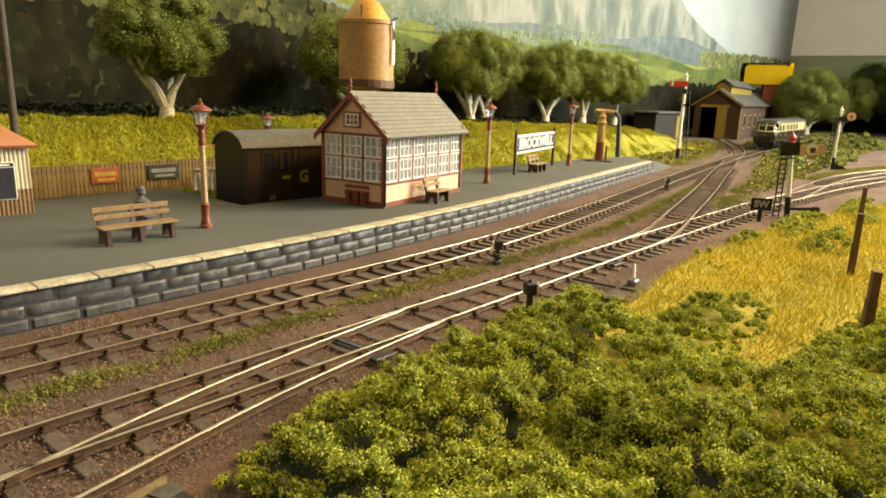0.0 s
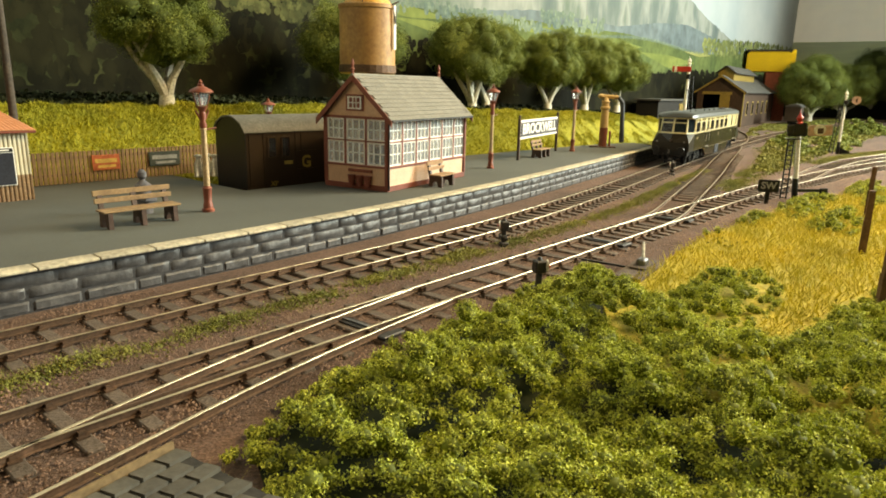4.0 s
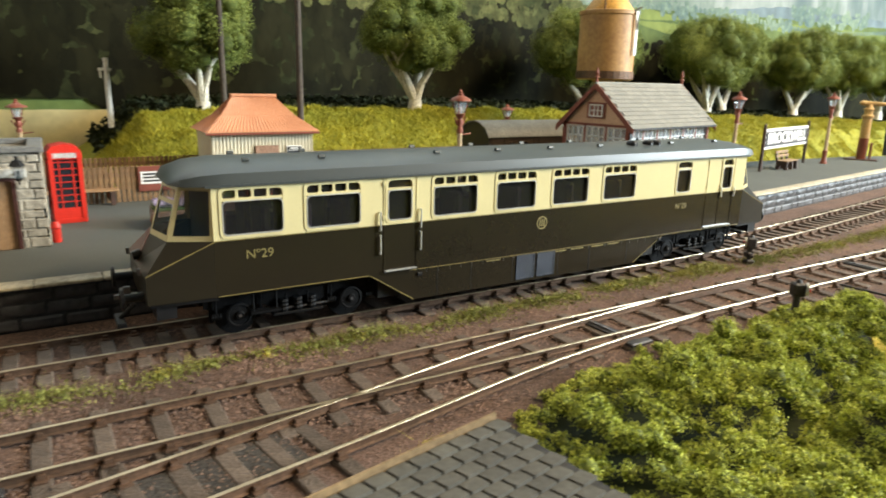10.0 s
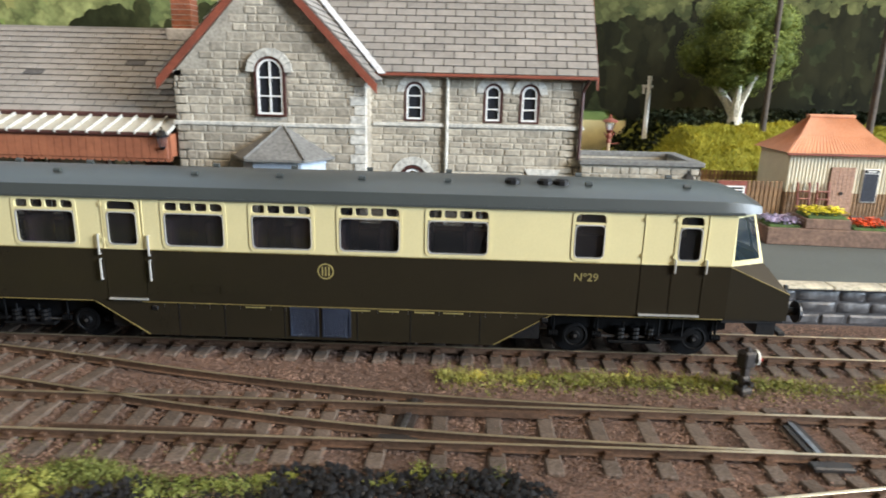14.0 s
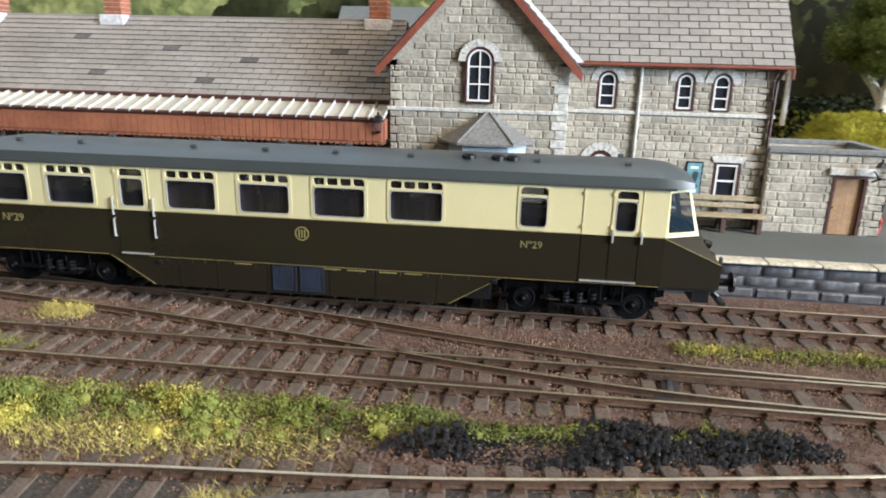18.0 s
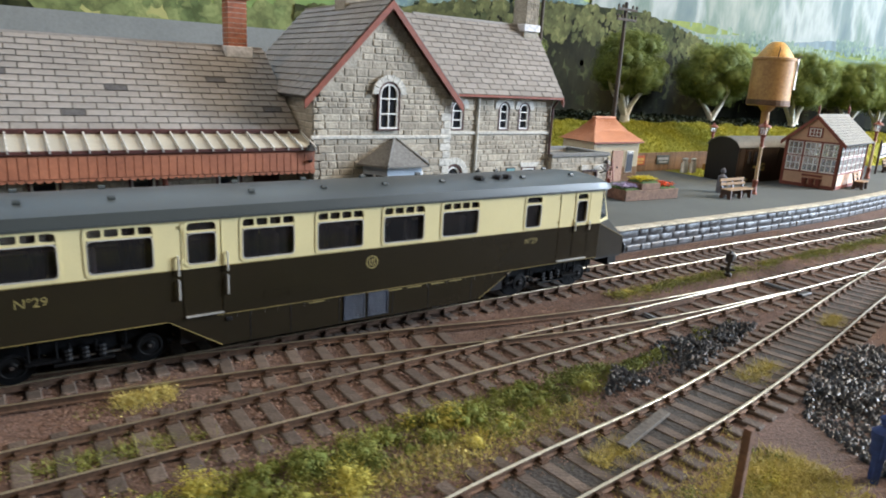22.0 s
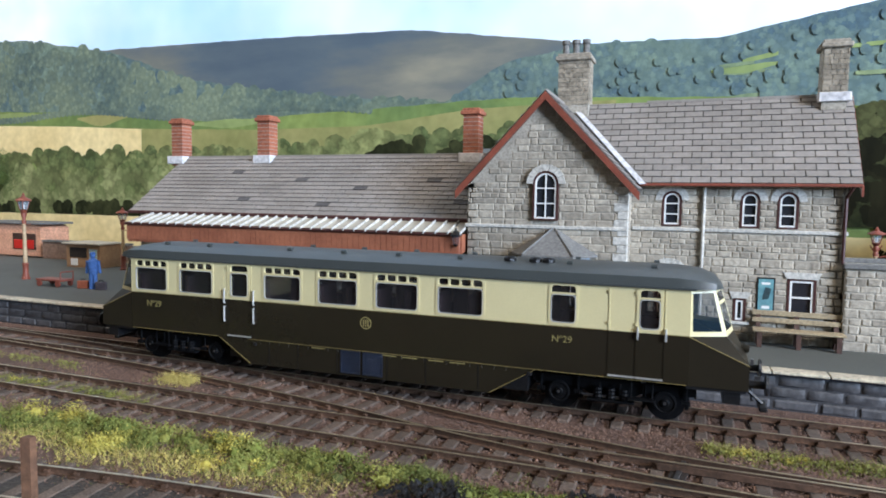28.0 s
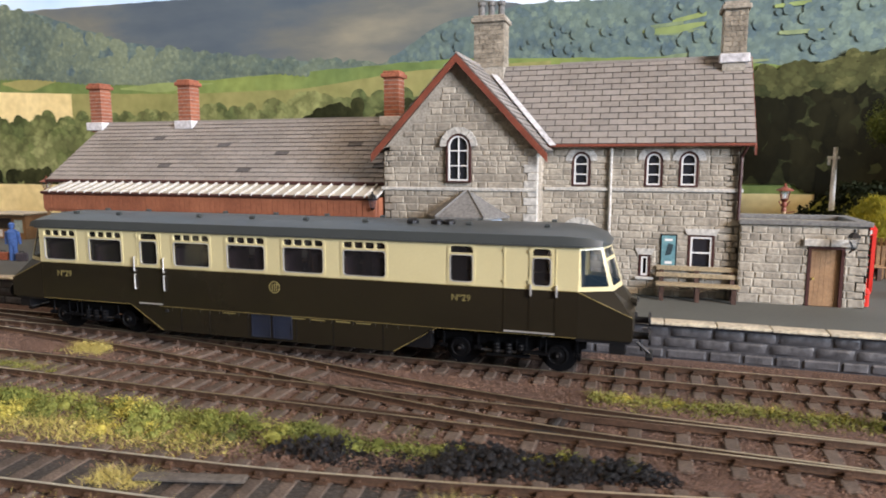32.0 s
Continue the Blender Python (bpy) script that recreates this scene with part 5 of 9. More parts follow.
for sgn in (0, 1):
    e0, e1 = Vector((-0.25, -0.4, SBE - 0.12)), Vector((-0.25, SBW / 2, SBR))
    slope = (e1 - e0).length
    tilt = math.atan2(e1.z - e0.z, e1.y - e0.y)
    base = Matrix.Identity(4) if not sgn else Matrix.Translation((SBL, SBW, 0)) @ Matrix.Rotation(math.pi, 4, "Z")
    part("roof_board", Shape().plate((-0.25, -0.4, SBE - 0.14), (SBL + 0.25, -0.4, SBE - 0.14), (SBL + 0.25, SBW / 2, SBR - 0.02), (-0.25, SBW / 2, SBR - 0.02), -0.05).moved(base), iron_brown, sbox)
    rows = 11
    for r in range(rows):
        for c in range(21 if not sgn else 0):
            o = part("slate", SL, box_slate, sbox)
            x = -0.25 + (c + 0.5 * (r % 2)) * 0.43
            if x + 0.42 > SBL + 0.3:
                x = SBL + 0.3 - 0.42
            o.matrix_basis = Matrix.Translation(Vector((x, e0.y + (e1.y - e0.y) * r / rows, e0.z + (e1.z - e0.z) * r / rows + 0.012)) * K) @ Matrix.Rotation(tilt - 0.06, 4, "X")
    if sgn:
        s = Shape()
        for r in range(rows):
            y, z = -0.4 + (SBW / 2 + 0.4) * r / rows, SBE - 0.12 + (SBR - SBE + 0.12) * r / rows
            s.plate((-0.25, y, z), (SBL + 0.25, y, z), (SBL + 0.25, y + 0.28, z + 0.27), (-0.25, y + 0.28, z + 0.27), 0.03)
        part("rear_slating", s.moved(base), box_slate, sbox, kind="stuff")
part("ridge_tile", Shape().tube((-0.3, SBW / 2, SBR), (SBL + 0.3, SBW / 2, SBR), 0.08, n=8), box_slate, sbox)
part("gutter", Shape().box(-0.2, -0.5, SBE - 0.2, SBL + 0.2, -0.38, SBE - 0.08, 0.02), black, sbox)
part("downpipe", Shape().tube((0.0, -0.1, 0.1), (0.0, -0.1, 3.7), 0.06, n=6), black, sbox)
fire = thing("fire_buckets", (24.55, 28.9, PLAT), 10.5, "red fire buckets hung on a rack beside the signal box", "buckets")
part("rack", Shape().box(-0.1, -0.7, 0.95, 0.1, 0.9, 1.12), oxide, fire)
for y in (-0.5, 0.05, 0.6):
    part("bucket", Shape().lathe([(0.16, 0.2), (0.25, 0.8)], -0.15, y, 10), brown_trim, fire)


# ---------------------------------------------------------------- platform furniture
def bench(at, rz, length, legs, label, wood=None):
    wood = wood or plank
    b = thing("platform_bench", at, rz, label, "bench", "platform benches")
    h = length / 2
    for k in range(legs):
        x = -h + 0.25 + (length - 0.5) * k / (legs - 1)
        part("leg", Shape().prism([(-0.45, 0), (-0.2, 0), (-0.12, 0.3), (0.1, 0.3), (0.2, 0), (0.45, 0), (0.4, 0.45), (0.62, 1.35), (0.5, 1.38), (0.3, 0.66), (-0.42, 0.62)], "x", x - 0.09, x + 0.09), iron_brown, b)
    part("seat", Shape().box(-h, -0.45, 0.64, h, 0.02, 0.72, 0.02), wood, b)
    part("seat_slat", Shape().box(-h, 0.06, 0.64, h, 0.34, 0.72, 0.02), wood, b)
    part("backrest", Shape().box(-h, 0.36, 0.92, h, 0.44, 1.12, 0.02), wood, b)
    part("back_slat", Shape().box(-h, 0.46, 1.2, h, 0.54, 1.42, 0.02), wood, b)
    return b


bench((11.75, 27.95, PLAT), 0, 3.1, 3, "brown slatted bench with iron ends on the open platform")
bench((29.0, 26.95, PLAT), 10.5, 1.75, 2, "small pale wooden bench against the signal box", oak)
bench((47.9, 32.4, PLAT), 12, 2.4, 3, "brown slatted bench below the station nameboard")
bb = bench((-8.5, 28.25, PLAT), 0, 3.4, 3, "long pale wooden bench against the stone wall", mat("pale_bench_wood", (0.36, 0.29, 0.18), (0.28, 0.22, 0.14), 0.7, fine=9, bump=0.2))
bench((-0.6, 36.5, PLAT), 0, 3.0, 3, "pale wooden bench behind the telephone box", oak)


def gas_lamp(x, y, h, label):
    l = thing("platform_lamp", (x, y, PLAT), 0, label, "lamp", "platform lamps")
    part("base", Shape().lathe([(0.27, 0), (0.27, 0.12), (0.21, 0.18), (0.21, 0.34), (0.17, 0.4), (0.19, 1.0), (0.22, 1.05), (0.15, 1.15)], 0, 0, 12), oxide, l, "red-brown fluted base", True)
    part("column", Shape().lathe([(0.14, 1.1), (0.11, h * 0.64), (0.15, h * 0.645), (0.12, h * 0.66)], 0, 0, 12), mat("buff_column", (0.46, 0.33, 0.20), (0.38, 0.27, 0.16), 0.5, fine=8, bump=0.05), l, "buff painted shaft", True)
    part("neck", Shape().lathe([(0.12, h * 0.65), (0.16, h * 0.68), (0.1, h * 0.71), (0.16, h * 0.75), (0.12, h * 0.78), (0.26, h * 0.82)], 0, 0, 12), oxide, l, smooth=True)
    part("ladder_bar", Shape().tube((-0.1, 0, h * 0.64), (0.62, 0, h * 0.655), 0.035, n=6), oxide, l)
    for k in range(2):
        part("scroll", Shape().tube((0.3 * (2 * k - 1), 0, h * 0.79), (0.12 * (2 * k - 1), 0, h * 0.72), 0.04, n=6), oxide, l)
    part("lantern_glass", Shape().lathe([(0.22, h * 0.825), (0.37, h * 0.925)], 0, 0, 4).moved(Matrix.Rotation(radians(45), 4, "Z")), pale_pane, l)
    for k in range(4):
        a = radians(90 * k + 45)
        part("lantern_bar", Shape().tube((0.22 * math.cos(a), 0.22 * math.sin(a), h * 0.825), (0.37 * math.cos(a), 0.37 * math.sin(a), h * 0.925), 0.025, n=5), oxide, l)
    part("burner", Shape().lathe([(0.05, h * 0.83), (0.07, h * 0.87), (0.02, h * 0.89)], 0, 0, 8), white, l)
    part("hood", Shape().lathe([(0.50, h * 0.925), (0.46, h * 0.94), (0.2, h * 0.965), (0.13, h * 0.97), (0.13, h * 0.985), (0.06, h * 0.99), (0.09, h * 1.0), (0.02, h * 1.02)], 0, 0, 12), oxide, l, "red-brown hood with finial", True)
    return l


gas_lamp(15.08, 28.55, 5.6, "red-brown and buff gas lamp beside the bench")
gas_lamp(38.1, 30.3, 5.75, "red-brown and buff gas lamp beyond the signal box")
gas_lamp(54.9, 33.5, 5.8, "red-brown and buff gas lamp near the water crane")
gas_lamp(-55.4, 30.0, 5.8, "red-brown and buff gas lamp at the platform's far part")
gas_lamp(26.5, 40.4, 4.5, "red-brown and buff gas lamp behind the van")
gas_lamp(-2.9, 41.8, 4.6, "red-brown and buff gas lamp behind the flat-roofed annex")
gas_lamp(-54.2, 37.2, 4.8, "red-brown gas lamp by the far kiosk")


def nameboard(x, y, rz, w, flip, label):
    n = thing("nameboard", (x, y, PLAT), rz, label, "station sign", "station nameboards")
    for s in (0, w):
        part("post", Shape().box(s - 0.1, -0.1, 0, s + 0.1, 0.1, 3.3, 0.02).lathe([(0.06, 3.3), (0.13, 3.4), (0.1, 3.5), (0.02, 3.58)], s, 0, 8), iron_brown, n)
    part("frame", Shape().box(0.1, -0.05, 1.62, w - 0.1, 0.07, 3.15, 0.03), white, n)
    part("board", Shape().box(0.26, -0.075, 1.82, w - 0.26, -0.04, 2.95), mat("black_sign", (0.02, 0.022, 0.03), None, 0.5), n)
    part("board_back", Shape().box(0.26, 0.06, 1.82, w - 0.26, 0.09, 2.95), MATS["black_sign"], n)
    for yy, rot in (((-0.08), (90, 0, 0)), (0.095, (90, 0, 180))):
        t = letters("BROCKWELL", 1.15 if not flip else 1.0, 0.012, white, n, (w / 2, yy, 2.38), rot, "station_name", "white station name", 0.035)
        t.scale = (w / 6.6 * (0.86 if not flip else 0.95), 1, 1)
    return n


nameboard(44.1, 32.1, 14.5, 10.0, False, "white-framed black station nameboard on two brown posts")
nameboard(-70.4, 29.6, 0, 9.6, True, "black station nameboard on brown posts at the far end")

# water crane
cr = thing("water_crane", (61.7, 34.0, PLAT), -62, "buff and red water crane with leather bag", "water crane")
buff = mat("buff_paint", (0.52, 0.34, 0.15), (0.44, 0.28, 0.12), 0.45, fine=8, bump=0.05)
part("plinth", Shape().box(-1.3, -0.8, -0.02, 1.3, 0.9, 0.1, 0.03), iron_brown, cr)
part("lower_column", Shape().lathe([(0.4, 0.1), (0.4, 1.9), (0.46, 1.95)], 0, 0, 14), oxide, cr, smooth=True)
part("upper_column", Shape().lathe([(0.40, 1.95), (0.36, 3.7), (0.5, 3.8), (0.5, 3.95), (0.36, 4.05), (0.36, 4.4), (0.46, 4.5), (0.25, 4.7), (0.22, 4.95)], 0, 0, 14), buff, cr, smooth=True)
part("arm", Shape().tube((-0.5, 0, 5.0), (1.2, 0.2, 4.95), 0.24, 0.17, n=12).lathe([(0.1, 4.8), (0.32, 4.95), (0.32, 5.1), (0.1, 5.25)], -0.5, 0, 12), buff, cr, smooth=True)
part("bag", Shape().tube((1.2, 0.2, 4.97), (1.65, 0.3, 4.4), 0.19, n=10).tube((1.65, 0.3, 4.4), (1.85, 0.4, 0.5), 0.19, 0.25, n=10), mat("blue_grey_leather", (0.045, 0.055, 0.07), None, 0.6), cr, "dark leather bag", True)
part("valve_wheel", Shape().tube((0.65, -0.2, 0.1), (0.65, -0.2, 1.6), 0.1, n=8), oxide, cr)

# water tank on its column
tank = thing("water_tower", (35.6, 40.5, PLAT), 0, "rusty buff water tank with conical lid on a column", "water tower")
rust_buff = mat("rusty_buff_tank", (0.43, 0.25, 0.10), (0.30, 0.155, 0.065), 0.55, scale=0.5, fine=4, bump=0.1, amount=0.15)
part("tank", Shape().lathe([(2.0, 6.4), (2.12, 6.5), (2.15, 6.9), (2.1, 6.95), (2.1, 11.05), (2.18, 11.1), (2.18, 11.35), (2.05, 11.4)], 0, 0, 28), rust_buff, tank, smooth=True)
part("lid", Shape().lathe([(1.8, 11.35), (1.75, 11.55), (0.95, 12.65), (0.55, 12.95), (0.1, 13.0)], 0, 0, 24), mat("ochre_lid", (0.58, 0.31, 0.07), (0.48, 0.25, 0.06), 0.5, fine=6), tank, smooth=True)
part("bottom_band", Shape().lathe([(2.17, 6.5), (2.17, 7.05)], 0, 0, 28), rail_side, tank)
part("column", Shape().lathe([(0.75, 0), (0.7, 0.4), (0.42, 0.6), (0.42, 5.8), (0.9, 6.4)], 0, 0, 16), rust_buff, tank)
part("gauge_board", Shape().box(0.62, -2.2, 8.2, 0.85, -2.12, 11.3), white, tank, "white level gauge")
part("gauge_chain", Shape().tube((0.5, -2.2, 11.4), (0.75, -2.25, 10.0), 0.03, n=5).tube((0.75, -2.25, 10.0), (0.9, -2.2, 11.4), 0.03, n=5), steel, tank)
part("bracket", Shape().tube((0.4, -2.05, 11.3), (1.0, -2.3, 11.6), 0.06, n=6).tube((-1.6, -1.2, 11.3), (-1.9, -1.5, 12.3), 0.05, n=6), iron_brown, tank)

# brown van in the bay
van = thing("parcels_van", (20.2, 33.35, 0), -1.5, "dark brown bogie parcels van with gold letters", "railway van")
vb = mat("van_brown", (0.042, 0.023, 0.011), (0.032, 0.018, 0.009), 0.45, scale=0.5, fine=8, bump=0.06, amount=0.1)
part("body", Shape().box(0.05, 0.1, -0.25, 13.0, 3.2, 3.3), vb, van)
part("end_panel", Shape().prism([(0.1, -0.3), (3.2, -0.3), (3.2, 3.2), (2.9, 3.65), (2.2, 3.95), (1.65, 4.0), (1.1, 3.95), (0.4, 3.65), (0.1, 3.2)], "x", -0.02, 0.06), black, van, "black van end")
s = Shape()
arc = [(0.0, 3.22), (0.35, 3.66), (1.05, 3.98), (1.65, 4.05), (2.25, 3.98), (2.95, 3.66), (3.3, 3.22)]
s.v = [(x, y, z) for x in (-0.12, 13.1) for y, z in arc] + [(x, y, z - 0.08) for x in (-0.12, 13.1) for y, z in arc]
s.f = [(i, i + 1, 8 + i, 7 + i) for i in range(6)] + [(14 + i, 21 + i, 22 + i, 15 + i) for i in range(6)] + [(i, 14 + i, 15 + i, i + 1) for i in range(6)] + [(7 + i, 8 + i, 22 + i, 21 + i) for i in range(6)] + [(0, 7, 21, 14), (6, 20, 27, 13)]
part("roof", s, mat("van_roof_grey", (0.14, 0.14, 0.125), None, 0.6), van, smooth=True)
for x in (1.35, 2.25):
    w = part("window", ring_frame(Shape(), round_rect(x, 1.7, x + 0.62, 2.9, 0.08), round_rect(x + 0.08, 1.78, x + 0.54, 2.82, 0.06), 0.04, 0.12), vb, van)
    part("pane", Shape().box(x + 0.06, 0.07, 1.74, x + 0.56, 0.085, 2.86), black_pane, w)
for x in (0.2, 1.1, 3.2, 3.6, 6.2, 8.4, 10.8):
    part("door_edge", Shape().box(x, 0.06, -0.1, x + 0.06, 0.12, 3.2), MATS["van_brown"], van)
for a in ((3.3, 0.9, 4.7, 0.98), (3.3, 1.95, 4.7, 2.03)):
    part("moulding", Shape().box(a[0], 0.05, a[1], a[2], 0.12, a[3]), vb, van)
letters("G", 0.95, 0.01, gold, van, (3.95, 0.085, 1.35), name="lettering", label="gold letter on the van side", bold=0.03)
letters("XP", 0.4, 0.01, gold, van, (1.75, 0.085, 0.25), name="lettering")
part("number_bar", Shape().box(2.45, 0.08, 1.3, 3.0, 0.11, 1.5), gold, van, "gold number marks")
part("underframe", Shape().box(0.2, 0.3, -0.9, 12.8, 3.0, -0.25), black, van)

# corrugated lamp hut
hut = thing("lamp_hut", (5.35, 36.6, PLAT), 0, "cream and brown corrugated hut with orange hipped roof", "hut")
corr_cream = mat("cream_corrugated", (0.60, 0.55, 0.42), (0.52, 0.47, 0.36), 0.5, scale=0.6, fine=8, bump=0.05, amount=0.06)
corr_brown = mat("brown_corrugated", (0.26, 0.16, 0.09), (0.2, 0.12, 0.07), 0.6, scale=0.6, fine=8, bump=0.05)
tin_orange = mat("orange_corrugated_roof", (0.56, 0.24, 0.13), (0.46, 0.19, 0.10), 0.55, scale=0.6, fine=8, bump=0.05, amount=0.08)
HLn, HWd, HE, HR = 5.35, 3.4, 3.25, 5.0


def corrugated(x0, z0, x1, z1, m, material, parent, name):
    s, n = Shape(), int((x1 - x0) / 0.06)
    for i in range(n + 1):
        x = x0 + (x1 - x0) * i / n
        y = 0.03 * math.cos(i * math.pi / 1.5)
        s.v += [(x, y, z0), (x, y, z1), (x, 0.12, z0), (x, 0.12, z1)]
    for i in range(n):
        a, b = 4 * i, 4 * i + 4
        s.f += [(a, b, b + 1, a + 1), (a + 2, a + 3, b + 3, b + 2), (a + 1, b + 1, b + 3, a + 3), (a, a + 2, b + 2, b)]
    part(name, s.moved(m), material, parent)


for m, w in ((Matrix.Identity(4), HLn), (Matrix.Translation((0, HWd, 0)) @ Matrix.Rotation(radians(-90), 4, "Z"), HWd), (Matrix.Translation((HLn, 0, 0)) @ Matrix.Rotation(radians(90), 4, "Z"), HWd)):
    corrugated(0, 1.2, w, HE, m, corr_cream, hut, "upper_sheet")
    corrugated(0, 0, w, 1.2, m @ Matrix.Translation((0, -0.015, 0)), corr_brown, hut, "lower_sheet")
part("rear_wall", Shape().box(0, HWd - 0.1, 0, HLn, HWd, HE), corr_cream, hut)
o, ins = 0.3, 1.55
eav = [(-o, -o), (HLn + o, -o), (HLn + o, HWd + o), (-o, HWd + o)]
rid = [(ins, HWd / 2 - 0.12), (HLn - ins, HWd / 2 - 0.12), (HLn - ins, HWd / 2 + 0.12), (ins, HWd / 2 + 0.12)]
for k in range(4):
    a, b, c, d = (*eav[k], HE), (*eav[(k + 1) % 4], HE), (*rid[(k + 1) % 4], HR), (*rid[k], HR)
    mid0 = [a[i] * 0.45 + d[i] * 0.55 for i in range(3)]
    mid1 = [b[i] * 0.45 + c[i] * 0.55 for i in range(3)]
    mid0[2] -= 0.18
    mid1[2] -= 0.18
    s, n = Shape(), 60
    for i in range(n + 1):
        u = i / n
        lift = 0.035 * (i % 2)
        for p, q in ((a, b), (mid0, mid1), (d, c)):
            s.v.append((p[0] + (q[0] - p[0]) * u, p[1] + (q[1] - p[1]) * u, p[2] + (q[2] - p[2]) * u + lift))
    s.f = [(3 * i + j, 3 * i + 3 + j, 3 * i + 4 + j, 3 * i + 1 + j) for i in range(n) for j in range(2)]
    part("roof_slope", s, tin_orange, hut)
part("ridge_cap", Shape().box(ins - 0.1, HWd / 2 - 0.2, HR - 0.03, HLn - ins + 0.1, HWd / 2 + 0.2, HR + 0.14, 0.04), tin_orange, hut)
part("fascia", Shape().box(-o, -o - 0.03, HE - 0.12, HLn + o, -o + 0.05, HE, 0.02), oxide, hut)
hd = part("door", Shape().box(2.2, -0.08, 0.03, 3.45, 0.02, 2.55), corr_brown, hut)
for k in range(6):
    part("door_plank", Shape().box(2.22 + k * 0.205, -0.11, 0.05, 2.22 + k * 0.205 + 0.19, -0.08, 2.53), mat("pinkish_door", (0.34, 0.2, 0.14), (0.28, 0.16, 0.11), 0.6, fine=8), hd)
part("door_latch", Shape().tube((2.85, -0.1, 1.2), (2.85, -0.18, 1.2), 0.08, n=8), black, hd)
nb = part("notice_board", Shape().box(3.85, -0.1, 0.75, 4.7, 0.0, 2.5, 0.02), white, hut)
part("notice_panel", Shape().box(3.9, -0.12, 0.8, 4.65, -0.09, 2.25), mat("blue_black_panel", (0.03, 0.035, 0.05), None, 0.4), nb)
part("notice_title", Shape().box(3.9, -0.12, 2.29, 4.65, -0.09, 2.46), black, nb)
part("title_bar", Shape().box(4.05, -0.13, 2.34, 4.5, -0.11, 2.41), white, nb)

# red trolley leaning by the hut
tr = thing("sack_truck", (5.9, 36.0, PLAT), 0, "dark red two-wheeled platform trolley standing against the hut", "trolley")
for x in (0, 0.6, 1.0, 1.6):
    part("upright", Shape().tube((x, 0.15, 0.15), (x, 0.45, 1.75), 0.06, n=6), brown_trim, tr)
for z in (0.5, 0.9, 1.3):
    part("rung", Shape().tube((0, 0.25, z), (0.6, 0.25, z), 0.045, n=6), brown_trim, tr)
    part("rung", Shape().tube((1.0, 0.25, z), (1.6, 0.25, z), 0.045, n=6), brown_trim, tr)
for x in (0.0, 1.0):
    part("wheel", Shape().tube((x - 0.1, 0.0, 0.2), (x + 0.02, 0.0, 0.2), 0.2, n=12), brown_trim, tr)

# stepped brick flower bed
bed_brick = mat("dark_bed_brick", (0.20, 0.12, 0.085), (0.13, 0.08, 0.06), 0.85, scale=1.6, fine=6, bump=0.4)
bed = thing("flower_bed", (1.5, 29.7, PLAT), -4, "stepped brick flower bed with lilac, yellow and red flowers", "flower bed")
part("low_wall", Shape().box(0, 0, 0, 5.2, 1.8, 0.72, 0.03), bed_brick, bed)
part("high_wall", Shape().box(1.55, 0.1, 0.72, 3.4, 1.7, 1.15, 0.03), bed_brick, bed)
for x0, x1, z, c, nm in ((0.1, 1.45, 0.72, (0.50, 0.42, 0.62), "lilac_flower_mass"), (1.65, 3.3, 1.15, (0.75, 0.62, 0.03), "yellow_flower_mass"), (3.55, 5.1, 0.72, (0.75, 0.09, 0.02), "red_flower_mass")):
    leaf, flo = Shape(), Shape()
    for k in range(620):
        x, y = rng.uniform(x0, x1), rng.uniform(0.25, 1.55)
        h = z + rng.uniform(0.02, 0.24)
        q = [Vector((x, y, h)) + Vector((rng.uniform(-1, 1), rng.uniform(-1, 1), rng.uniform(-0.5, 0.5))) * 0.13 for _ in range(3)]
        (leaf if k % 3 == 0 else flo).add(q if k % 3 == 0 else [v + Vector((0, 0, 0.13)) for v in q], [(0, 1, 2)])
    part("soil", Shape().box(x0, 0.2, z - 0.05, x1, 1.6, z + 0.1, 0.05), mat("green_undergrowth", (0.06, 0.11, 0.03), None, 0.9), bed)
    part(nm, flo, mat(nm, c, tuple(v * 0.75 for v in c), 0.7, island=0.25), bed, kind="stuff")
    part("flower_leaves", leaf, MATS["green_undergrowth"], bed, kind="stuff")

# telephone box
ph = thing("telephone_box", (-1.3, 33.1, PLAT), 6, "bright red telephone kiosk with white sign", "telephone box")
part("base", Shape().box(-0.6, -0.6, 0, 0.6, 0.6, 0.2, 0.02), bright_red, ph)
for x in (-0.52, 0.52):
    for y in (-0.52, 0.52):
        part("corner_post", Shape().box(x - 0.08, y - 0.08, 0.2, x + 0.08, y + 0.08, 2.8), bright_red, ph)
for k in range(4):
    m = Matrix.Rotation(radians(90 * k), 4, "Z")
    s = Shape().box(-0.5, -0.56, 0.2, 0.5, -0.5, 0.6)
    for j in range(8):
        s.box(-0.45, -0.55, 0.6 + j * 0.27, 0.45, -0.5, 0.64 + j * 0.27)
    for x in (-0.24, 0.24):
        s.box(x - 0.025, -0.55, 0.6, x + 0.025, -0.5, 2.6)
    w = part("glazed_side", s.moved(m), bright_red, ph)
    part("pane", Shape().box(-0.45, -0.52, 0.6, 0.45, -0.51, 2.6).moved(m), black_pane, w)
    part("sign", Shape().box(-0.42, -0.62, 2.68, 0.42, -0.58, 2.88).moved(m), white, w, "white lettered panel")
part("cornice", Shape().box(-0.62, -0.62, 2.62, 0.62, 0.62, 2.95, 0.03), bright_red, ph)
part("dome", Shape().prism([(-0.6, 2.95), (0.6, 2.95), (0.45, 3.15), (0, 3.24), (-0.45, 3.15)], "y", -0.6, 0.6), bright_red, ph, smooth=True)
hyd = thing("fire_hydrant", (-1.85, 29.2, PLAT), 0, "small red hydrant beside the annex wall", "hydrant")
part("hydrant_body", Shape().lathe([(0.16, 0), (0.16, 0.5), (0.2, 0.55), (0.1, 0.75)], 0, 0, 10), bright_red, hyd)

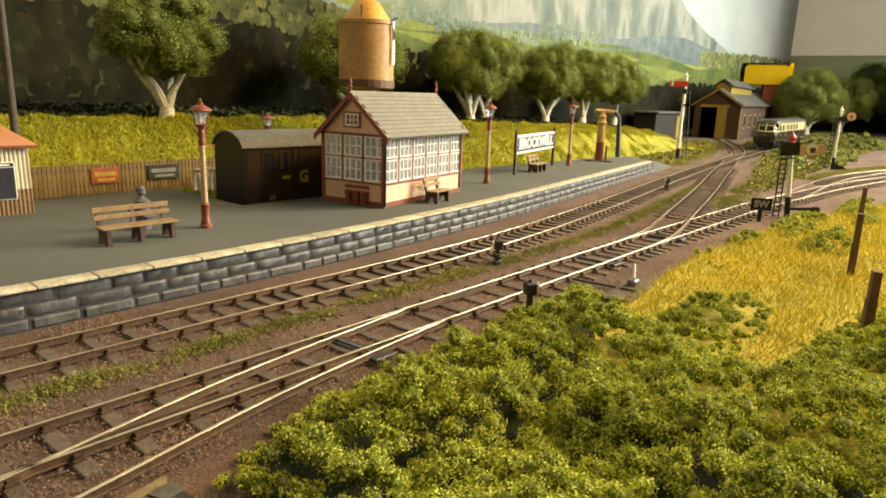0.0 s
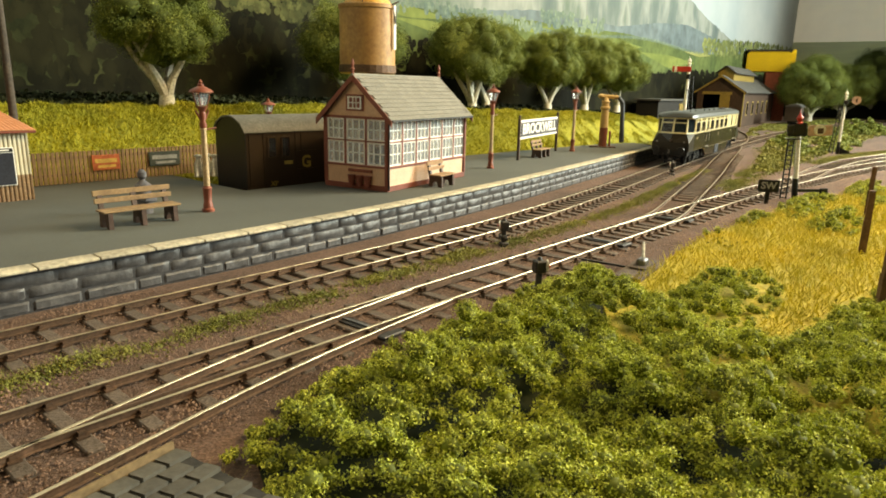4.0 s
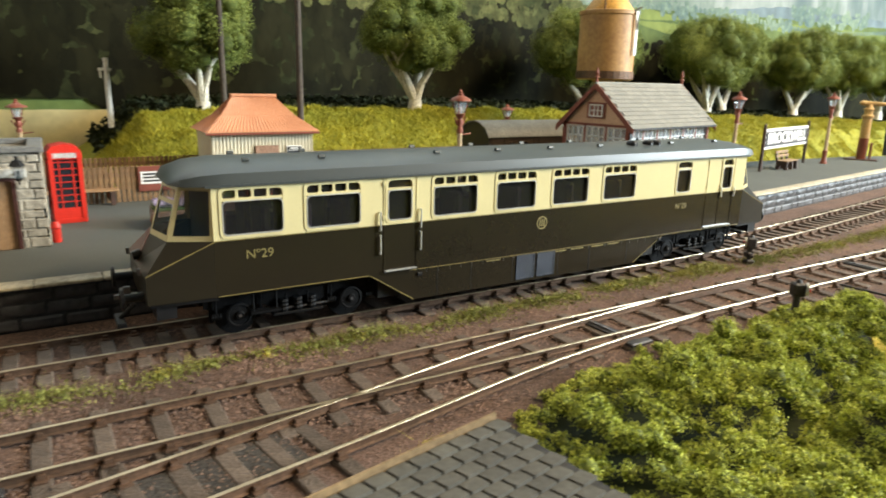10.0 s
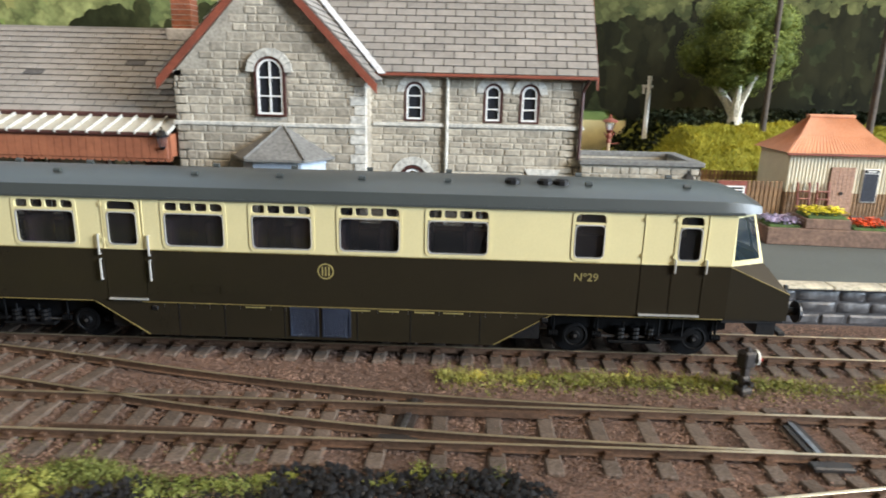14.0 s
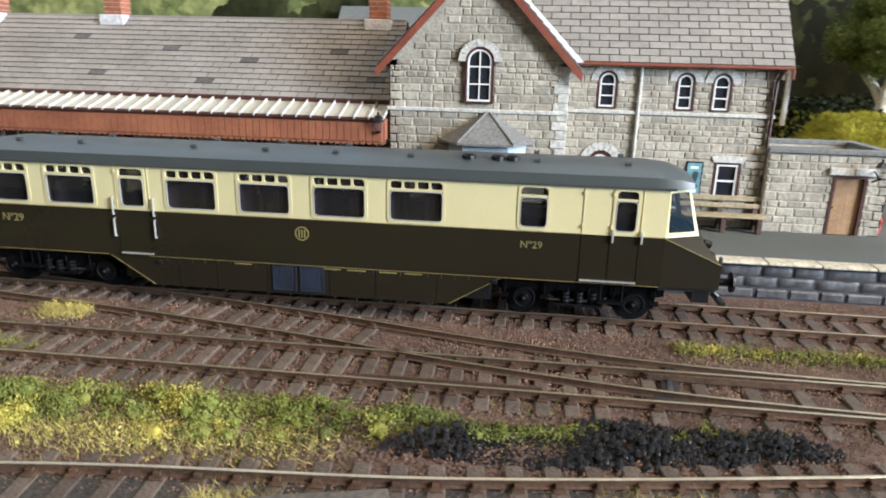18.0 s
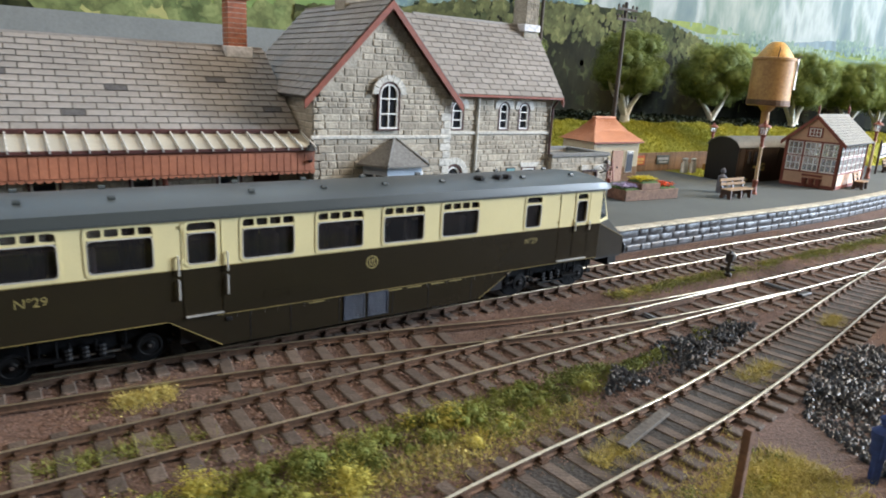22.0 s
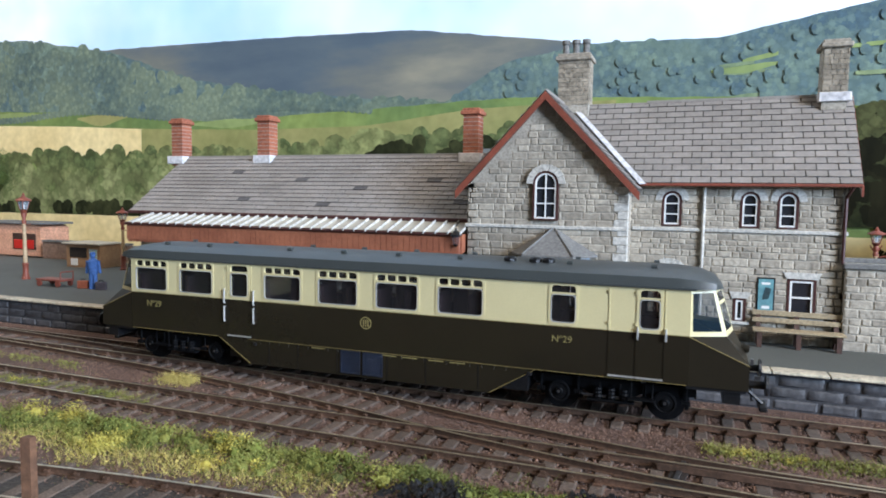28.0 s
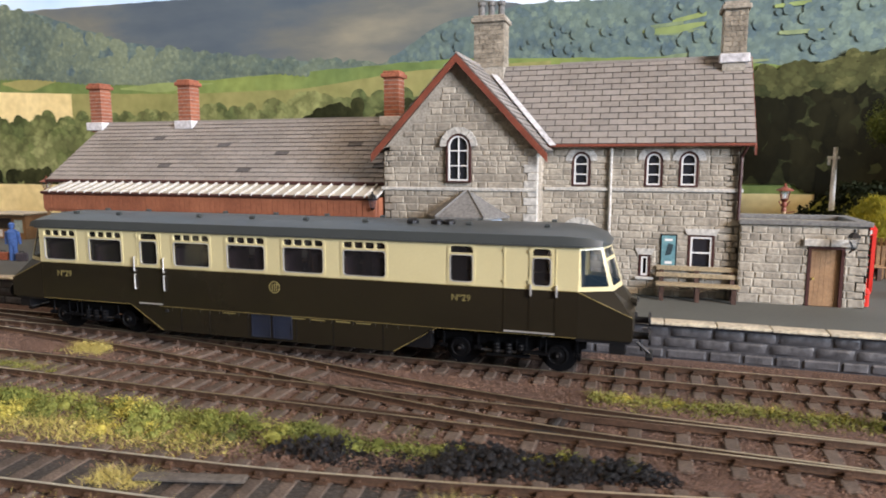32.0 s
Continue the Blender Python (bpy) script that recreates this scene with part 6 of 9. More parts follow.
# slatted fence with enamel signs
fence = thing("platform_fence", (0, 40.4, PLAT), 0, "brown slatted fence along the platform's back", "fence")
wood_fence = mat("brown_fence_wood", (0.26, 0.15, 0.07), (0.18, 0.10, 0.05), 0.7, scale=1, fine=8, bump=0.2, rnd=0.2)
SLAT = Shape().box(-0.09, -0.03, 0, 0.09, 0.03, 1.72, 0.015).mesh("slat", wood_fence)
for k in range(150):
    part("slat", SLAT, wood_fence, fence, at=(-8.0 + k * 0.23, 0, 0.02 + 0.02 * rng.random()))
for z in (0.45, 1.35):
    part("rail", Shape().box(-8.1, 0.03, z, 26.6, 0.12, z + 0.13), wood_fence, fence)
for x, c, c2, w, lab in ((15.6, (0.45, 0.11, 0.05), (0.55, 0.35, 0.1), 1.5, "red and orange enamel advertisement on the fence"), (19.0, (0.05, 0.06, 0.05), (0.3, 0.3, 0.28), 1.9, "dark enamel advertisement with pale lettering on the fence")):
    sg = thing("enamel_sign", (x, 40.32, PLAT), 0, lab, "sign", "enamel signs")
    part("plate", Shape().box(-w / 2, -0.05, 0.65, w / 2, 0.0, 1.5, 0.01), mat("enamel_%d" % int(x), c, None, 0.35), sg)
    part("text_bar", Shape().box(-w * 0.4, -0.06, 1.05, w * 0.4, -0.04, 1.28), mat("enamel_text_%d" % int(x), c2, None, 0.35), sg)
    part("text_bar", Shape().box(-w * 0.3, -0.06, 0.78, w * 0.35, -0.04, 0.93), MATS["enamel_text_%d" % int(x)], sg)
no = thing("notice_sign", (2.6, 36.6, PLAT), 0, "white and red notice board on the fence", "sign")
part("plate", Shape().box(-0.75, -0.05, 0.5, 0.75, 0.0, 1.7, 0.01), brown_trim, no)
part("white_panel", Shape().box(-0.65, -0.06, 0.85, 0.65, -0.04, 1.45), white, no)
for z in (0.95, 1.12, 1.28):
    part("text_bar", Shape().box(-0.55, -0.07, z, 0.55, -0.05, z + 0.09), black, no)
f2 = thing("garden_fence", (0, 36.7, PLAT), 0, "brown paling fence beside the hut", "fence")
for k in range(34):
    part("slat", SLAT, wood_fence, f2, at=(-2.6 + k * 0.235, 0, 0))
part("rail", Shape().box(-2.7, 0.03, 1.2, 5.4, 0.12, 1.33), wood_fence, f2)

# milk churns
tin = mat("tinned_steel", (0.55, 0.55, 0.5), (0.42, 0.42, 0.38), 0.4, 0.7)
for k, (x, y) in enumerate(((20.4, 38.9), (21.3, 38.6), (21.9, 38.9), (21.2, 39.3))):
    ch = thing("milk_churn", (x, y, PLAT), 0, "grey tinned milk churn standing by the fence", "milk churn", "milk churns")
    part("body", Shape().lathe([(0.3, 0), (0.3, 0.08), (0.27, 0.12), (0.27, 0.75), (0.17, 1.0), (0.16, 1.12), (0.24, 1.18)], 0, 0, 12), tin, ch, smooth=True)
    part("lid", Shape().lathe([(0.24, 1.18), (0.24, 1.28), (0.1, 1.32)], 0, 0, 12), tin, ch)
for k, x in enumerate((18.4, 19.1)):
    bx = thing("wooden_crate", (25.4 + k * 1.3, 39.6, PLAT), 8 * k, "small orange wooden crate by the fence", "crate", "crates")
    part("crate", Shape().box(-0.5, -0.35, 0, 0.5, 0.35, 0.55, 0.02), mat("orange_crate", (0.5, 0.26, 0.06), None, 0.7), bx)

# plain figures
blue_cloth = mat("blue_cloth", (0.05, 0.13, 0.34), (0.035, 0.09, 0.24), 0.8)
for nm, at, rz, m, lab, sit in (("seated_figure", (12.9, 30.0, PLAT), 0, mat("grey_cloth", (0.14, 0.14, 0.16), None, 0.8), "small grey seated model figure on the platform", True), ("standing_figure", (-47.4, 28.4, PLAT), 20, blue_cloth, "small blue standing model figure with cases", False), ("workman_figure", (-17.1, 5.8, GROUND), 40, mat("navy_cloth", (0.02, 0.045, 0.16), None, 0.7), "small navy-blue model figure with a cap", False)):
    s = Shape()
    if sit:
        s.lathe([(0.34, 0.0), (0.36, 0.6), (0.30, 1.0), (0.34, 1.25), (0.12, 1.42), (0.10, 1.48), (0.19, 1.58), (0.19, 1.78), (0.08, 1.9)], 0, 0, 12)
        s.box(-0.3, -0.7, 0.55, 0.3, 0, 0.8, 0.08)
    else:
        s.tube((-0.13, 0, 0), (-0.1, 0, 1.05), 0.12, 0.15, n=8).tube((0.13, 0, 0), (0.1, 0, 1.05), 0.12, 0.15, n=8)
        s.lathe([(0.26, 0.95), (0.3, 1.35), (0.36, 1.75), (0.14, 1.92), (0.1, 1.96), (0.16, 2.02), (0.17, 2.2), (0.2, 2.22), (0.08, 2.33)], 0, 0, 12)
        s.tube((-0.34, 0, 1.75), (-0.42, 0.05, 1.0), 0.1, 0.08, n=7).tube((0.34, 0, 1.75), (0.42, 0.05, 1.0), 0.1, 0.08, n=7)
    if nm == "workman_figure":
        s.moved(Matrix.Scale(0.76, 4))
    single(nm, s, m, at, rz, lab, "figure", smooth=True)
for x, c in ((-48.2, (0.3, 0.08, 0.04)), (-46.7, (0.06, 0.05, 0.06))):
    sc = thing("suitcase", (x, 28.35, PLAT), 20, "small leather suitcase on the platform", "suitcase", "suitcases")
    part("case", Shape().box(-0.35, -0.1, 0, 0.35, 0.1, 0.5, 0.04), mat("case_%d" % int(-x), c, None, 0.6), sc)
    part("handle", Shape().tube((-0.12, 0, 0.5), (-0.12, 0, 0.58), 0.03, n=5).tube((-0.12, 0, 0.58), (0.12, 0, 0.58), 0.03, n=5).tube((0.12, 0, 0.58), (0.12, 0, 0.5), 0.03, n=5), black, sc)
bw = thing("platform_barrow", (-50.8, 28.5, PLAT), 0, "dark red four-wheeled luggage barrow", "barrow")
part("deck", Shape().box(-1.1, -0.5, 0.35, 1.1, 0.5, 0.48, 0.03), brown_trim, bw)
for x in (-0.8, 0.8):
    for y in (-0.45, 0.45):
        part("wheel", Shape().tube((x, y - 0.05, 0.2), (x, y + 0.05, 0.2), 0.2, n=12), brown_trim, bw)
part("end_rail", Shape().tube((1.05, -0.45, 0.48), (1.05, -0.45, 0.95), 0.04, n=6).tube((1.05, 0.45, 0.48), (1.05, 0.45, 0.95), 0.04, n=6).tube((1.05, -0.45, 0.95), (1.05, 0.45, 0.95), 0.04, n=6), brown_trim, bw)

# ---------------------------------------------------------------- vegetation helpers
RNG = np.random.default_rng(7)


def fast_mesh(name, verts, faces, material):
    """A mesh from arrays: verts (n, 3) in centimetres, faces (m, 3 or 4)."""
    me = bpy.data.meshes.new(name)
    k = faces.shape[1]
    me.vertices.add(len(verts))
    me.vertices.foreach_set("co", (np.asarray(verts, dtype=np.float32) * K).ravel())
    me.loops.add(faces.size)
    me.loops.foreach_set("vertex_index", faces.astype(np.int32).ravel())
    me.polygons.add(len(faces))
    me.polygons.foreach_set("loop_start", np.arange(len(faces), dtype=np.int32) * k)
    me.update(calc_edges=True)
    me.materials.append(material)
    return me


def flakes(points, size, upright=0.0, facing=None, loose=0.22):
    """Small crumpled leaves at the points, turned at random or roughly facing a way; two triangles each."""
    n = len(points)
    if facing is None:
        c = RNG.normal(size=(n, 3))
        c[:, 2] += upright
    else:
        c = facing + RNG.normal(size=(n, 3)) * loose
    c /= np.linalg.norm(c, axis=1)[:, None]
    a = np.cross(c, RNG.normal(size=(n, 3)))
    a /= np.linalg.norm(a, axis=1)[:, None]
    b = np.cross(c, a)
    s = (size * RNG.uniform(0.55, 1.35, n))[:, None]
    bend = c * s * 0.22
    v = np.stack([points - a * s * 0.5 - b * s * 0.2, points - b * s * 0.5 + bend, points + a * s * 0.5 + b * s * 0.2, points + b * s * 0.6 + bend], 1).reshape(-1, 3)
    i = np.arange(n) * 4
    f = np.concatenate([np.stack([i, i + 1, i + 2], 1), np.stack([i, i + 2, i + 3], 1)])
    return v, f


def knobs(centres, radii, per, size, squash=0.85, down=-0.25, low=0.74, high=1.16, loose=0.5):
    """Leaves over the upper side of round knobs."""
    pts, face = [], []
    for c, r in zip(centres, radii):
        n = int(per * r * r)
        d = RNG.normal(size=(n, 3))
        d /= np.linalg.norm(d, axis=1)[:, None]
        d = d[d[:, 2] > down]
        d2 = d * np.array((1, 1, squash))
        pts.append(np.array(c) + d2 * (r * RNG.uniform(low, high, len(d)))[:, None])
        face.append(d)
    return flakes(np.concatenate(pts), size, facing=np.concatenate(face), loose=loose)


def cores(centres, radii, low):
    """Solid, slightly uneven hearts of the knobs, reaching down to a level."""
    t = (1 + math.sqrt(5)) / 2
    p = np.array([(-1, t, 0), (1, t, 0), (-1, -t, 0), (1, -t, 0), (0, -1, t), (0, 1, t), (0, -1, -t), (0, 1, -t), (t, 0, -1), (t, 0, 1), (-t, 0, -1), (-t, 0, 1)]) / math.sqrt(1 + t * t)
    tri = np.array([(0, 11, 5), (0, 5, 1), (0, 1, 7), (0, 7, 10), (0, 10, 11), (1, 5, 9), (5, 11, 4), (11, 10, 2), (10, 7, 6), (7, 1, 8), (3, 9, 4), (3, 4, 2), (3, 2, 6), (3, 6, 8), (3, 8, 9), (4, 9, 5), (2, 4, 11), (6, 2, 10), (8, 6, 7), (9, 8, 1)])
    c, r = np.array(centres), np.array(radii)
    v = c[:, None] + p[None] * r[:, None, None] * RNG.uniform(0.8, 1.05, (len(c), 12, 1))
    v[..., 2] = np.where(p[None, :, 2] < -0.2, np.minimum(v[..., 2], low), v[..., 2])
    f = tri[None] + (np.arange(len(c)) * 12)[:, None, None]
    return v.reshape(-1, 3), f.reshape(-1, 3)


def blades(points, height, width, lean=0.35):
    """Grass blades: one tapered, leaning triangle each."""
    n = len(points)
    h = (height * RNG.uniform(0.5, 1.25, n))[:, None]
    ang = RNG.uniform(0, 2 * np.pi, n)
    side = np.stack([np.cos(ang), np.sin(ang), np.zeros(n)], 1) * width * 0.5
    tip = np.concatenate([RNG.normal(scale=lean, size=(n, 2)), np.ones((n, 1))], 1) * h
    v = np.stack([points - side, points + side, points + tip], 1).reshape(-1, 3)
    return v, np.arange(n * 3).reshape(-1, 3)


def crumbs(points, size):
    """Small stones: squashed tetrahedra."""
    n = len(points)
    base = np.array([(0.9, 0, -0.3), (-0.5, 0.8, -0.3), (-0.5, -0.8, -0.3), (0, 0, 0.7)])
    ang = RNG.uniform(0, 2 * np.pi, n)
    c, s = np.cos(ang)[:, None], np.sin(ang)[:, None]
    sc = (size * RNG.uniform(0.5, 1.3, n))[:, None]
    j = RNG.uniform(0.7, 1.3, (n, 4, 3))
    p = base[None] * j
    v = np.stack([(p[..., 0] * c - p[..., 1] * s) * sc, (p[..., 0] * s + p[..., 1] * c) * sc, p[..., 2] * sc], -1) + points[:, None]
    i = (np.arange(n) * 4)[:, None]
    f = np.concatenate([i + np.array(q)[None] for q in ((0, 1, 3), (1, 2, 3), (2, 0, 3))])
    return v.reshape(-1, 3), f


def scatter(poly, density):
    """Points spread evenly over an outline, about density to the square centimetre."""
    q = np.array(poly, float)
    lo, hi = q.min(0), q.max(0)
    n = int((hi[0] - lo[0]) * (hi[1] - lo[1]) * density)
    p = RNG.uniform(lo, hi, (n, 2))
    inside = np.zeros(n, bool)
    for (x0, y0), (x1, y1) in zip(q, np.roll(q, -1, 0)):
        hit = (y0 > p[:, 1]) != (y1 > p[:, 1])
        with np.errstate(divide="ignore", invalid="ignore"):
            xx = (x1 - x0) * (p[:, 1] - y0) / (y1 - y0) + x0
        inside ^= hit & (p[:, 0] < xx)
    return p[inside]


def wave(p, s, seed=0.0):
    """Smooth noise in -1..1 at points (n, 2)."""
    return np.array([noise.noise((x * s + seed, y * s - seed, seed)) for x, y in p])


def stuff(name, v, f, material, label, category):
    return tagged(new(name, fast_mesh(name, v, f, material)), label, category, kind="stuff")


def leaf(name, c1, c2, island=0.35, rough=0.75):
    return mat(name, c1, c2, rough, scale=0.35, fine=5, bump=0, island=island * 0.5, amount=0.2, spec=0.2)


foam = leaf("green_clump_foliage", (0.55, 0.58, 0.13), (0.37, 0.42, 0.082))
# near-black colour painted in for shade under the scrub and the trees
foam_shadow = leaf("foliage_shadow", (0.018, 0.024, 0.007), (0.010, 0.015, 0.004))
# darker green put into the clump cores, standing for shade among the leaves
foam_shade = leaf("clump_foliage_shade", (0.15, 0.175, 0.036), (0.09, 0.11, 0.024))
straw = leaf("yellow_static_grass", (0.55, 0.445, 0.15), (0.40, 0.335, 0.105), 0.3)
straw_bed = mat("straw_ground", (0.46, 0.36, 0.06), (0.32, 0.27, 0.045), 0.9, scale=0.5, fine=6, bump=0.8, amount=0.4)
weed = leaf("lineside_weeds", (0.27, 0.26, 0.075), (0.16, 0.175, 0.045))
weed_dark = leaf("dark_green_weeds", (0.19, 0.21, 0.06), (0.11, 0.13, 0.035))
clump_green = leaf("olive_weed_clumps", (0.25, 0.25, 0.07), (0.15, 0.165, 0.04))
bank_green = leaf("olive_bank_grass", (0.40, 0.355, 0.045), (0.27, 0.265, 0.035))
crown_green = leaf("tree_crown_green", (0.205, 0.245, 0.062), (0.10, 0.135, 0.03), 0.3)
# shade inside the tree crowns, put into the colour of their cores
crown_shade = leaf("tree_foliage_shade", (0.10, 0.13, 0.034), (0.06, 0.082, 0.02))
crown_dark = leaf("dark_tree_crown", (0.085, 0.115, 0.034), (0.052, 0.076, 0.022), 0.3)
bark = mat("pale_bark", (0.66, 0.63, 0.54), (0.46, 0.44, 0.36), 0.85, scale=2, fine=8, bump=0.4)
coal = mat("black_coal", (0.016, 0.016, 0.018), (0.009, 0.009, 0.01), 0.42, scale=2, fine=8, bump=0.5, spec=0.35)
ash = mat("dark_ash", (0.05, 0.042, 0.036), (0.032, 0.028, 0.025), 0.95, scale=0.6, fine=9, bump=1.0, amount=0.5)


def cover(name, poly, height, lump, per, size, material, label, category="bush", base=GROUND, seed=1.0):
    """Clump foliage: many round knobs of leaves, lower towards the rim, each with small knobs on it."""
    step = lump * 0.76
    lo, hi = np.array(poly).min(0), np.array(poly).max(0)
    gx, gy = np.meshgrid(np.arange(lo[0], hi[0], step), np.arange(lo[1], hi[1], step))
    q = np.column_stack([gx.ravel(), gy.ravel()]) + RNG.uniform(-0.38, 0.38, (gx.size, 2)) * step
    q = q[[in_poly(p, poly) for p in q]]
    edge = np.full(len(q), 99.0)
    for a, b in zip(np.array(poly, float), np.roll(np.array(poly, float), -1, 0)):
        u = np.clip(((q - a) @ (b - a)) / max((b - a) @ (b - a), 1e-6), 0, 1)
        edge = np.minimum(edge, np.linalg.norm(q - a - u[:, None] * (b - a), axis=1))
    rim = np.clip(edge / (height * 1.3), 0.12, 1) ** 0.7
    top = height * rim * RNG.uniform(0.72, 1.0, len(q)) * np.clip(0.72 + 0.6 * wave(q, 0.42, seed) + 0.5 * wave(q, 0.9, seed + 3), 0.2, 1.35)
    r = lump * RNG.uniform(0.34, 0.56, len(q)) * (0.45 + 0.55 * rim)
    centres = [(x, y, base + max(t - k * 0.8, 0.0)) for (x, y), t, k in zip(q, top, r)]
    small_c, small_r = [], []
    for (x, y, z), k in zip(centres, r):
        for _ in range(7):
            d = RNG.normal(size=3)
            d /= np.linalg.norm(d)
            d[2] = abs(d[2])
            small_c.append((x + d[0] * k * 0.8, y + d[1] * k * 0.8, z + d[2] * k * 0.72))
            small_r.append(k * RNG.uniform(0.28, 0.48))
    v, f = knobs(centres + small_c, list(r) + small_r, per, size, 0.9, -0.6, 0.6, 1.34, 0.85)
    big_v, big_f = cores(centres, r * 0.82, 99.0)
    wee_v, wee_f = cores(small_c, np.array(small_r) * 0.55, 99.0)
    stuff(name + "_heart", np.concatenate([big_v, wee_v]), np.concatenate([big_f, wee_f + len(big_v)]), foam_shade, "solid heart of the foliage, dark green for inner shade", category)
    return stuff(name, v, f, material, label, category)


# ---------------------------------------------------------------- foreground scrub and field
SCRUB = [(4.6, 9.5), (5.8, 12.0), (7.3, 12.8), (9.5, 13.6), (12.3, 14.0), (15.5, 13.3), (17.6, 14.2), (20.5, 14.4), (23.2, 13.6), (22.3, 11.4), (20.6, 10.6), (25.6, 9.4), (27.0, 7.7), (24.0, 6.9), (19.6, 6.9), (20.4, 5.9), (26.0, 5.4), (34, 3.2), (34, -1.5), (9, -1.5), (4.6, 4.5)]
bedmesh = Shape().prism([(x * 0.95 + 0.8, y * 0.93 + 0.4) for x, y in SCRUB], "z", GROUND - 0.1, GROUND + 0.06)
single("scrub_ground", bedmesh, foam_shadow, label="bed below the green scrub, near black for shaded gaps", category="ground", kind="structure")
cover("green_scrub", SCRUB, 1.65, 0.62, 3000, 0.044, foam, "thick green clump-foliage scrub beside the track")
FIELD = [(15, 8.4), (19.5, 11.3), (23.5, 12.0), (33.2, 12.9), (45, 12.1), (54, 10.9), (66, 8.4), (80, 4.5), (98, -3), (98, -13.5), (15, -13.5)]
s = Shape()
s.prism(FIELD, "z", GROUND - 0.05, GROUND + 0.10)
single("field_ground", s, straw_bed, label="straw-coloured ground of the meadow", category="ground", kind="structure")
meadow = leaf("yellow_meadow_grass", (0.66, 0.52, 0.10), (0.46, 0.40, 0.075), 0.3)
q = scatter(FIELD, 78)
q = q[[not in_poly(p, SCRUB) for p in q]]
q = q[(q[:, 0] < 60) | (RNG.random(len(q)) < 0.45)]
v, f = blades(np.column_stack([q, GROUND + 0.10 + 0.08 * wave(q, 0.4)]), 0.36, 0.04, 0.6)
stuff("meadow_grass", v, f, meadow, "yellow dry grass of a meadow", "grass")
q = scatter(FIELD, 5)
q = q[[not in_poly(p, SCRUB) for p in q]]
keep = wave(q, 0.33, 4.0) > 0.36
v, f = flakes(np.column_stack([q[keep], np.full(keep.sum(), GROUND + 0.25)]), 0.12, 0.6)
stuff("meadow_weeds", v, f, weed, "low green weeds in the yellow meadow", "weeds")
for k, (x, y, a, b, h) in enumerate([(41.0, 8.6, 3.4, 1.5, 1.0), (44.5, 10.9, 3.0, 1.0, 0.7), (50.0, 11.6, 3.0, 0.9, 0.7), (57, 9.8, 4, 1.0, 0.6), (64.5, 8.2, 4, 1.0, 0.6), (39.5, 12.4, 2.2, 0.8, 0.7), (74, 6.4, 4, 1.0, 0.6), (33.2, 12.6, 0.8, 0.5, 0.8), (48, 12.2, 5.5, 0.7, 0.8), (60, 10.6, 6, 0.8, 0.7), (52, 8.6, 3, 0.9, 0.6)]):
    ring = [(x + a * math.cos(i / 12 * 2 * math.pi) * (1 + 0.2 * noise.noise((i, k, 1))), y + b * math.sin(i / 12 * 2 * math.pi) * (1 + 0.2 * noise.noise((i, k, 5)))) for i in range(12)]
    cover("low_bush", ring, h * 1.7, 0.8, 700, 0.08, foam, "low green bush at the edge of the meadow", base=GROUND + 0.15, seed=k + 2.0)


def weeds(name, line, half, density, height, material, label, gap=0.1, seed=0.0, base=GROUND):
    """A broken strip of weeds along a line of points: fine leaning blades with crumbs of foliage among them."""
    pts = curve_through(line, 0.3)
    low, tall = [], []
    for p, w in sides(pts):
        for k in range(int(density * half * 1.5)):
            o = RNG.normal() * half * 0.5
            q = p + w * o
            m = noise.noise((q.x * 0.45 + seed, q.y * 0.9, seed))
            if m > gap - RNG.random() * 0.25:
                h = height * (0.3 + 0.8 * max(m, 0)) * max(0.15, 1 - abs(o) / half)
                spot = (q.x + RNG.normal() * 0.12, q.y + RNG.normal() * 0.08)
                low.append((*spot, base + RNG.random() * h * 0.8))
                if k % 2 or material is straw:
                    tall.append((*spot, base + RNG.random() * h * 0.6))
    v, f = flakes(np.array(low[:: 2 if material is straw else 1]), 0.065, 1.0)
    v2, f2 = blades(np.array(tall), 0.22 if material is not straw else 0.25, 0.017, 0.8)
    return stuff(name, np.concatenate([v, v2]), np.concatenate([f, f2 + len(v)]), material, label, "weeds")


weeds("track_weeds", [(-12, 18.5), (5, 18.6), (20, 18.85), (32, 19.0), (42, 20.2), (52, 22.0), (62, 23.4)], 0.62, 170, 0.75, weed, "green and yellow weeds between the two tracks", -0.15, 3.0)
weeds("track_weeds", [(-75, 18.3), (-50, 18.3), (-34, 18.2), (-30, 17.9)], 0.5, 60, 0.5, weed, "sparse weeds between the tracks", 0.2, 9.0)
weeds("track_weeds", [(-75, 15.7), (-55, 15.65), (-38, 15.65), (-30, 15.6)], 0.55, 150, 0.45, weed, "yellow-green weeds between the rails", -0.1, 5.0)
weeds("track_weeds", [(50, 18.0), (62, 19.6), (74, 21.2), (86, 24.5), (94, 27.4)], 1.3, 110, 0.7, weed, "weeds in the angle of the junction", -0.1, 6.0)
weeds("track_weeds", [(72, 33.0), (84, 34.6), (100, 37.5), (118, 42.5), (134, 47)], 1.6, 120, 0.9, weed, "weeds beside the shed road", -0.2, 7.0)
weeds("track_weeds", [(78, 17.6), (92, 17.2), (108, 13.5), (130, 8)], 1.4, 90, 0.7, weed, "weeds along the loop track", -0.2, 8.0)
weeds("track_weeds", [(-31.8, 18.0), (-30.6, 18.05)], 0.5, 240, 1.5, straw, "tall yellow tuft beside the crossover", -1.0, 2.0)
weeds("track_weeds", [(-22.6, 9.65), (-21.4, 9.75)], 0.5, 200, 0.7, straw, "yellow tuft between the siding rails", -1.0, 2.0)
weeds("track_weeds", [(-14.8, 10.6), (-12.6, 10.9)], 0.5, 150, 0.6, straw, "yellow tuft between the siding rails", -1.0, 3.0)
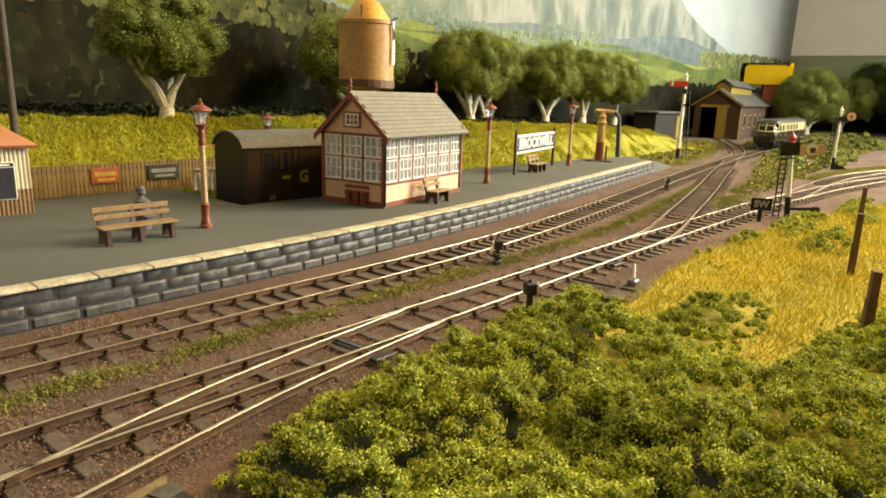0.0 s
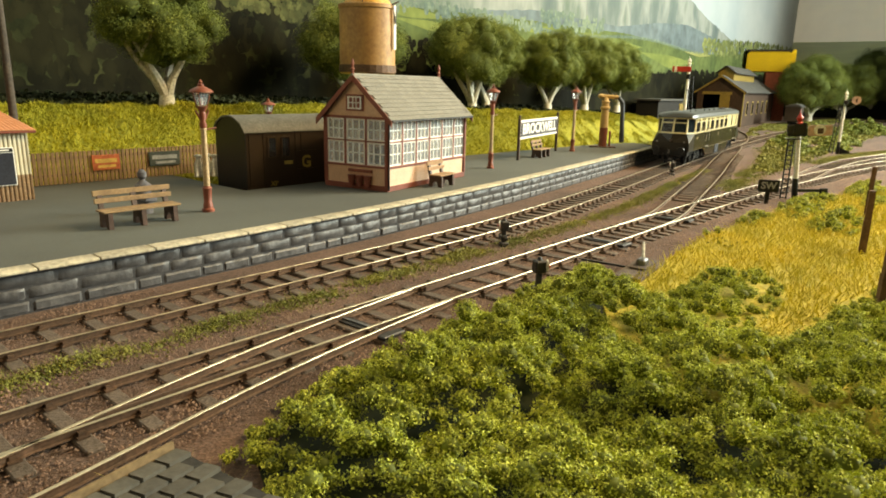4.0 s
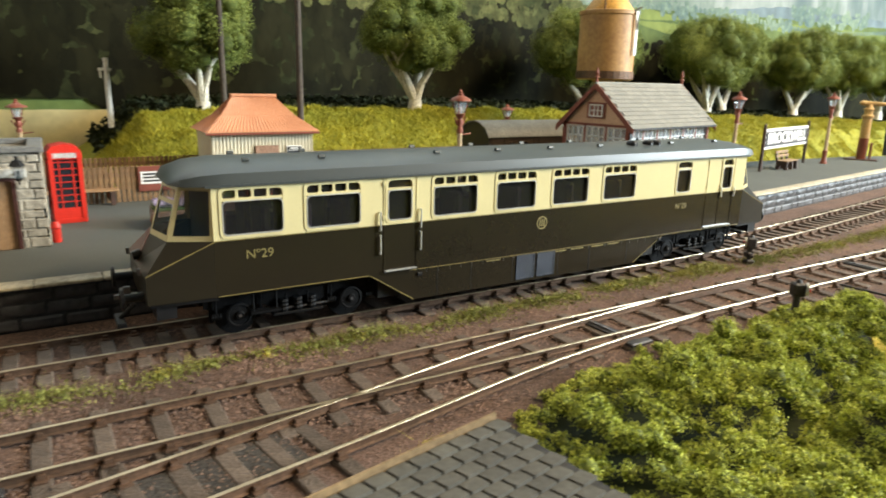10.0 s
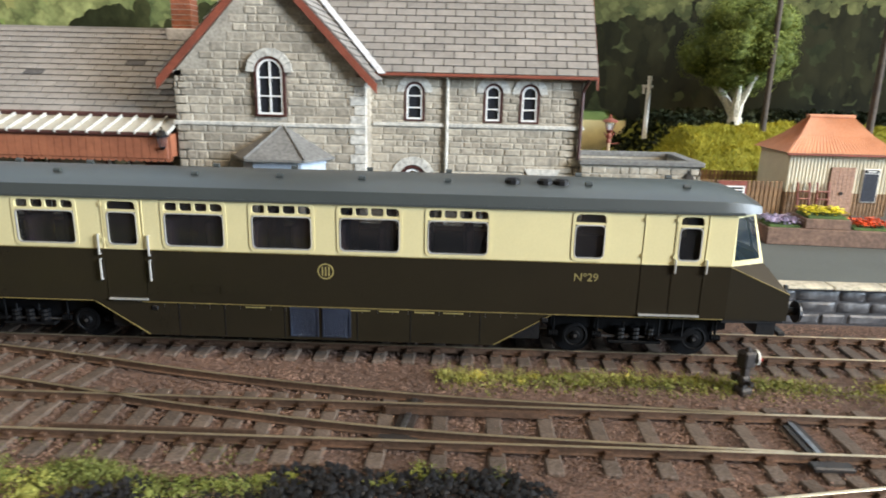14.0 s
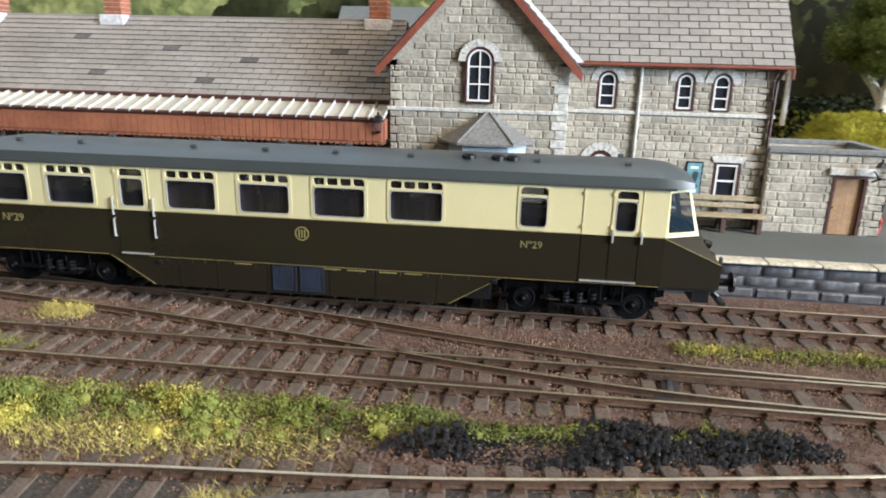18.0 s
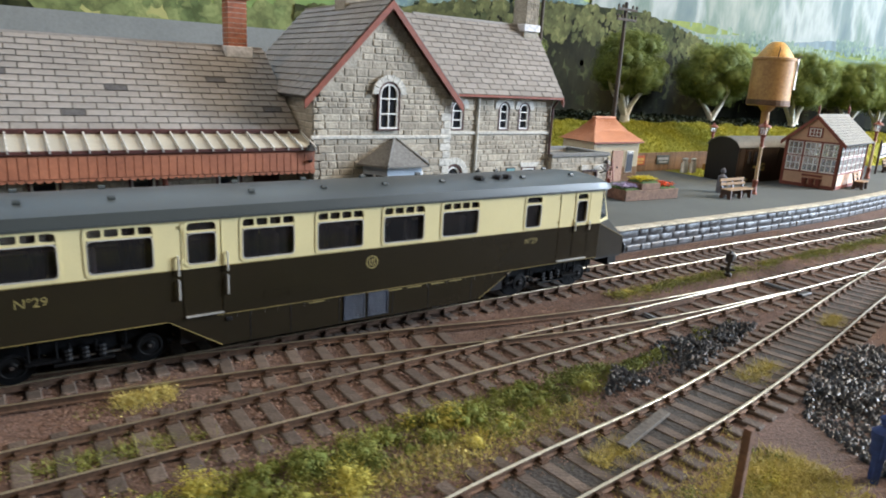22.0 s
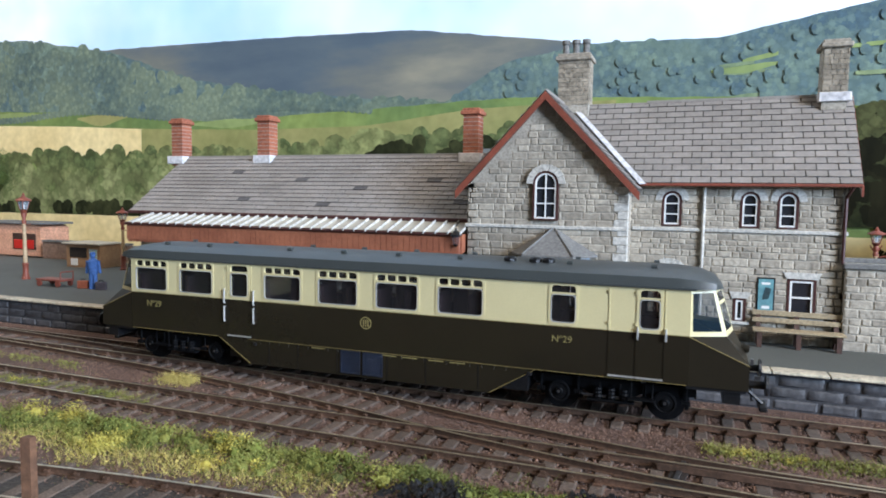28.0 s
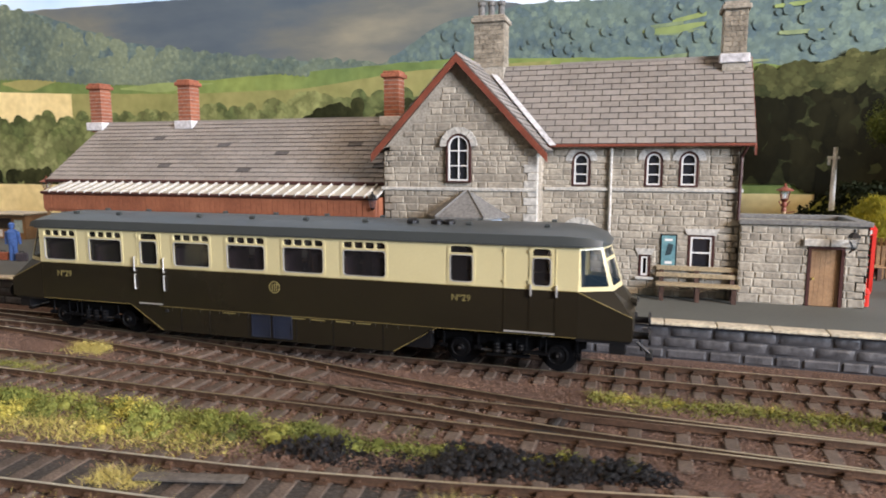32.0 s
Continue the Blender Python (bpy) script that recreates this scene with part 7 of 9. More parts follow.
weeds("track_weeds", [(-6.8, 11.9), (-5.4, 12.2)], 0.5, 150, 0.5, straw, "yellow tuft between the siding rails", -1.0, 3.0)
weeds("track_weeds", [(-48, 11.2), (-40, 12.0), (-31, 12.4), (-25, 12.7), (-20, 13.2)], 2.0, 45, 0.4, weed, "weedy strip between the running line and the siding", -0.05, 1.0)
weeds("track_weeds", [(-44, 10.9), (-34, 11.3), (-26, 11.6), (-20.5, 12.2)], 1.0, 60, 0.5, straw, "straw-yellow grass between the running line and the siding", 0.0, 12.0)
weeds("track_weeds", [(-36, 12.3), (-27, 12.9), (-21, 13.4), (-15, 13.6)], 0.7, 220, 0.8, weed_dark, "dark green weeds beside the coal", 0.05, 15.0)
cover("weed_clumps", [(-40, 11.3), (-30, 11.8), (-20.5, 12.6), (-19.5, 13.4), (-22, 13.9), (-32, 13.4), (-40, 13.2)], 1.15, 0.85, 1900, 0.055, clump_green, "clumps of dark weeds between the running line and the siding", seed=5.0)
cover("weed_clumps", [(-19, 12.9), (-16, 13.6), (-11, 14.1), (-11, 13.7), (-16, 13.0)], 0.8, 0.6, 1900, 0.055, clump_green, "green weeds growing through the coal", seed=6.0)
weeds("track_weeds", [(-46, 11.6), (-36, 12.0), (-28, 12.2), (-21, 12.8)], 1.5, 40, 0.4, weed_dark, "green clumps in the weedy strip", 0.12, 33.0)
weeds("track_weeds", [(-40, 4.6), (-30, 5.4), (-22, 6.4), (-18, 7.0)], 1.6, 230, 0.8, straw, "tall straw-yellow grass beside the siding", -0.2, 20.0)
weeds("track_weeds", [(-34, 5.2), (-24, 6.6), (-18, 7.4)], 0.9, 150, 0.7, weed_dark, "green weeds in the dry grass", 0.1, 21.0)
weeds("track_weeds", [(2.2, 8.0), (3.6, 10.6), (5.0, 12.0)], 0.8, 240, 0.5, straw, "straw-yellow grass behind the tiled hut", -0.4, 22.0)



def tufts(poly, density, r0, r1, mix, label, seed, gap=-1.0, lift=0.0):
    """Lumps of scatter foam in a strip: fine crumbs on round knobs, each lump in one of several colours that drift along the strip."""
    q = scatter(poly, density)
    m = wave(q, 0.55, seed)
    q, m = q[m > gap], m[m > gap]
    pick = np.clip(((m * 1.1 + RNG.normal(scale=0.22, size=len(q)) + 0.5) * len(mix)).astype(int), 0, len(mix) - 1)
    r = RNG.uniform(r0, r1, len(q)) * (0.8 + 0.5 * np.clip(wave(q, 0.9, seed + 7), 0, 1))
    for k, material in enumerate(mix):
        on = np.where(pick == k)[0]
        if not len(on):
            continue
        c = [(q[i, 0], q[i, 1], GROUND + lift + r[i] * 0.25) for i in on]
        rr = [float(r[i]) for i in on]
        wee, wr = [], []
        for (x, y, z), b in zip(c, rr):
            for _ in range(4):
                d = RNG.normal(size=3)
                d /= np.linalg.norm(d)
                wee.append((x + d[0] * b * 0.85, y + d[1] * b * 0.85, z + abs(d[2]) * b * 0.75))
                wr.append(b * RNG.uniform(0.3, 0.5))
        v, f = knobs(c + wee, rr + wr, 1900, 0.045, 0.8, -0.3, 0.45, 1.5, 0.9)
        hv, hf = cores(c, np.array(rr) * 0.5, GROUND - 0.05)
        stuff("foam_tufts", np.concatenate([v, hv]), np.concatenate([f, hf + len(v)]), material, label, "weeds")


foam_olive = leaf("olive_foam", (0.30, 0.29, 0.07), (0.18, 0.19, 0.045))
foam_yellow = leaf("yellow_foam", (0.50, 0.42, 0.085), (0.35, 0.31, 0.07))
foam_green = leaf("mid_green_foam", (0.22, 0.235, 0.06), (0.125, 0.145, 0.036))
foam_night = leaf("dark_green_foam", (0.115, 0.125, 0.035), (0.062, 0.072, 0.02))
MIX = (foam_night, foam_green, foam_olive, foam_yellow)
tufts([(-50, 10.5), (-36, 11.0), (-26, 11.6), (-19.6, 12.3), (-19.6, 13.3), (-26, 13.5), (-36, 13.1), (-50, 12.6)], 2.4, 0.26, 0.58, MIX, "lumpy green and yellow foam weeds between the running line and the siding", 61.0, -0.3)
tufts([(-19.6, 12.6), (-14.5, 13.3), (-8, 14.0), (-8, 14.3), (-15, 14.0), (-19.6, 13.5)], 2.4, 0.18, 0.36, (foam_night, foam_green, foam_olive), "dark foam weeds growing through the coal", 63.0, -0.1)
tufts([(-44, 3.8), (-30, 4.6), (-18.4, 6.3), (-18.4, 7.6), (-30, 6.8), (-44, 5.0)], 2.2, 0.24, 0.52, MIX, "lumpy yellow and green foam weeds beside the siding", 66.0, -0.3)
tufts([(-12, 18.2), (20, 18.5), (34, 18.9), (46, 20.6), (60, 22.8), (60, 23.6), (46, 21.4), (34, 19.5), (20, 19.15), (-12, 18.8)], 3.4, 0.1, 0.24, (foam_green, foam_olive, foam_yellow), "low green and yellow foam weeds between the two tracks", 68.0, -0.1)
tufts([(-75, 15.4), (-31, 15.3), (-31, 15.95), (-75, 15.95)], 3.0, 0.1, 0.22, (foam_green, foam_olive, foam_yellow), "low yellow-green foam weeds between the rails", 69.0, 0.0)

# coal heap and ash
s = Shape().prism([(p.x, p.y) for p, w in [(p + w * -0.78, 0) for p, w in sides([q for q in T3 if q.x < 2])]] + [(p.x, p.y) for p, w in reversed([(p + w * 0.78, 0) for p, w in sides([q for q in T3 if q.x < 2])])], "z", GROUND - 0.02, RAIL - 0.225)
single("ash_ballast", s, ash, label="dark ash between the rails of the siding", category="ballast", kind="structure")
heap = []
for poly, h, d in (([(-19.8, 12.0), (-18, 13.3), (-14.5, 14.0), (-10.5, 13.9), (-9.5, 13.3), (-12, 12.6), (-15.5, 11.9)], 0.40, 130), ([(-17.2, 4.6), (-15.4, 8.4), (-12.6, 9.7), (-8.5, 10.5), (-6, 9.0), (-8, 6.0), (-12, 3.8)], 0.3, 110)):
    q = scatter(poly, d)
    heap.append(np.column_stack([q, GROUND + h * np.clip(0.5 + wave(q, 0.5, 3), 0.05, 1) * RNG.random(len(q))]))
    v, f = crumbs(heap[-1], 0.11)
    stuff("coal_heap", v, f, coal, "black coal spilled beside the siding", "coal")

# loose ballast grains
grain = mat("ballast_grains", (0.24, 0.148, 0.112), (0.11, 0.07, 0.055), 0.9, scale=0.3, fine=5, bump=0, island=0.4)
q = scatter([(-58, 8.0), (-30, 9.2), (-5, 12.3), (2, 13.2), (48, 12.8), (70, 10.5), (75, 26.5), (38, 22.8), (15, 19.2), (10, 23.4), (-58, 23.4)], 190)
q = q[RNG.random(len(q)) < np.clip(1.25 - np.hypot((q[:, 0] + 10) * 0.018, q[:, 1] * 0.012), 0.2, 1)]
q = q[wave(q, 0.8, 41.0) > RNG.uniform(-0.75, 0.1, len(q))]
v, f = crumbs(np.column_stack([q, np.full(len(q), GROUND + 0.04) + RNG.random(len(q)) * 0.05]), 0.036)
stuff("ballast_grains", v, f, grain, "loose brown ballast grains round the sleepers", "ballast")

# ---------------------------------------------------------------- bank behind the platform
def bank_top(x):
    return float(np.interp(x, [-2, 0.5, 4, 12, 30, 60, 80, 98, 106, 113], [-1.2, 0.5, 3.6, 3.9, 3.8, 3.1, 2.6, 1.9, 1.0, -1.2]))


def bank_z(x, y):
    h = bank_top(x)
    u = np.interp(y, [41.6 + 0, 43.2, 45.2, 47.2, 49.5, 66], [0.0, 0.32, 0.75, 0.95, 1.0, 0.97])
    return GROUND + (h - GROUND) * u


s = Shape()
bx, by = np.arange(-2, 114, 1.0), np.arange(41.4, 62, 0.8)
s.v = [(x, y + (0.0 if x < 40 else (40 - x) * 0.012), bank_z(x, y) + 0.12 * noise.noise((x * 0.5, y * 0.5, 2))) for y in by for x in bx]
n = len(bx)
s.f = [(j * n + i, j * n + i + 1, (j + 1) * n + i + 1, (j + 1) * n + i) for j in range(len(by) - 1) for i in range(n - 1)]
bank = single("grass_bank", s, mat("bank_earth", (0.30, 0.28, 0.04), (0.20, 0.21, 0.03), 0.95, scale=0.4, fine=5, bump=0.8), label="olive grass bank behind the platform", category="bank", kind="structure", smooth=True)
q = scatter([(-1, 41.6), (113, 41.0), (113, 50.5), (-1, 50.5)], 150)
bump_ = wave(q, 0.55, 11)
z = np.array([bank_z(x, y) for x, y in q]) + np.clip(bump_, -0.1, 1) * 0.5 + RNG.random(len(q)) * 0.22
v, f = blades(np.column_stack([q[:, 0], q[:, 1] - 0.25, z - 0.1]), 0.26, 0.075, 0.7)
stuff("bank_grass", v, f, bank_green, "rough olive-yellow grass on the bank", "grass")
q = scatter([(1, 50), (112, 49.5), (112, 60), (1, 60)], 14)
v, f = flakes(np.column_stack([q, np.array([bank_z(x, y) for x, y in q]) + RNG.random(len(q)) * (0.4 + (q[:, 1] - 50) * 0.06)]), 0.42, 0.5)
stuff("dark_undergrowth", v, f, foam_shadow, "undergrowth below the trees, coloured near black for shade", "undergrowth")
for k, (x, y, a, b, h) in enumerate([(3.4, 44, 2.2, 1.6, 3.6), (22, 43, 1.0, 0.8, 2.2), (2.2, 42.8, 1.5, 1.0, 2.0)]):
    ring = [(x + a * math.cos(i / 10 * 2 * math.pi), y + b * math.sin(i / 10 * 2 * math.pi)) for i in range(10)]
    cover("bank_bush", ring, h, 1.2, 200, 0.18, crown_green, "green bush at the foot of the bank", base=-0.6, seed=30.0 + k)


# ---------------------------------------------------------------- trees
def tree(x, y, z0, top, width, material, seed, label, trunk=True, fork=0.42):
    """A pale forked trunk and a ragged crown of many small leaves on clumps."""
    rnd = random.Random(seed)
    root = thing("tree", (x, y, z0), label=label, category="tree")
    h = top - z0
    s = Shape()
    tips = []
    r0 = 0.46 * h / 9
    s.tube((0, 0, -0.6), (0.1, 0, h * 0.10), r0 * 1.5, r0, 9)
    for k in range(4):
        a = rnd.uniform(0, 6.28) if k else 2.6
        e = Vector((math.cos(a) * width * 0.24, math.sin(a) * width * 0.14, h * fork * rnd.uniform(0.85, 1.15)))
        m = Vector((e.x * 0.35, e.y * 0.35, h * 0.22))
        s.tube((0.1, 0, h * 0.08), m, r0 * 0.8, r0 * 0.6, 7).tube(m, e, r0 * 0.6, r0 * 0.35, 7)
        for j in range(3):
            b = rnd.uniform(0, 6.28)
            t = e + Vector((math.cos(b) * width * 0.16, math.sin(b) * width * 0.12, h * rnd.uniform(0.12, 0.3)))
            s.tube(e, t, r0 * 0.32, r0 * 0.1, 5)
            tips.append(t)
    if trunk:
        part("trunk", s, bark, root, "pale forked trunk", smooth=True)
    clumps = [(t.x, t.y, t.z, width * 0.15) for t in tips]
    for k in range(58):
        a, c = rnd.uniform(0, 6.28), rnd.uniform(-0.95, 1)
        rr = math.sqrt(max(0.0, 1 - c * c)) * rnd.uniform(0.7, 1.0)
        clumps.append((math.cos(a) * rr * width * 0.40, math.sin(a) * rr * width * 0.36, h * (0.665 + 0.29 * c), width * rnd.uniform(0.10, 0.15)))
    for cx, cy, cz, r in list(clumps):
        for _ in range(3):
            d = Vector((rnd.gauss(0, 1), rnd.gauss(0, 1), rnd.gauss(0.3, 1))).normalized() * r * 0.85
            clumps.append((cx + d.x, cy + d.y, cz + d.z, r * rnd.uniform(0.3, 0.5)))
    lf = 0.10 * max(1.0, width / 11)
    v, f = knobs([c[:3] for c in clumps], [c[3] for c in clumps], 5.2 / lf ** 2, lf, 0.9, -0.8)
    part("crown", fast_mesh("crown", v, f, material), material, root)
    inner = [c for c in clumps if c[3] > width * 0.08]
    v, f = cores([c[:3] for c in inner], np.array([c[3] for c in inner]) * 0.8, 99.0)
    part("inner_crown", fast_mesh("inner_crown", v, f, crown_shade), crown_shade, root, "inner foliage, darkened for shade")
    return root


FORK = "seafoam tree with pale forked trunk and a rounded green crown"
tree(7.8, 50.5, 3.6, 12.4, 8.2, crown_green, 1, FORK)
tree(24.2, 50.0, 3.8, 13.4, 9.2, crown_green, 3, FORK)
tree(46.0, 54.0, 3.4, 13.0, 11.5, crown_green, 4, FORK)
for k, (x, y, tp, w) in enumerate([(62.7, 52.0, 13.2, 11.6), (70.0, 55.5, 13.4, 10.4), (79.2, 52.0, 13.0, 10.6), (89.3, 52.0, 12.8, 10.6), (100.5, 52.5, 12.4, 10.8)]):
    tree(x, y, 3.0 - 0.012 * (x - 60), tp, w, crown_green, 10 + k, FORK)
tree(-89.5, 45, -1.0, 11.4, 15.5, crown_dark, 30, "large dark green tree beyond the end of the platform", fork=0.3)
for k, (x, y, tp, w) in enumerate([(192, 45, 14.0, 20.0), (216, 42, 13.5, 18.0), (244, 40, 18.0, 24.0)]):
    tree(x, y, -1.2, tp, w, crown_green if k < 2 else crown_dark, 40 + k, "round bushy tree near the engine shed", fork=0.25)
for k, (x, y, a, b, h) in enumerate([(112, 29.3, 6.5, 2.2, 4.6), (103.5, 28.0, 3.2, 1.8, 4.4), (102, 26.0, 5, 2.0, 3.6), (130, 29, 9, 3.5, 4.0), (94, 23.4, 4, 1.6, 1.8), (88, 21.5, 5, 1.6, 1.2), (100, 20.6, 7, 1.6, 1.6), (120, 24.5, 9, 2.5, 2.4), (150, 26, 12, 5, 3.0), (112, 22, 8, 2.5, 1.6), (150, 14, 18, 5, 3.0)]):
    ring = [(x + a * math.cos(i / 12 * 2 * math.pi), y + b * math.sin(i / 12 * 2 * math.pi)) for i in range(12)]
    cover("lineside_bush", ring, h, 1.8, 60, 0.3, crown_green, "green bush on the ground beside the loop track", seed=50.0 + k)

for poly, lb in (([(58, 17.6), (74, 18.6), (90, 19.4), (112, 20.5), (150, 22), (180, 20), (180, 30), (150, 32), (112, 31), (100, 29.2), (90, 26.8), (78, 23.6), (64, 20.2)], "rough green growth in the angle of the tracks"), ([(74, 33.4), (88, 35.2), (104, 38), (122, 44), (136, 50), (118, 50), (98, 43), (84, 40), (72, 36)], "rough green growth beside the shed road"), ([(112, 35.6), (140, 37.6), (170, 38), (220, 38), (220, 46), (160, 46.5), (140, 43.4), (122, 38.4)], "rough grass in front of the engine shed")):
    q = scatter(poly, 16)
    m = wave(q, 0.22, 8.0)
    q, m = q[m > -0.12], m[m > -0.12]
    v, f = flakes(np.column_stack([q, GROUND + 0.05 + RNG.random(len(q)) * (0.25 + 0.6 * np.clip(m, 0, 1))]), 0.26, 0.9)
    stuff("rough_growth", v, f, weed, lb, "undergrowth")

# ---------------------------------------------------------------- printed landscape backdrop
BY = 62.0


def print_mat(name, c1, c2, scale=0.25, fine=2.0, amount=0.25, island=0.0):
    return mat(name, c1, c2, 0.8, scale=scale, fine=fine, bump=0.0, island=island, amount=amount, spec=0.08)


def wood_print(name, c1, c2, size, scale=0.12, stretch=1.0, dark=0.5):
    """Printed woodland: rounded tree heads with dark gaps between them, in a broad drift from one green to another."""
    m = bpy.data.materials.new(name)
    m.use_nodes = True
    n, ln = m.node_tree.nodes, m.node_tree.links
    b = n["Principled BSDF"]
    co, mp = n.new("ShaderNodeTexCoord"), n.new("ShaderNodeMapping")
    mp.inputs["Scale"].default_value = (1 / K, 0, 1 / K / stretch)
    ln.new(co.outputs["Object"], mp.inputs[0])
    wob = n.new("ShaderNodeTexNoise")
    wob.inputs["Scale"].default_value, wob.inputs["Detail"].default_value = 1.6 / size, 8
    ln.new(mp.outputs[0], wob.inputs["Vector"])
    add = n.new("ShaderNodeVectorMath")
    add.operation = "MULTIPLY_ADD"
    add.inputs[1].default_value = (size * 2.0, 0, size * 2.0)
    ln.new(wob.outputs["Color"], add.inputs[0])
    ln.new(mp.outputs[0], add.inputs[2])
    vo = n.new("ShaderNodeTexVoronoi")
    vo.inputs["Scale"].default_value = 1 / size
    ln.new(add.outputs[0], vo.inputs["Vector"])
    head = n.new("ShaderNodeMapRange")
    head.inputs[1].default_value, head.inputs[2].default_value, head.inputs[3].default_value, head.inputs[4].default_value = 0.1, 0.8, 1.15, dark
    ln.new(vo.outputs["Distance"], head.inputs[0])
    drift = n.new("ShaderNodeTexNoise")
    drift.inputs["Scale"].default_value, drift.inputs["Detail"].default_value = scale, 6
    ln.new(mp.outputs[0], drift.inputs["Vector"])
    each = n.new("ShaderNodeMath")
    each.operation = "MULTIPLY_ADD"
    each.inputs[1].default_value, each.inputs[2].default_value = 0.3, -0.15
    ln.new(vo.outputs["Color"], each.inputs[0])
    both = n.new("ShaderNodeMath")
    ln.new(drift.outputs["Fac"], both.inputs[0])
    ln.new(each.outputs[0], both.inputs[1])
    rp = n.new("ShaderNodeValToRGB")
    rp.color_ramp.elements[0].position, rp.color_ramp.elements[1].position = 0.32, 0.68
    rp.color_ramp.elements[0].color, rp.color_ramp.elements[1].color = (*c2, 1), (*c1, 1)
    ln.new(both.outputs[0], rp.inputs[0])
    hs = n.new("ShaderNodeHueSaturation")
    ln.new(head.outputs[0], hs.inputs["Value"])
    ln.new(rp.outputs[0], hs.inputs["Color"])
    ln.new(hs.outputs[0], b.inputs["Base Color"])
    b.inputs["Roughness"].default_value, b.inputs["Specular IOR Level"].default_value = 0.8, 0.08
    MATS[name] = m
    return m


def moor_print(name, stops, sx, sz):
    """Printed open hillside: long drifts of several tones, one above the other."""
    m = bpy.data.materials.new(name)
    m.use_nodes = True
    n, ln = m.node_tree.nodes, m.node_tree.links
    b = n["Principled BSDF"]
    co, mp = n.new("ShaderNodeTexCoord"), n.new("ShaderNodeMapping")
    mp.inputs["Scale"].default_value, mp.inputs["Rotation"].default_value = (sx / K, 0, sz / K), (0, radians(12), 0)
    ln.new(co.outputs["Object"], mp.inputs[0])
    no = n.new("ShaderNodeTexNoise")
    no.inputs["Scale"].default_value, no.inputs["Detail"].default_value, no.inputs["Roughness"].default_value = 1.0, 8, 0.55
    ln.new(mp.outputs[0], no.inputs["Vector"])
    rp = n.new("ShaderNodeValToRGB")
    rp.color_ramp.elements[0].position, rp.color_ramp.elements[0].color = stops[0][0], (*stops[0][1], 1)
    rp.color_ramp.elements[1].position, rp.color_ramp.elements[1].color = stops[-1][0], (*stops[-1][1], 1)
    for at, c in stops[1:-1]:
        rp.color_ramp.elements.new(at).color = (*c, 1)
    ln.new(no.outputs["Fac"], rp.inputs[0])
    ln.new(rp.outputs[0], b.inputs["Base Color"])
    b.inputs["Roughness"].default_value, b.inputs["Specular IOR Level"].default_value = 0.8, 0.08
    MATS[name] = m
    return m


sky = print_mat("printed_sky", (0.86, 0.93, 0.97), (0.34, 0.60, 0.90), 0.026, 0.12, 0.08)
ink_moor = moor_print("printed_moor", [(0.30, (0.055, 0.085, 0.125)), (0.46, (0.09, 0.125, 0.155)), (0.56, (0.15, 0.165, 0.155)), (0.66, (0.26, 0.255, 0.20)), (0.76, (0.12, 0.15, 0.15))], 0.028, 0.10)
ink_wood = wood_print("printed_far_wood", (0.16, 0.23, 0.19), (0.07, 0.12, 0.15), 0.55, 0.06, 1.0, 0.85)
ink_fields = print_mat("printed_green_fields", (0.22, 0.29, 0.09), (0.12, 0.19, 0.07), 0.09, 0.8, 0.2)
ink_bright = print_mat("printed_bright_meadow", (0.27, 0.345, 0.135), (0.20, 0.27, 0.11), 0.1, 0.8, 0.12)
ink_yellow = print_mat("printed_corn_field", (0.78, 0.66, 0.36), (0.66, 0.54, 0.27), 0.15, 1.2, 0.1)
ink_olive = print_mat("printed_olive_field", (0.30, 0.29, 0.12), (0.22, 0.23, 0.09), 0.15, 1.0, 0.12)
ink_scree = moor_print("printed_scree", [(0.34, (0.075, 0.11, 0.12)), (0.44, (0.125, 0.16, 0.155)), (0.52, (0.25, 0.275, 0.26)), (0.6, (0.11, 0.15, 0.13)), (0.7, (0.23, 0.25, 0.22))], 0.09, 0.035)
ink_blue = print_mat("printed_blue_hill", (0.14, 0.18, 0.195), (0.095, 0.13, 0.145), 0.07, 0.6)
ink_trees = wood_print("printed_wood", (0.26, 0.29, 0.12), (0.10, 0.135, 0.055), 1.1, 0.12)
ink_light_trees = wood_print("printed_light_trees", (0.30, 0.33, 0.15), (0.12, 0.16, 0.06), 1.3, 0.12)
ink_dark = wood_print("printed_dark_forest", (0.018, 0.018, 0.0085), (0.005, 0.0055, 0.003), 1.4, 0.10, 1.8, 0.7)
ink_mid = wood_print("printed_mid_forest", (0.044, 0.050, 0.021), (0.010, 0.0135, 0.0065), 1.0, 0.14, 1.3, 0.65)
ink_gold = wood_print("printed_sunlit_tree_heads", (0.11, 0.115, 0.046), (0.032, 0.04, 0.017), 0.8, 0.14, 1.0, 0.65)
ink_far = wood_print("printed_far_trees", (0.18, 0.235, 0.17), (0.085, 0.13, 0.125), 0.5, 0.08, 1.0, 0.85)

backdrop = thing("backdrop", label="printed landscape board of hills, woods and fields under a bright sky", category="backdrop", kind="structure")
sky_east = print_mat("printed_hazy_sky", (0.38, 0.42, 0.43), (0.29, 0.36, 0.40), 0.03, 0.12, 0.05)
# faint glow added to the printed sky boards, which hold no lamp
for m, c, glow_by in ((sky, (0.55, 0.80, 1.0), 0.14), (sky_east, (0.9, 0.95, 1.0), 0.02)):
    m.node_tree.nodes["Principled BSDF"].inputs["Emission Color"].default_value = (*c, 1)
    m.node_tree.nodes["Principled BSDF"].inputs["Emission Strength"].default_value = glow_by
part("sky_board", Shape().box(40, BY + 0.6, -6, 236, BY + 1.2, 75), sky_east, backdrop, "board printed with a hazy white sky, given a faint glow")
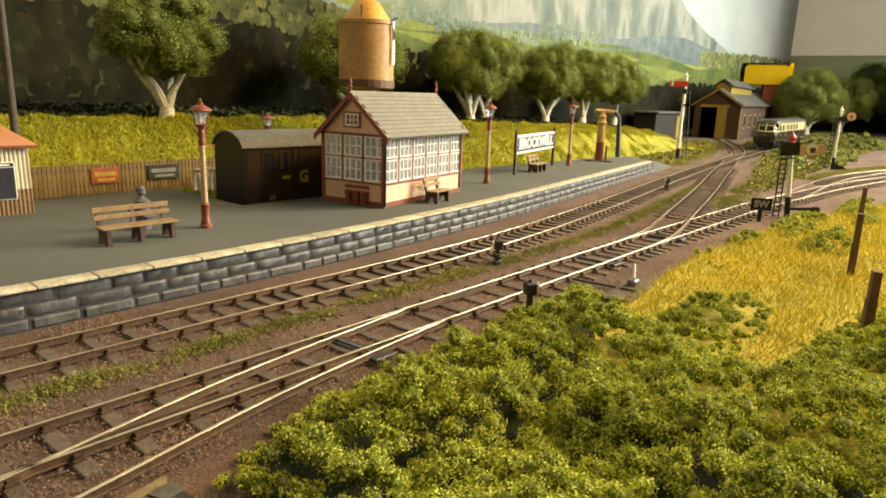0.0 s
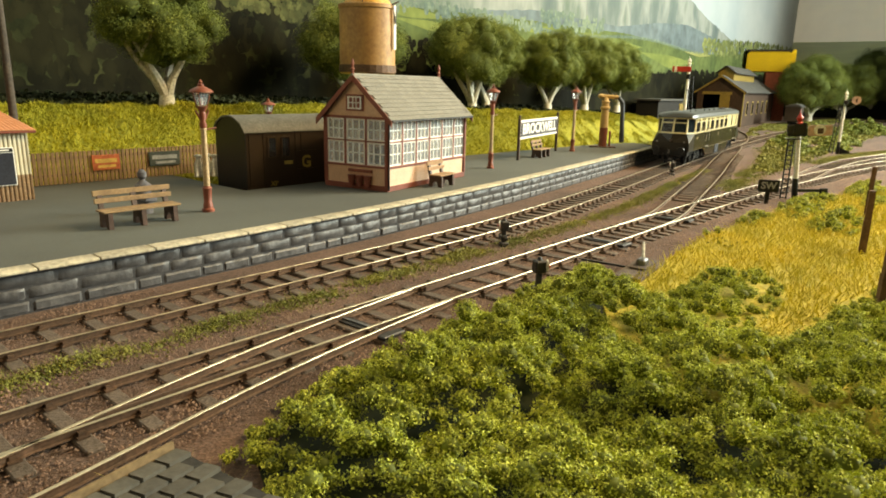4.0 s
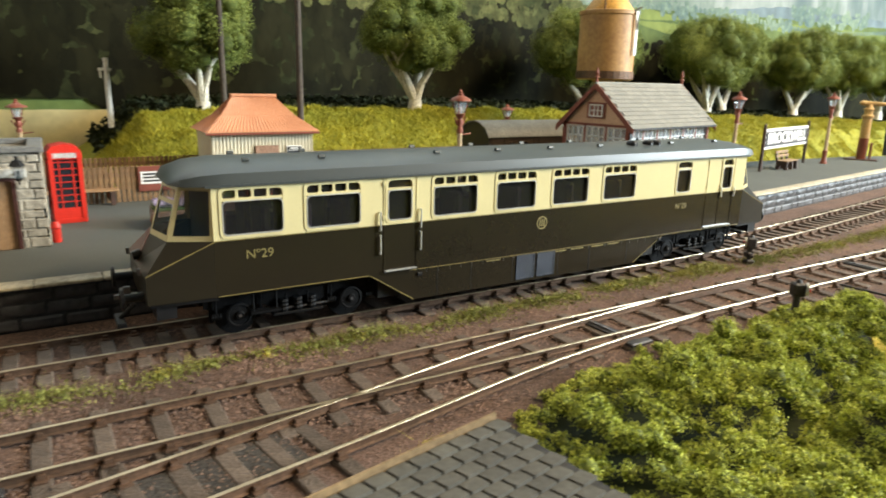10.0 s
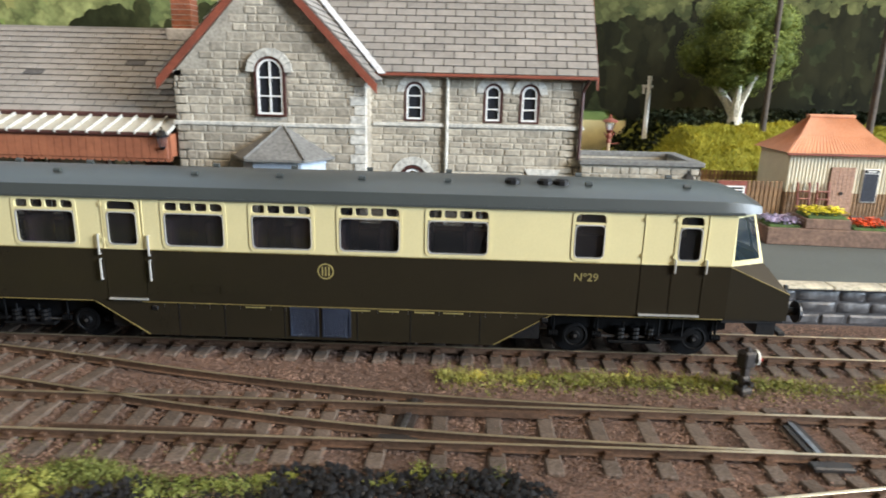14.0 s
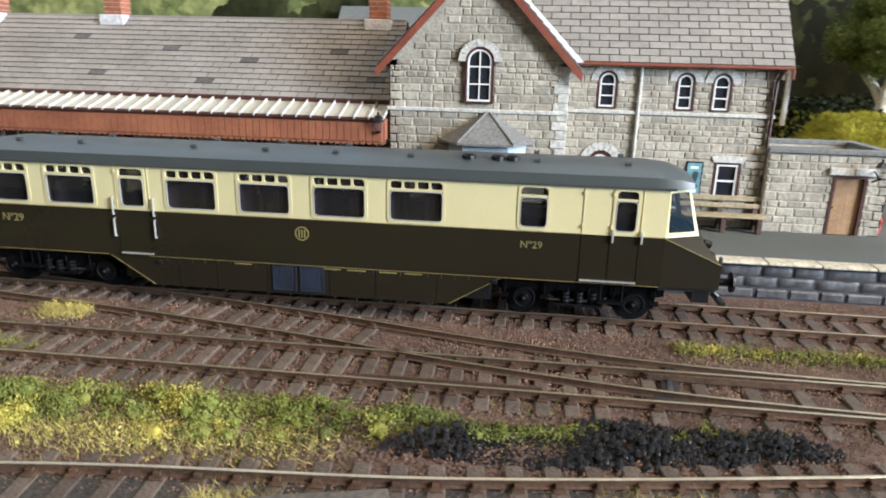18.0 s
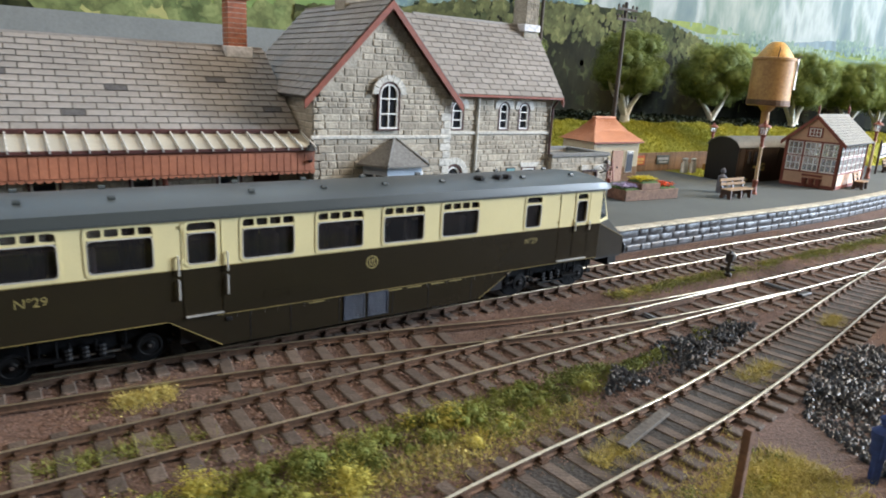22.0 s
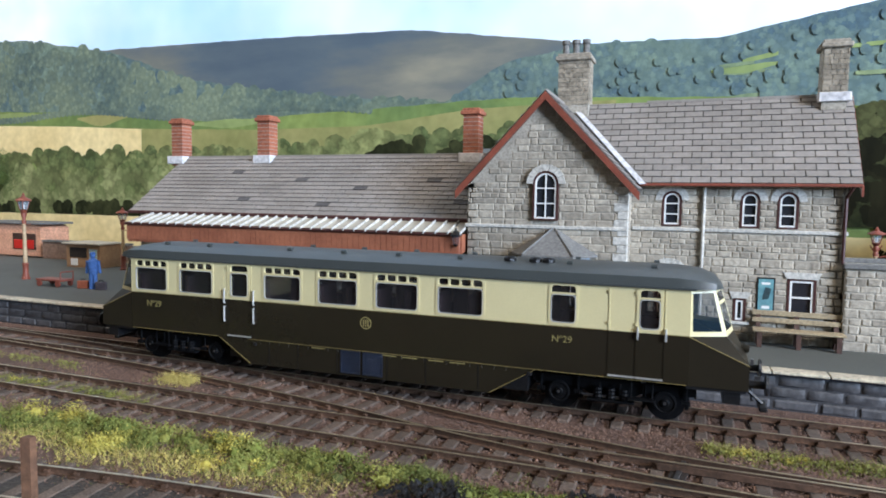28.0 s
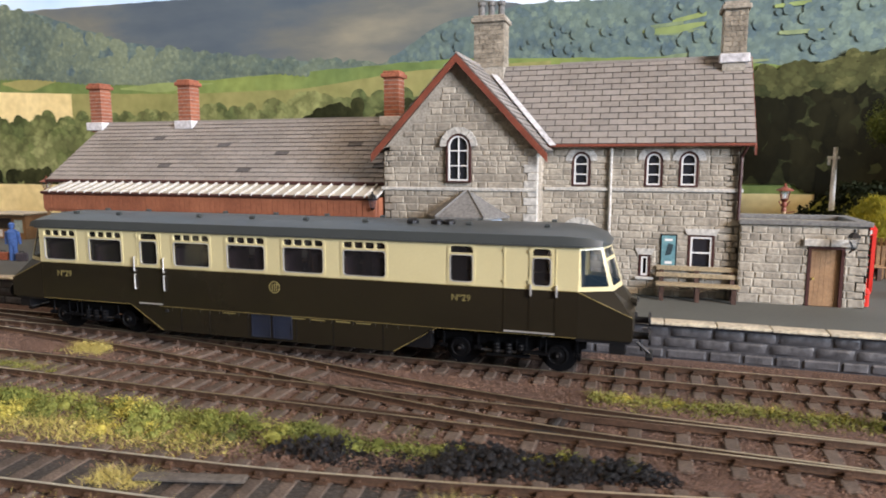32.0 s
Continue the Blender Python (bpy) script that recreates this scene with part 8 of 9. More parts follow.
part("sky_board", Shape().box(-190, BY + 0.6, -6, 40, BY + 1.2, 75), sky, backdrop, "board printed with a pale cloudy sky, given a faint glow")
# paler ink and an added glow, as little lamplight reaches this wing
sky_wing = print_mat("printed_white_sky", (0.88, 0.90, 0.88), (0.72, 0.78, 0.80), 0.03, 0.12, 0.05)
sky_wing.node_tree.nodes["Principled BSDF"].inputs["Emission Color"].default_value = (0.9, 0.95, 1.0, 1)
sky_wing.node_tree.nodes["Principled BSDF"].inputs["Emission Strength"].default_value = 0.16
part("sky_board", Shape().plate((236, BY + 0.6, -6), (262, -20, -6), (262, -20, 75), (236, BY + 0.6, 75), 0.6), sky_wing, backdrop, "board printed with a pale cloudy sky, given a faint glow")
part("wing_fields", Shape().plate((235.4, BY + 0.5, -6), (261.4, -20, -6), (261.4, -20, 22.5), (235.4, BY + 0.5, 21.5), 0.1), moor_print("printed_hazy_fields", [(0.32, (0.42, 0.52, 0.34)), (0.48, (0.60, 0.68, 0.48)), (0.6, (0.52, 0.60, 0.46)), (0.72, (0.74, 0.78, 0.62))], 0.05, 0.22), backdrop, "printed hazy far fields")
part("wing_wood", Shape().plate((235.2, BY + 0.4, -6), (261.2, -20, -6), (261.2, -20, 8.5), (235.2, BY + 0.4, 8.5), 0.1), ink_dark, backdrop, "printed dark hedge")
LAYER = [0.5]


def skyline(points, rough, step=0.7, seed=0.0):
    xs = np.arange(points[0][0], points[-1][0] + step, step)
    px, pz = [p[0] for p in points], [p[1] for p in points]
    zs = np.interp(xs, px, pz)
    k = max(3, int(4 / step)) | 1
    zs = np.convolve(np.pad(zs, k // 2, mode="edge"), np.ones(k) / k, "valid")
    return [(float(x), float(z + rough * (noise.noise((x * 0.5, seed, 0)) + 0.6 * noise.noise((x * 1.6, seed, 4))))) for x, z in zip(xs, zs)]


def hill(name, points, bottom, material, label, rough=0.2, seed=0.0, low=None):
    """A thin printed layer below a skyline, down to a level or a lower line."""
    top = skyline(points, rough, seed=seed)
    if low:
        low = skyline(low, rough * 0.5, seed=seed + 3)
        ring = top + low[::-1]
    else:
        ring = top + [(top[-1][0], bottom), (top[0][0], bottom)]
    LAYER[0] -= 0.004
    y = BY + LAYER[0]
    s = Shape()
    n = len(ring)
    s.v = [(x, y, z) for x, z in ring] + [(x, y + 0.002, z) for x, z in ring]
    s.f = [tuple(range(n)), tuple(range(n, 2 * n))[::-1]] + [(i, n + i, n + (i + 1) % n, (i + 1) % n) for i in range(n)]
    return part(name, s, material, backdrop, label)


def canopy(name, spots, material, label, relief=0.0):
    """Printed tree heads: overlapping ragged rounds, the lower in front; spots are (x, z, radius)."""
    spots = sorted(spots, key=lambda p: -p[1])
    vs, fs = [], []
    LAYER[0] -= 0.004
    y0 = BY + LAYER[0]
    for i, (x, z, r) in enumerate(spots):
        y = y0 - 0.012 * i / len(spots)
        n, o = 18, len(vs)
        vs.append((x + 0.12 * r, y - relief * r, z + 0.25 * r))
        for k in range(n):
            a = 2 * math.pi * k / n
            q = r * (1 + 0.13 * noise.noise((x * 3 + k * 0.7, z * 3, i)))
            vs.append((x + q * math.cos(a), y, z + q * math.sin(a) * (1.0 if math.sin(a) > 0 else 1.2)))
        fs.extend((o, o + 1 + k, o + 1 + (k + 1) % n) for k in range(n))
    LAYER[0] -= 0.014
    ob = part(name, fast_mesh(name, np.array(vs), np.array(fs), material), material, backdrop, label, kind="stuff")
    return ob


def spots(points, low, density, r, seed):
    """Tree heads between an upper line and a level (or lower line)."""
    rnd = random.Random(seed)
    px, pz = [p[0] for p in points], [p[1] for p in points]
    out = []
    x0, x1 = px[0], px[-1]
    lows = low if isinstance(low, list) else [(x0, low), (x1, low)]
    n = int((x1 - x0) * density)
    for k in range(n):
        x = rnd.uniform(x0, x1)
        t = float(np.interp(x, px, pz))
        b = float(np.interp(x, [p[0] for p in lows], [p[1] for p in lows]))
        z = rnd.uniform(b, t)
        out.append((x, z, r * rnd.uniform(0.6, 1.35)))
    return out


# the valley side to the west
hill("moor_ridge", [(-190, 24), (-150, 26), (-120, 24.0), (-82, 24.2), (-60, 24.0), (-41, 23.6), (-25, 21.4), (-5, 17), (60, 12)], 0, ink_moor, "printed blue-brown moorland ridge", 0.12, 1)
hill("east_hill", [(-42, 13), (-37, 16), (-31, 19.7), (-22, 21), (-11, 20.7), (-6, 21.7), (1, 22.9), (12, 26.5), (24, 28.0), (45, 26), (70, 20), (90, 14)], 0, ink_wood, "printed hillside of woods and fields", 0.15, 2)
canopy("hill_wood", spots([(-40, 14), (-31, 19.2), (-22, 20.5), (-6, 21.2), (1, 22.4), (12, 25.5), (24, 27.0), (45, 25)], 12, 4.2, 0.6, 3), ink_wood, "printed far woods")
ink_far_field = print_mat("printed_far_fields", (0.25, 0.31, 0.16), (0.17, 0.235, 0.14), 0.2, 1.4, 0.2)
rnd = random.Random(77)
for k in range(26):
    x = rnd.uniform(-16, 40)
    top = float(np.interp(x, [-42, -31, -11, 1, 12, 24, 45], [13, 19.7, 20.7, 22.9, 26.5, 28, 26]))
    z = rnd.uniform(14.5, top - 2.2)
    w, hh, t = rnd.uniform(2.2, 5.5), rnd.uniform(0.35, 0.9), rnd.uniform(0.0, 0.7)
    hill("meadow", [(x, z), (x + w * 0.5, z + t * 0.6 + 0.1), (x + w, z + t)], 0, ink_far_field if k % 3 else ink_bright, "printed green meadow", 0.06, k, low=[(x, z - 0.08), (x + w * 0.5, z + t * 0.4 - hh), (x + w, z + t - 0.08)])
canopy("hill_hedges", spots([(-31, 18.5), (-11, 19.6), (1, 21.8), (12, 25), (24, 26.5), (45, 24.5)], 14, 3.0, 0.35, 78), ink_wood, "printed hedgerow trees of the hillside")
RIDGE = [(-190, 27), (-160, 26.5), (-139, 30), (-125, 27.5), (-111, 26.4), (-98, 26.4), (-90, 25.2), (-81, 23.6), (-70, 20), (-60, 18.2), (-45, 16.6), (-30, 15.5)]
hill("wooded_ridge", RIDGE, 0, ink_wood, "printed dark wooded ridge", 0.3, 5)
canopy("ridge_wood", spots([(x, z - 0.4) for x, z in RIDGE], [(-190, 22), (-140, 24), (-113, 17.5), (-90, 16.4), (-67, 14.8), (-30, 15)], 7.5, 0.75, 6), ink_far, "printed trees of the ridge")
hill("valley_floor", [(-190, 22), (-140, 24.4), (-125, 20.5), (-113, 17.5), (-90, 16.6), (-67, 14.8), (-43, 15.7), (-30, 16.2), (-8, 15.4), (10, 13)], 0, ink_fields, "printed green fields of the valley", 0.12, 7)
for k, (x, z, w, h, t) in enumerate([(-150, 19.5, 26, 1.6, 1.2), (-122, 17.0, 10, 1.2, -0.4), (-106, 16.6, 14, 1.1, -0.2), (-148, 15.8, 30, 1.3, 0.4), (-70, 14.6, 12, 0.7, 0.2), (-88, 15.8, 8, 1.4, 0)]):
    hill("meadow", [(x, z), (x + w * 0.5, z + 0.4 + t * 0.5), (x + w, z + t)], 0, ink_olive if k == 5 else ink_bright, "printed green meadow", 0.06, k + 20, low=[(x, z - 0.08), (x + w * 0.5, z - h), (x + w, z + t - 0.08)])
canopy("hedges", [(x, 16.9 + 0.5 * math.sin(x * 0.2) - (x + 150) * 0.012, 0.42) for x in np.arange(-150, -45, 0.7)] + [(x, 18.8 - (x + 150) * 0.05, 0.38) for x in np.arange(-150, -112, 0.6)], ink_far, "printed hedgerows")
hill("corn_field", [(-114, 12.2), (-110, 14.2), (-103, 15.2), (-90, 14.8), (-77.5, 14.2)], 0, ink_yellow, "printed ripe corn field", 0.03, 31, low=[(-114, 11.6), (-95, 11.0), (-77.5, 10.9)])
hill("olive_field", [(-77.3, 14.2), (-60, 13.7), (-46, 13.8), (-34, 15.2), (-20, 15.6)], 0, ink_olive, "printed olive field", 0.05, 33, low=[(-77.3, 10.7), (-50, 11), (-20, 11)])
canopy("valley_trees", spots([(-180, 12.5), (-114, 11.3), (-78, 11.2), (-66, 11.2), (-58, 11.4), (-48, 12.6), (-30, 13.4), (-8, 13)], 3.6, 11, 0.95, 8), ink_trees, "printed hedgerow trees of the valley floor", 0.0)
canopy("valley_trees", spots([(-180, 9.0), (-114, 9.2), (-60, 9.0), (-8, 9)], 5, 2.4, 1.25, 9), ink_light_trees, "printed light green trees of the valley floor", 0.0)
canopy("valley_trees", spots([(-180, 4.6), (-8, 4.6)], 3.4, 2.6, 0.8, 10), ink_mid, "printed dark hedge bottom", 0.0)
hill("yellow_verge", [(-190, 3.3), (-8, 3.35), (4, 3.35)], -6, ink_yellow, "printed yellow field strip", 0.04, 40)
canopy("valley_trees", spots([(-46, 11.2), (-40, 12.0), (-33, 11.8), (-30, 11.0)], 4, 14, 0.9, 21), ink_mid, "printed dark trees behind the station", 0.0)
# the east: mountain, meadows and dark forest
hill("scree_mountain", [(30, 20), (42, 34), (59, 38), (76, 38), (94, 37), (110, 36), (128, 36), (140, 31), (148, 26), (160, 22.5), (177, 19), (190, 15), (200, 12)], 0, ink_scree, "printed grey-white scree mountain", 0.25, 50)
hill("blue_hill", [(60, 14.5), (90, 17.5), (118, 17.2), (135, 19.2), (150, 20), (166, 18.4), (186, 16.4), (236, 16)], 0, ink_blue, "printed blue-grey hill", 0.12, 52)
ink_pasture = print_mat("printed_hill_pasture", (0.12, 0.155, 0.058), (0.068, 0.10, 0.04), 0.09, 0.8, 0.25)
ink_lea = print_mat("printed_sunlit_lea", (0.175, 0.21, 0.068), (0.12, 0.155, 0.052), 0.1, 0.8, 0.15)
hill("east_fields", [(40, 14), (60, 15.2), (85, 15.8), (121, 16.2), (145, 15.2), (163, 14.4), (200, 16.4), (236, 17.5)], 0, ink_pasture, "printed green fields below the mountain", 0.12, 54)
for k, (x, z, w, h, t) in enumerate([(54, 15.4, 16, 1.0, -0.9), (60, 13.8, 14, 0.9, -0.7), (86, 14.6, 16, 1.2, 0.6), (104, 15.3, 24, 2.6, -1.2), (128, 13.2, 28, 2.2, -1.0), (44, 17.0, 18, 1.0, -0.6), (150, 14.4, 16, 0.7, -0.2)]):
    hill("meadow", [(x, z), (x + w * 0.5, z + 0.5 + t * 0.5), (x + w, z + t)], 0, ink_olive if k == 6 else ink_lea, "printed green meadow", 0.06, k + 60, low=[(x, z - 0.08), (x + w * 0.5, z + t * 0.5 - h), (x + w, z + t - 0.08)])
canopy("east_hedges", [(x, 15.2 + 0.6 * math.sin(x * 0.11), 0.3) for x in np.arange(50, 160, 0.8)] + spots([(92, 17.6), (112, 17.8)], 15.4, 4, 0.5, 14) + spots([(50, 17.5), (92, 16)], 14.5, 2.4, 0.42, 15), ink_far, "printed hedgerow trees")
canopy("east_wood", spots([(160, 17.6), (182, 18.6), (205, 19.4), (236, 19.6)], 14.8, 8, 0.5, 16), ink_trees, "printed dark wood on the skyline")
HEADS = [(-9, 13.4), (0, 14.2), (12, 16.0), (26, 17.2), (40, 17.4), (52, 15.0), (60, 13.0)]
hill("forest_slope", HEADS, 4.2, ink_mid, "printed forest slope", 0.3, 71)
canopy("dark_forest", spots([(-9, 12.6), (0, 13.4), (12, 14.6), (26, 15.6), (40, 15.2), (52, 13.8), (62, 11.5), (90, 10), (130, 9.4), (150, 9)], [(-9, 4.9), (0.5, 4.9), (3, 3.5), (150, 3.5)], 20, 0.55, 18), ink_dark, "printed dark forest", 0.0)
canopy("forest_heads", spots(HEADS, [(-9, 11.5), (12, 12.8), (40, 13.0), (60, 10.5)], 14, 0.42, 19), ink_gold, "printed sunlit heads of the forest trees", 0.0)
hill("forest_floor", [(3, 5.2), (60, 5.0), (150, 3.6)], -6, ink_dark, "printed dark forest floor", 0.2, 70)
canopy("far_hedge", spots([(96, 7.5), (120, 8.5), (160, 10), (236, 11)], 0, 16, 0.8, 20), ink_dark, "printed dark trees behind the shed")

# ---------------------------------------------------------------- room that holds the layout
plaster = mat("cream_plaster", (0.27, 0.25, 0.22), (0.24, 0.22, 0.19), 0.9, scale=0.02, fine=0.6, bump=0.1, amount=0.06)
carpet = mat("brown_carpet", (0.16, 0.12, 0.09), None, 0.95, scale=0.05, fine=2)
single("wall_north", Shape().box(-300, 90, -90, 300, 94, 150), plaster, label="plain cream room wall behind the layout", category="wall", kind="structure")
single("wall_west", Shape().box(-304, -260, -90, -300, 94, 150), plaster, label="plain cream room wall", category="wall", kind="structure")
single("wall_south", Shape().box(-300, -264, -90, 300, -260, 150), plaster, label="plain cream room wall", category="wall", kind="structure")
we = thing("wall_east", label="plain cream room wall with a wide window", category="wall", kind="structure")
for b in ((205, -260, -90, 209, -130, 150), (205, -30, -90, 209, -18, 150), (205, -130, -90, 209, -30, 20), (205, -130, 108, 209, -30, 150), (209, -22, -90, 304, -18, 150), (300, -18, -90, 304, 94, 150)):
    part("wall_panel", Shape().box(*b), plaster, we)
win = thing("window_1", label="wide white-framed window that lets in daylight", category="window", kind="structure")
for b in ((204, -130, 20, 208, -126, 108), (204, -34, 20, 208, -30, 108), (204, -126, 20, 208, -34, 24), (204, -126, 104, 208, -34, 108), (204, -82, 24, 208, -78, 104)):
    part("window_frame", Shape().box(*b, 0.4), white, win)
single("ceiling", Shape().box(-304, -264, 150, 304, 94, 154), plaster, label="plain white room ceiling", category="ceiling", kind="structure")
single("floor", Shape().box(-304, -264, -94, 304, 94, -90), carpet, label="brown carpeted room floor", category="floor", kind="structure")
base = thing("baseboard", label="timber frame and fascia below the model railway", category="baseboard", kind="structure")
part("fascia", Shape().box(-150, -14.6, -12, 262, -14.0, -1.15), oak, base)
part("deck", Shape().box(-150, -14, -4, 262, 78, -1.5), oak, base)
for x in (-140, -40, 60, 160, 250):
    part("leg", Shape().box(x - 2.5, -12, -90, x + 2.5, -7, -4), oak, base)
    part("leg", Shape().box(x - 2.5, 70, -90, x + 2.5, 75, -4), oak, base)


def emitter(name, c, strength):
    m = bpy.data.materials.new(name)
    m.use_nodes = True
    b = m.node_tree.nodes["Principled BSDF"]
    b.inputs["Emission Color"].default_value = (*c, 1)
    b.inputs["Emission Strength"].default_value = strength
    return m


glow = emitter("lit_tube", (1.0, 0.9, 0.74), 3.0)
# fixtures out of view; the western one is added to brighten the backdrop
for x, y, z, l in ((-95, 10.5, 66, 44), (84, -26.5, 78, 30)):
    fx = thing("ceiling_light", (x, y, z), label="white strip light, unseen and assumed above the layout", category="ceiling light", group="ceiling strip lights")
    part("housing", Shape().box(-l - 1, -6, 2, l + 1, 6, 9, 0.5), white, fx)
    for u in (-l * 0.7, l * 0.7):
        part("chain", Shape().tube((u, 0, 9), (u, 0, 150 - z), 0.25, n=6), steel, fx)
    part("diffuser", Shape().box(-l, -5.4, -1.0, l, 5.4, 1.9, 0.3), glow, fx)


# ---------------------------------------------------------------- signals and lineside fittings
signal_white = mat("signal_white", (0.74, 0.73, 0.68), (0.6, 0.58, 0.52), 0.5, fine=6, bump=0.1)
signal_red = mat("signal_red", (0.50, 0.04, 0.03), None, 0.4, amount=0.1)
pink_plate = mat("faded_pink_plate", (0.62, 0.40, 0.32), None, 0.5)


def ladder(x0, y0, z0, x1, y1, z1, w, rungs, root):
    s = Shape()
    for o in (-w / 2, w / 2):
        s.tube((x0 + o, y0, z0), (x1 + o, y1, z1), 0.055, n=5)
    for k in range(rungs):
        u = (k + 0.5) / rungs
        x, y, z = x0 + (x1 - x0) * u, y0 + (y1 - y0) * u, z0 + (z1 - z0) * u
        s.tube((x - w / 2, y, z), (x + w / 2, y, z), 0.04, n=5)
    part("ladder", s, black, root, "black iron ladder")


def finial(z, r, root, material):
    part("finial", Shape().lathe([(r * 0.7, z), (r * 1.3, z + 0.12), (r * 0.6, z + 0.22), (r * 1.2, z + 0.45), (r * 0.25, z + 0.75), (0.02, z + 1.0)], n=10), material, root, smooth=True)


g = thing("signal", (86.6, 35.8, GROUND), -66, label="tall white signal post with a red arm", category="signal", group="semaphore signals")
part("post", Shape().tube((0, 0, 0.9), (0, 0, 10.4), 0.25, 0.17, 10), signal_white, g, smooth=True)
part("post_base", Shape().tube((0, 0, 0), (0, 0, 1.6), 0.27, 0.26, 10), black, g)
part("arm", Shape().box(-2.0, -0.32, 9.5, 0.3, -0.24, 10.15, 0.02), signal_red, g, "red semaphore arm")
part("arm_stripe", Shape().box(-1.75, -0.33, 9.51, -1.45, -0.318, 10.14), signal_white, g)
part("lamp", Shape().box(-0.25, -0.45, 8.6, 0.25, 0.1, 9.2, 0.05), black, g)
finial(10.4, 0.22, g, signal_white)
ladder(0.9, 0.5, 0, 0.45, 0.3, 9.0, 0.45, 22, g)
part("stage", Shape().box(-0.1, -0.3, 7.2, 0.9, 0.5, 7.3), black, g)

for x, y, top, label in ((50.0, 13.0, 4.9, "short white signal with ladder and red finial"), (94.0, 19.05, 6.6, "white signal post with a ladder and a round disc arm")):
    tall = top - GROUND
    g = thing("signal", (x, y, GROUND), -66, label=label, category="signal", group="semaphore signals")
    part("post", Shape().tube((0, 0, 0), (0, 0, tall - 1.0), 0.18, 0.13, 10), signal_white, g, smooth=True)
    if top < 6:
        g.rotation_euler = (Matrix.Rotation(radians(-4.5), 3, (0.755, 0.656, 0)) @ Matrix.Rotation(radians(-66), 3, "Z")).to_euler()
    part("post_base", Shape().tube((0, 0, 0), (0, 0, 1.5), 0.2, 0.19, 10), black, g)
    ladder(-0.7, 0.1, 0, -0.42, 0.05, tall - 1.9, 0.36, 13, g)
    part("stage", Shape().box(-0.75, -0.3, tall - 1.95, 0.3, 0.3, tall - 1.88), black, g)
    if top < 6:
        part("backing", Shape().box(-0.75, -0.22, tall - 1.75, 0.45, -0.12, tall - 0.85, 0.1), black, g, "black arm backing and lamp")
        part("lamp", Shape().box(-0.75, -0.35, tall - 1.55, -0.35, 0.05, tall - 0.95, 0.06), black, g)
        part("disc_plate", Shape().box(0.5, -0.2, tall - 1.75, 1.95, -0.12, tall - 1.05, 0.1), pink_plate, g, "faded pink disc plate")
        part("disc_arm", Shape().lathe([(0.36, -0.03), (0.36, 0.03)], n=16).moved(Matrix.Translation((1.2, -0.23, tall - 1.35)) @ Matrix.Rotation(radians(90), 4, "X")), signal_white, g)
        part("disc_stripe", Shape().box(1.05, -0.28, tall - 1.6, 1.4, -0.255, tall - 1.25), iron_brown, g)
        part("balance_lever", Shape().box(0.0, -0.08, 0.55, 1.9, 0.08, 0.75, 0.03).box(1.5, -0.14, 0.4, 2.0, 0.14, 0.8, 0.05), black, g, "black balance weight lever")
        finial(tall - 1.0, 0.2, g, signal_red)
    else:
        part("disc_arm", Shape().lathe([(0.5, -0.04), (0.5, 0.04)], n=18).moved(Matrix.Translation((1.1, -0.25, tall - 1.3)) @ Matrix.Rotation(radians(90), 4, "X")), pink_plate, g, "pale round disc arm")
        part("disc_stripe", Shape().box(1.0, -0.33, tall - 1.55, 1.2, -0.28, tall - 1.1), iron_brown, g)
        part("bracket", Shape().box(0.0, -0.1, tall - 1.35, 0.8, 0.0, tall - 1.22).box(-0.2, -0.3, tall - 1.8, 0.3, 0.1, tall - 1.3, 0.05), black, g)
        part("balance_lever", Shape().prism([(0.2, 0.0), (1.9, 0.0), (0.2, 0.8)], "y", -0.2, 0.2), black, g, "black wedge-shaped balance lever")
        finial(tall - 1.0, 0.2, g, signal_white)

sg = thing("whistle_sign", (46.7, 13.9, GROUND), -62, label="black sign plate with grey letters on a short post", category="sign")
part("post", Shape().box(-0.12, -0.05, 0, 0.12, 0.08, 0.9), black, sg)
part("plate", Shape().box(-0.65, -0.12, 0.8, 0.65, -0.04, 1.6, 0.03), black, sg)
letters("SW", 0.62, 0.01, mat("grey_letters", (0.4, 0.4, 0.4), None, 0.6), sg, (0, -0.13, 1.2), label="grey letters SW", bold=0.02)

iron = mat("dark_iron", (0.028, 0.022, 0.020), (0.018, 0.015, 0.014), 0.5, scale=1.5, fine=8, bump=0.3)
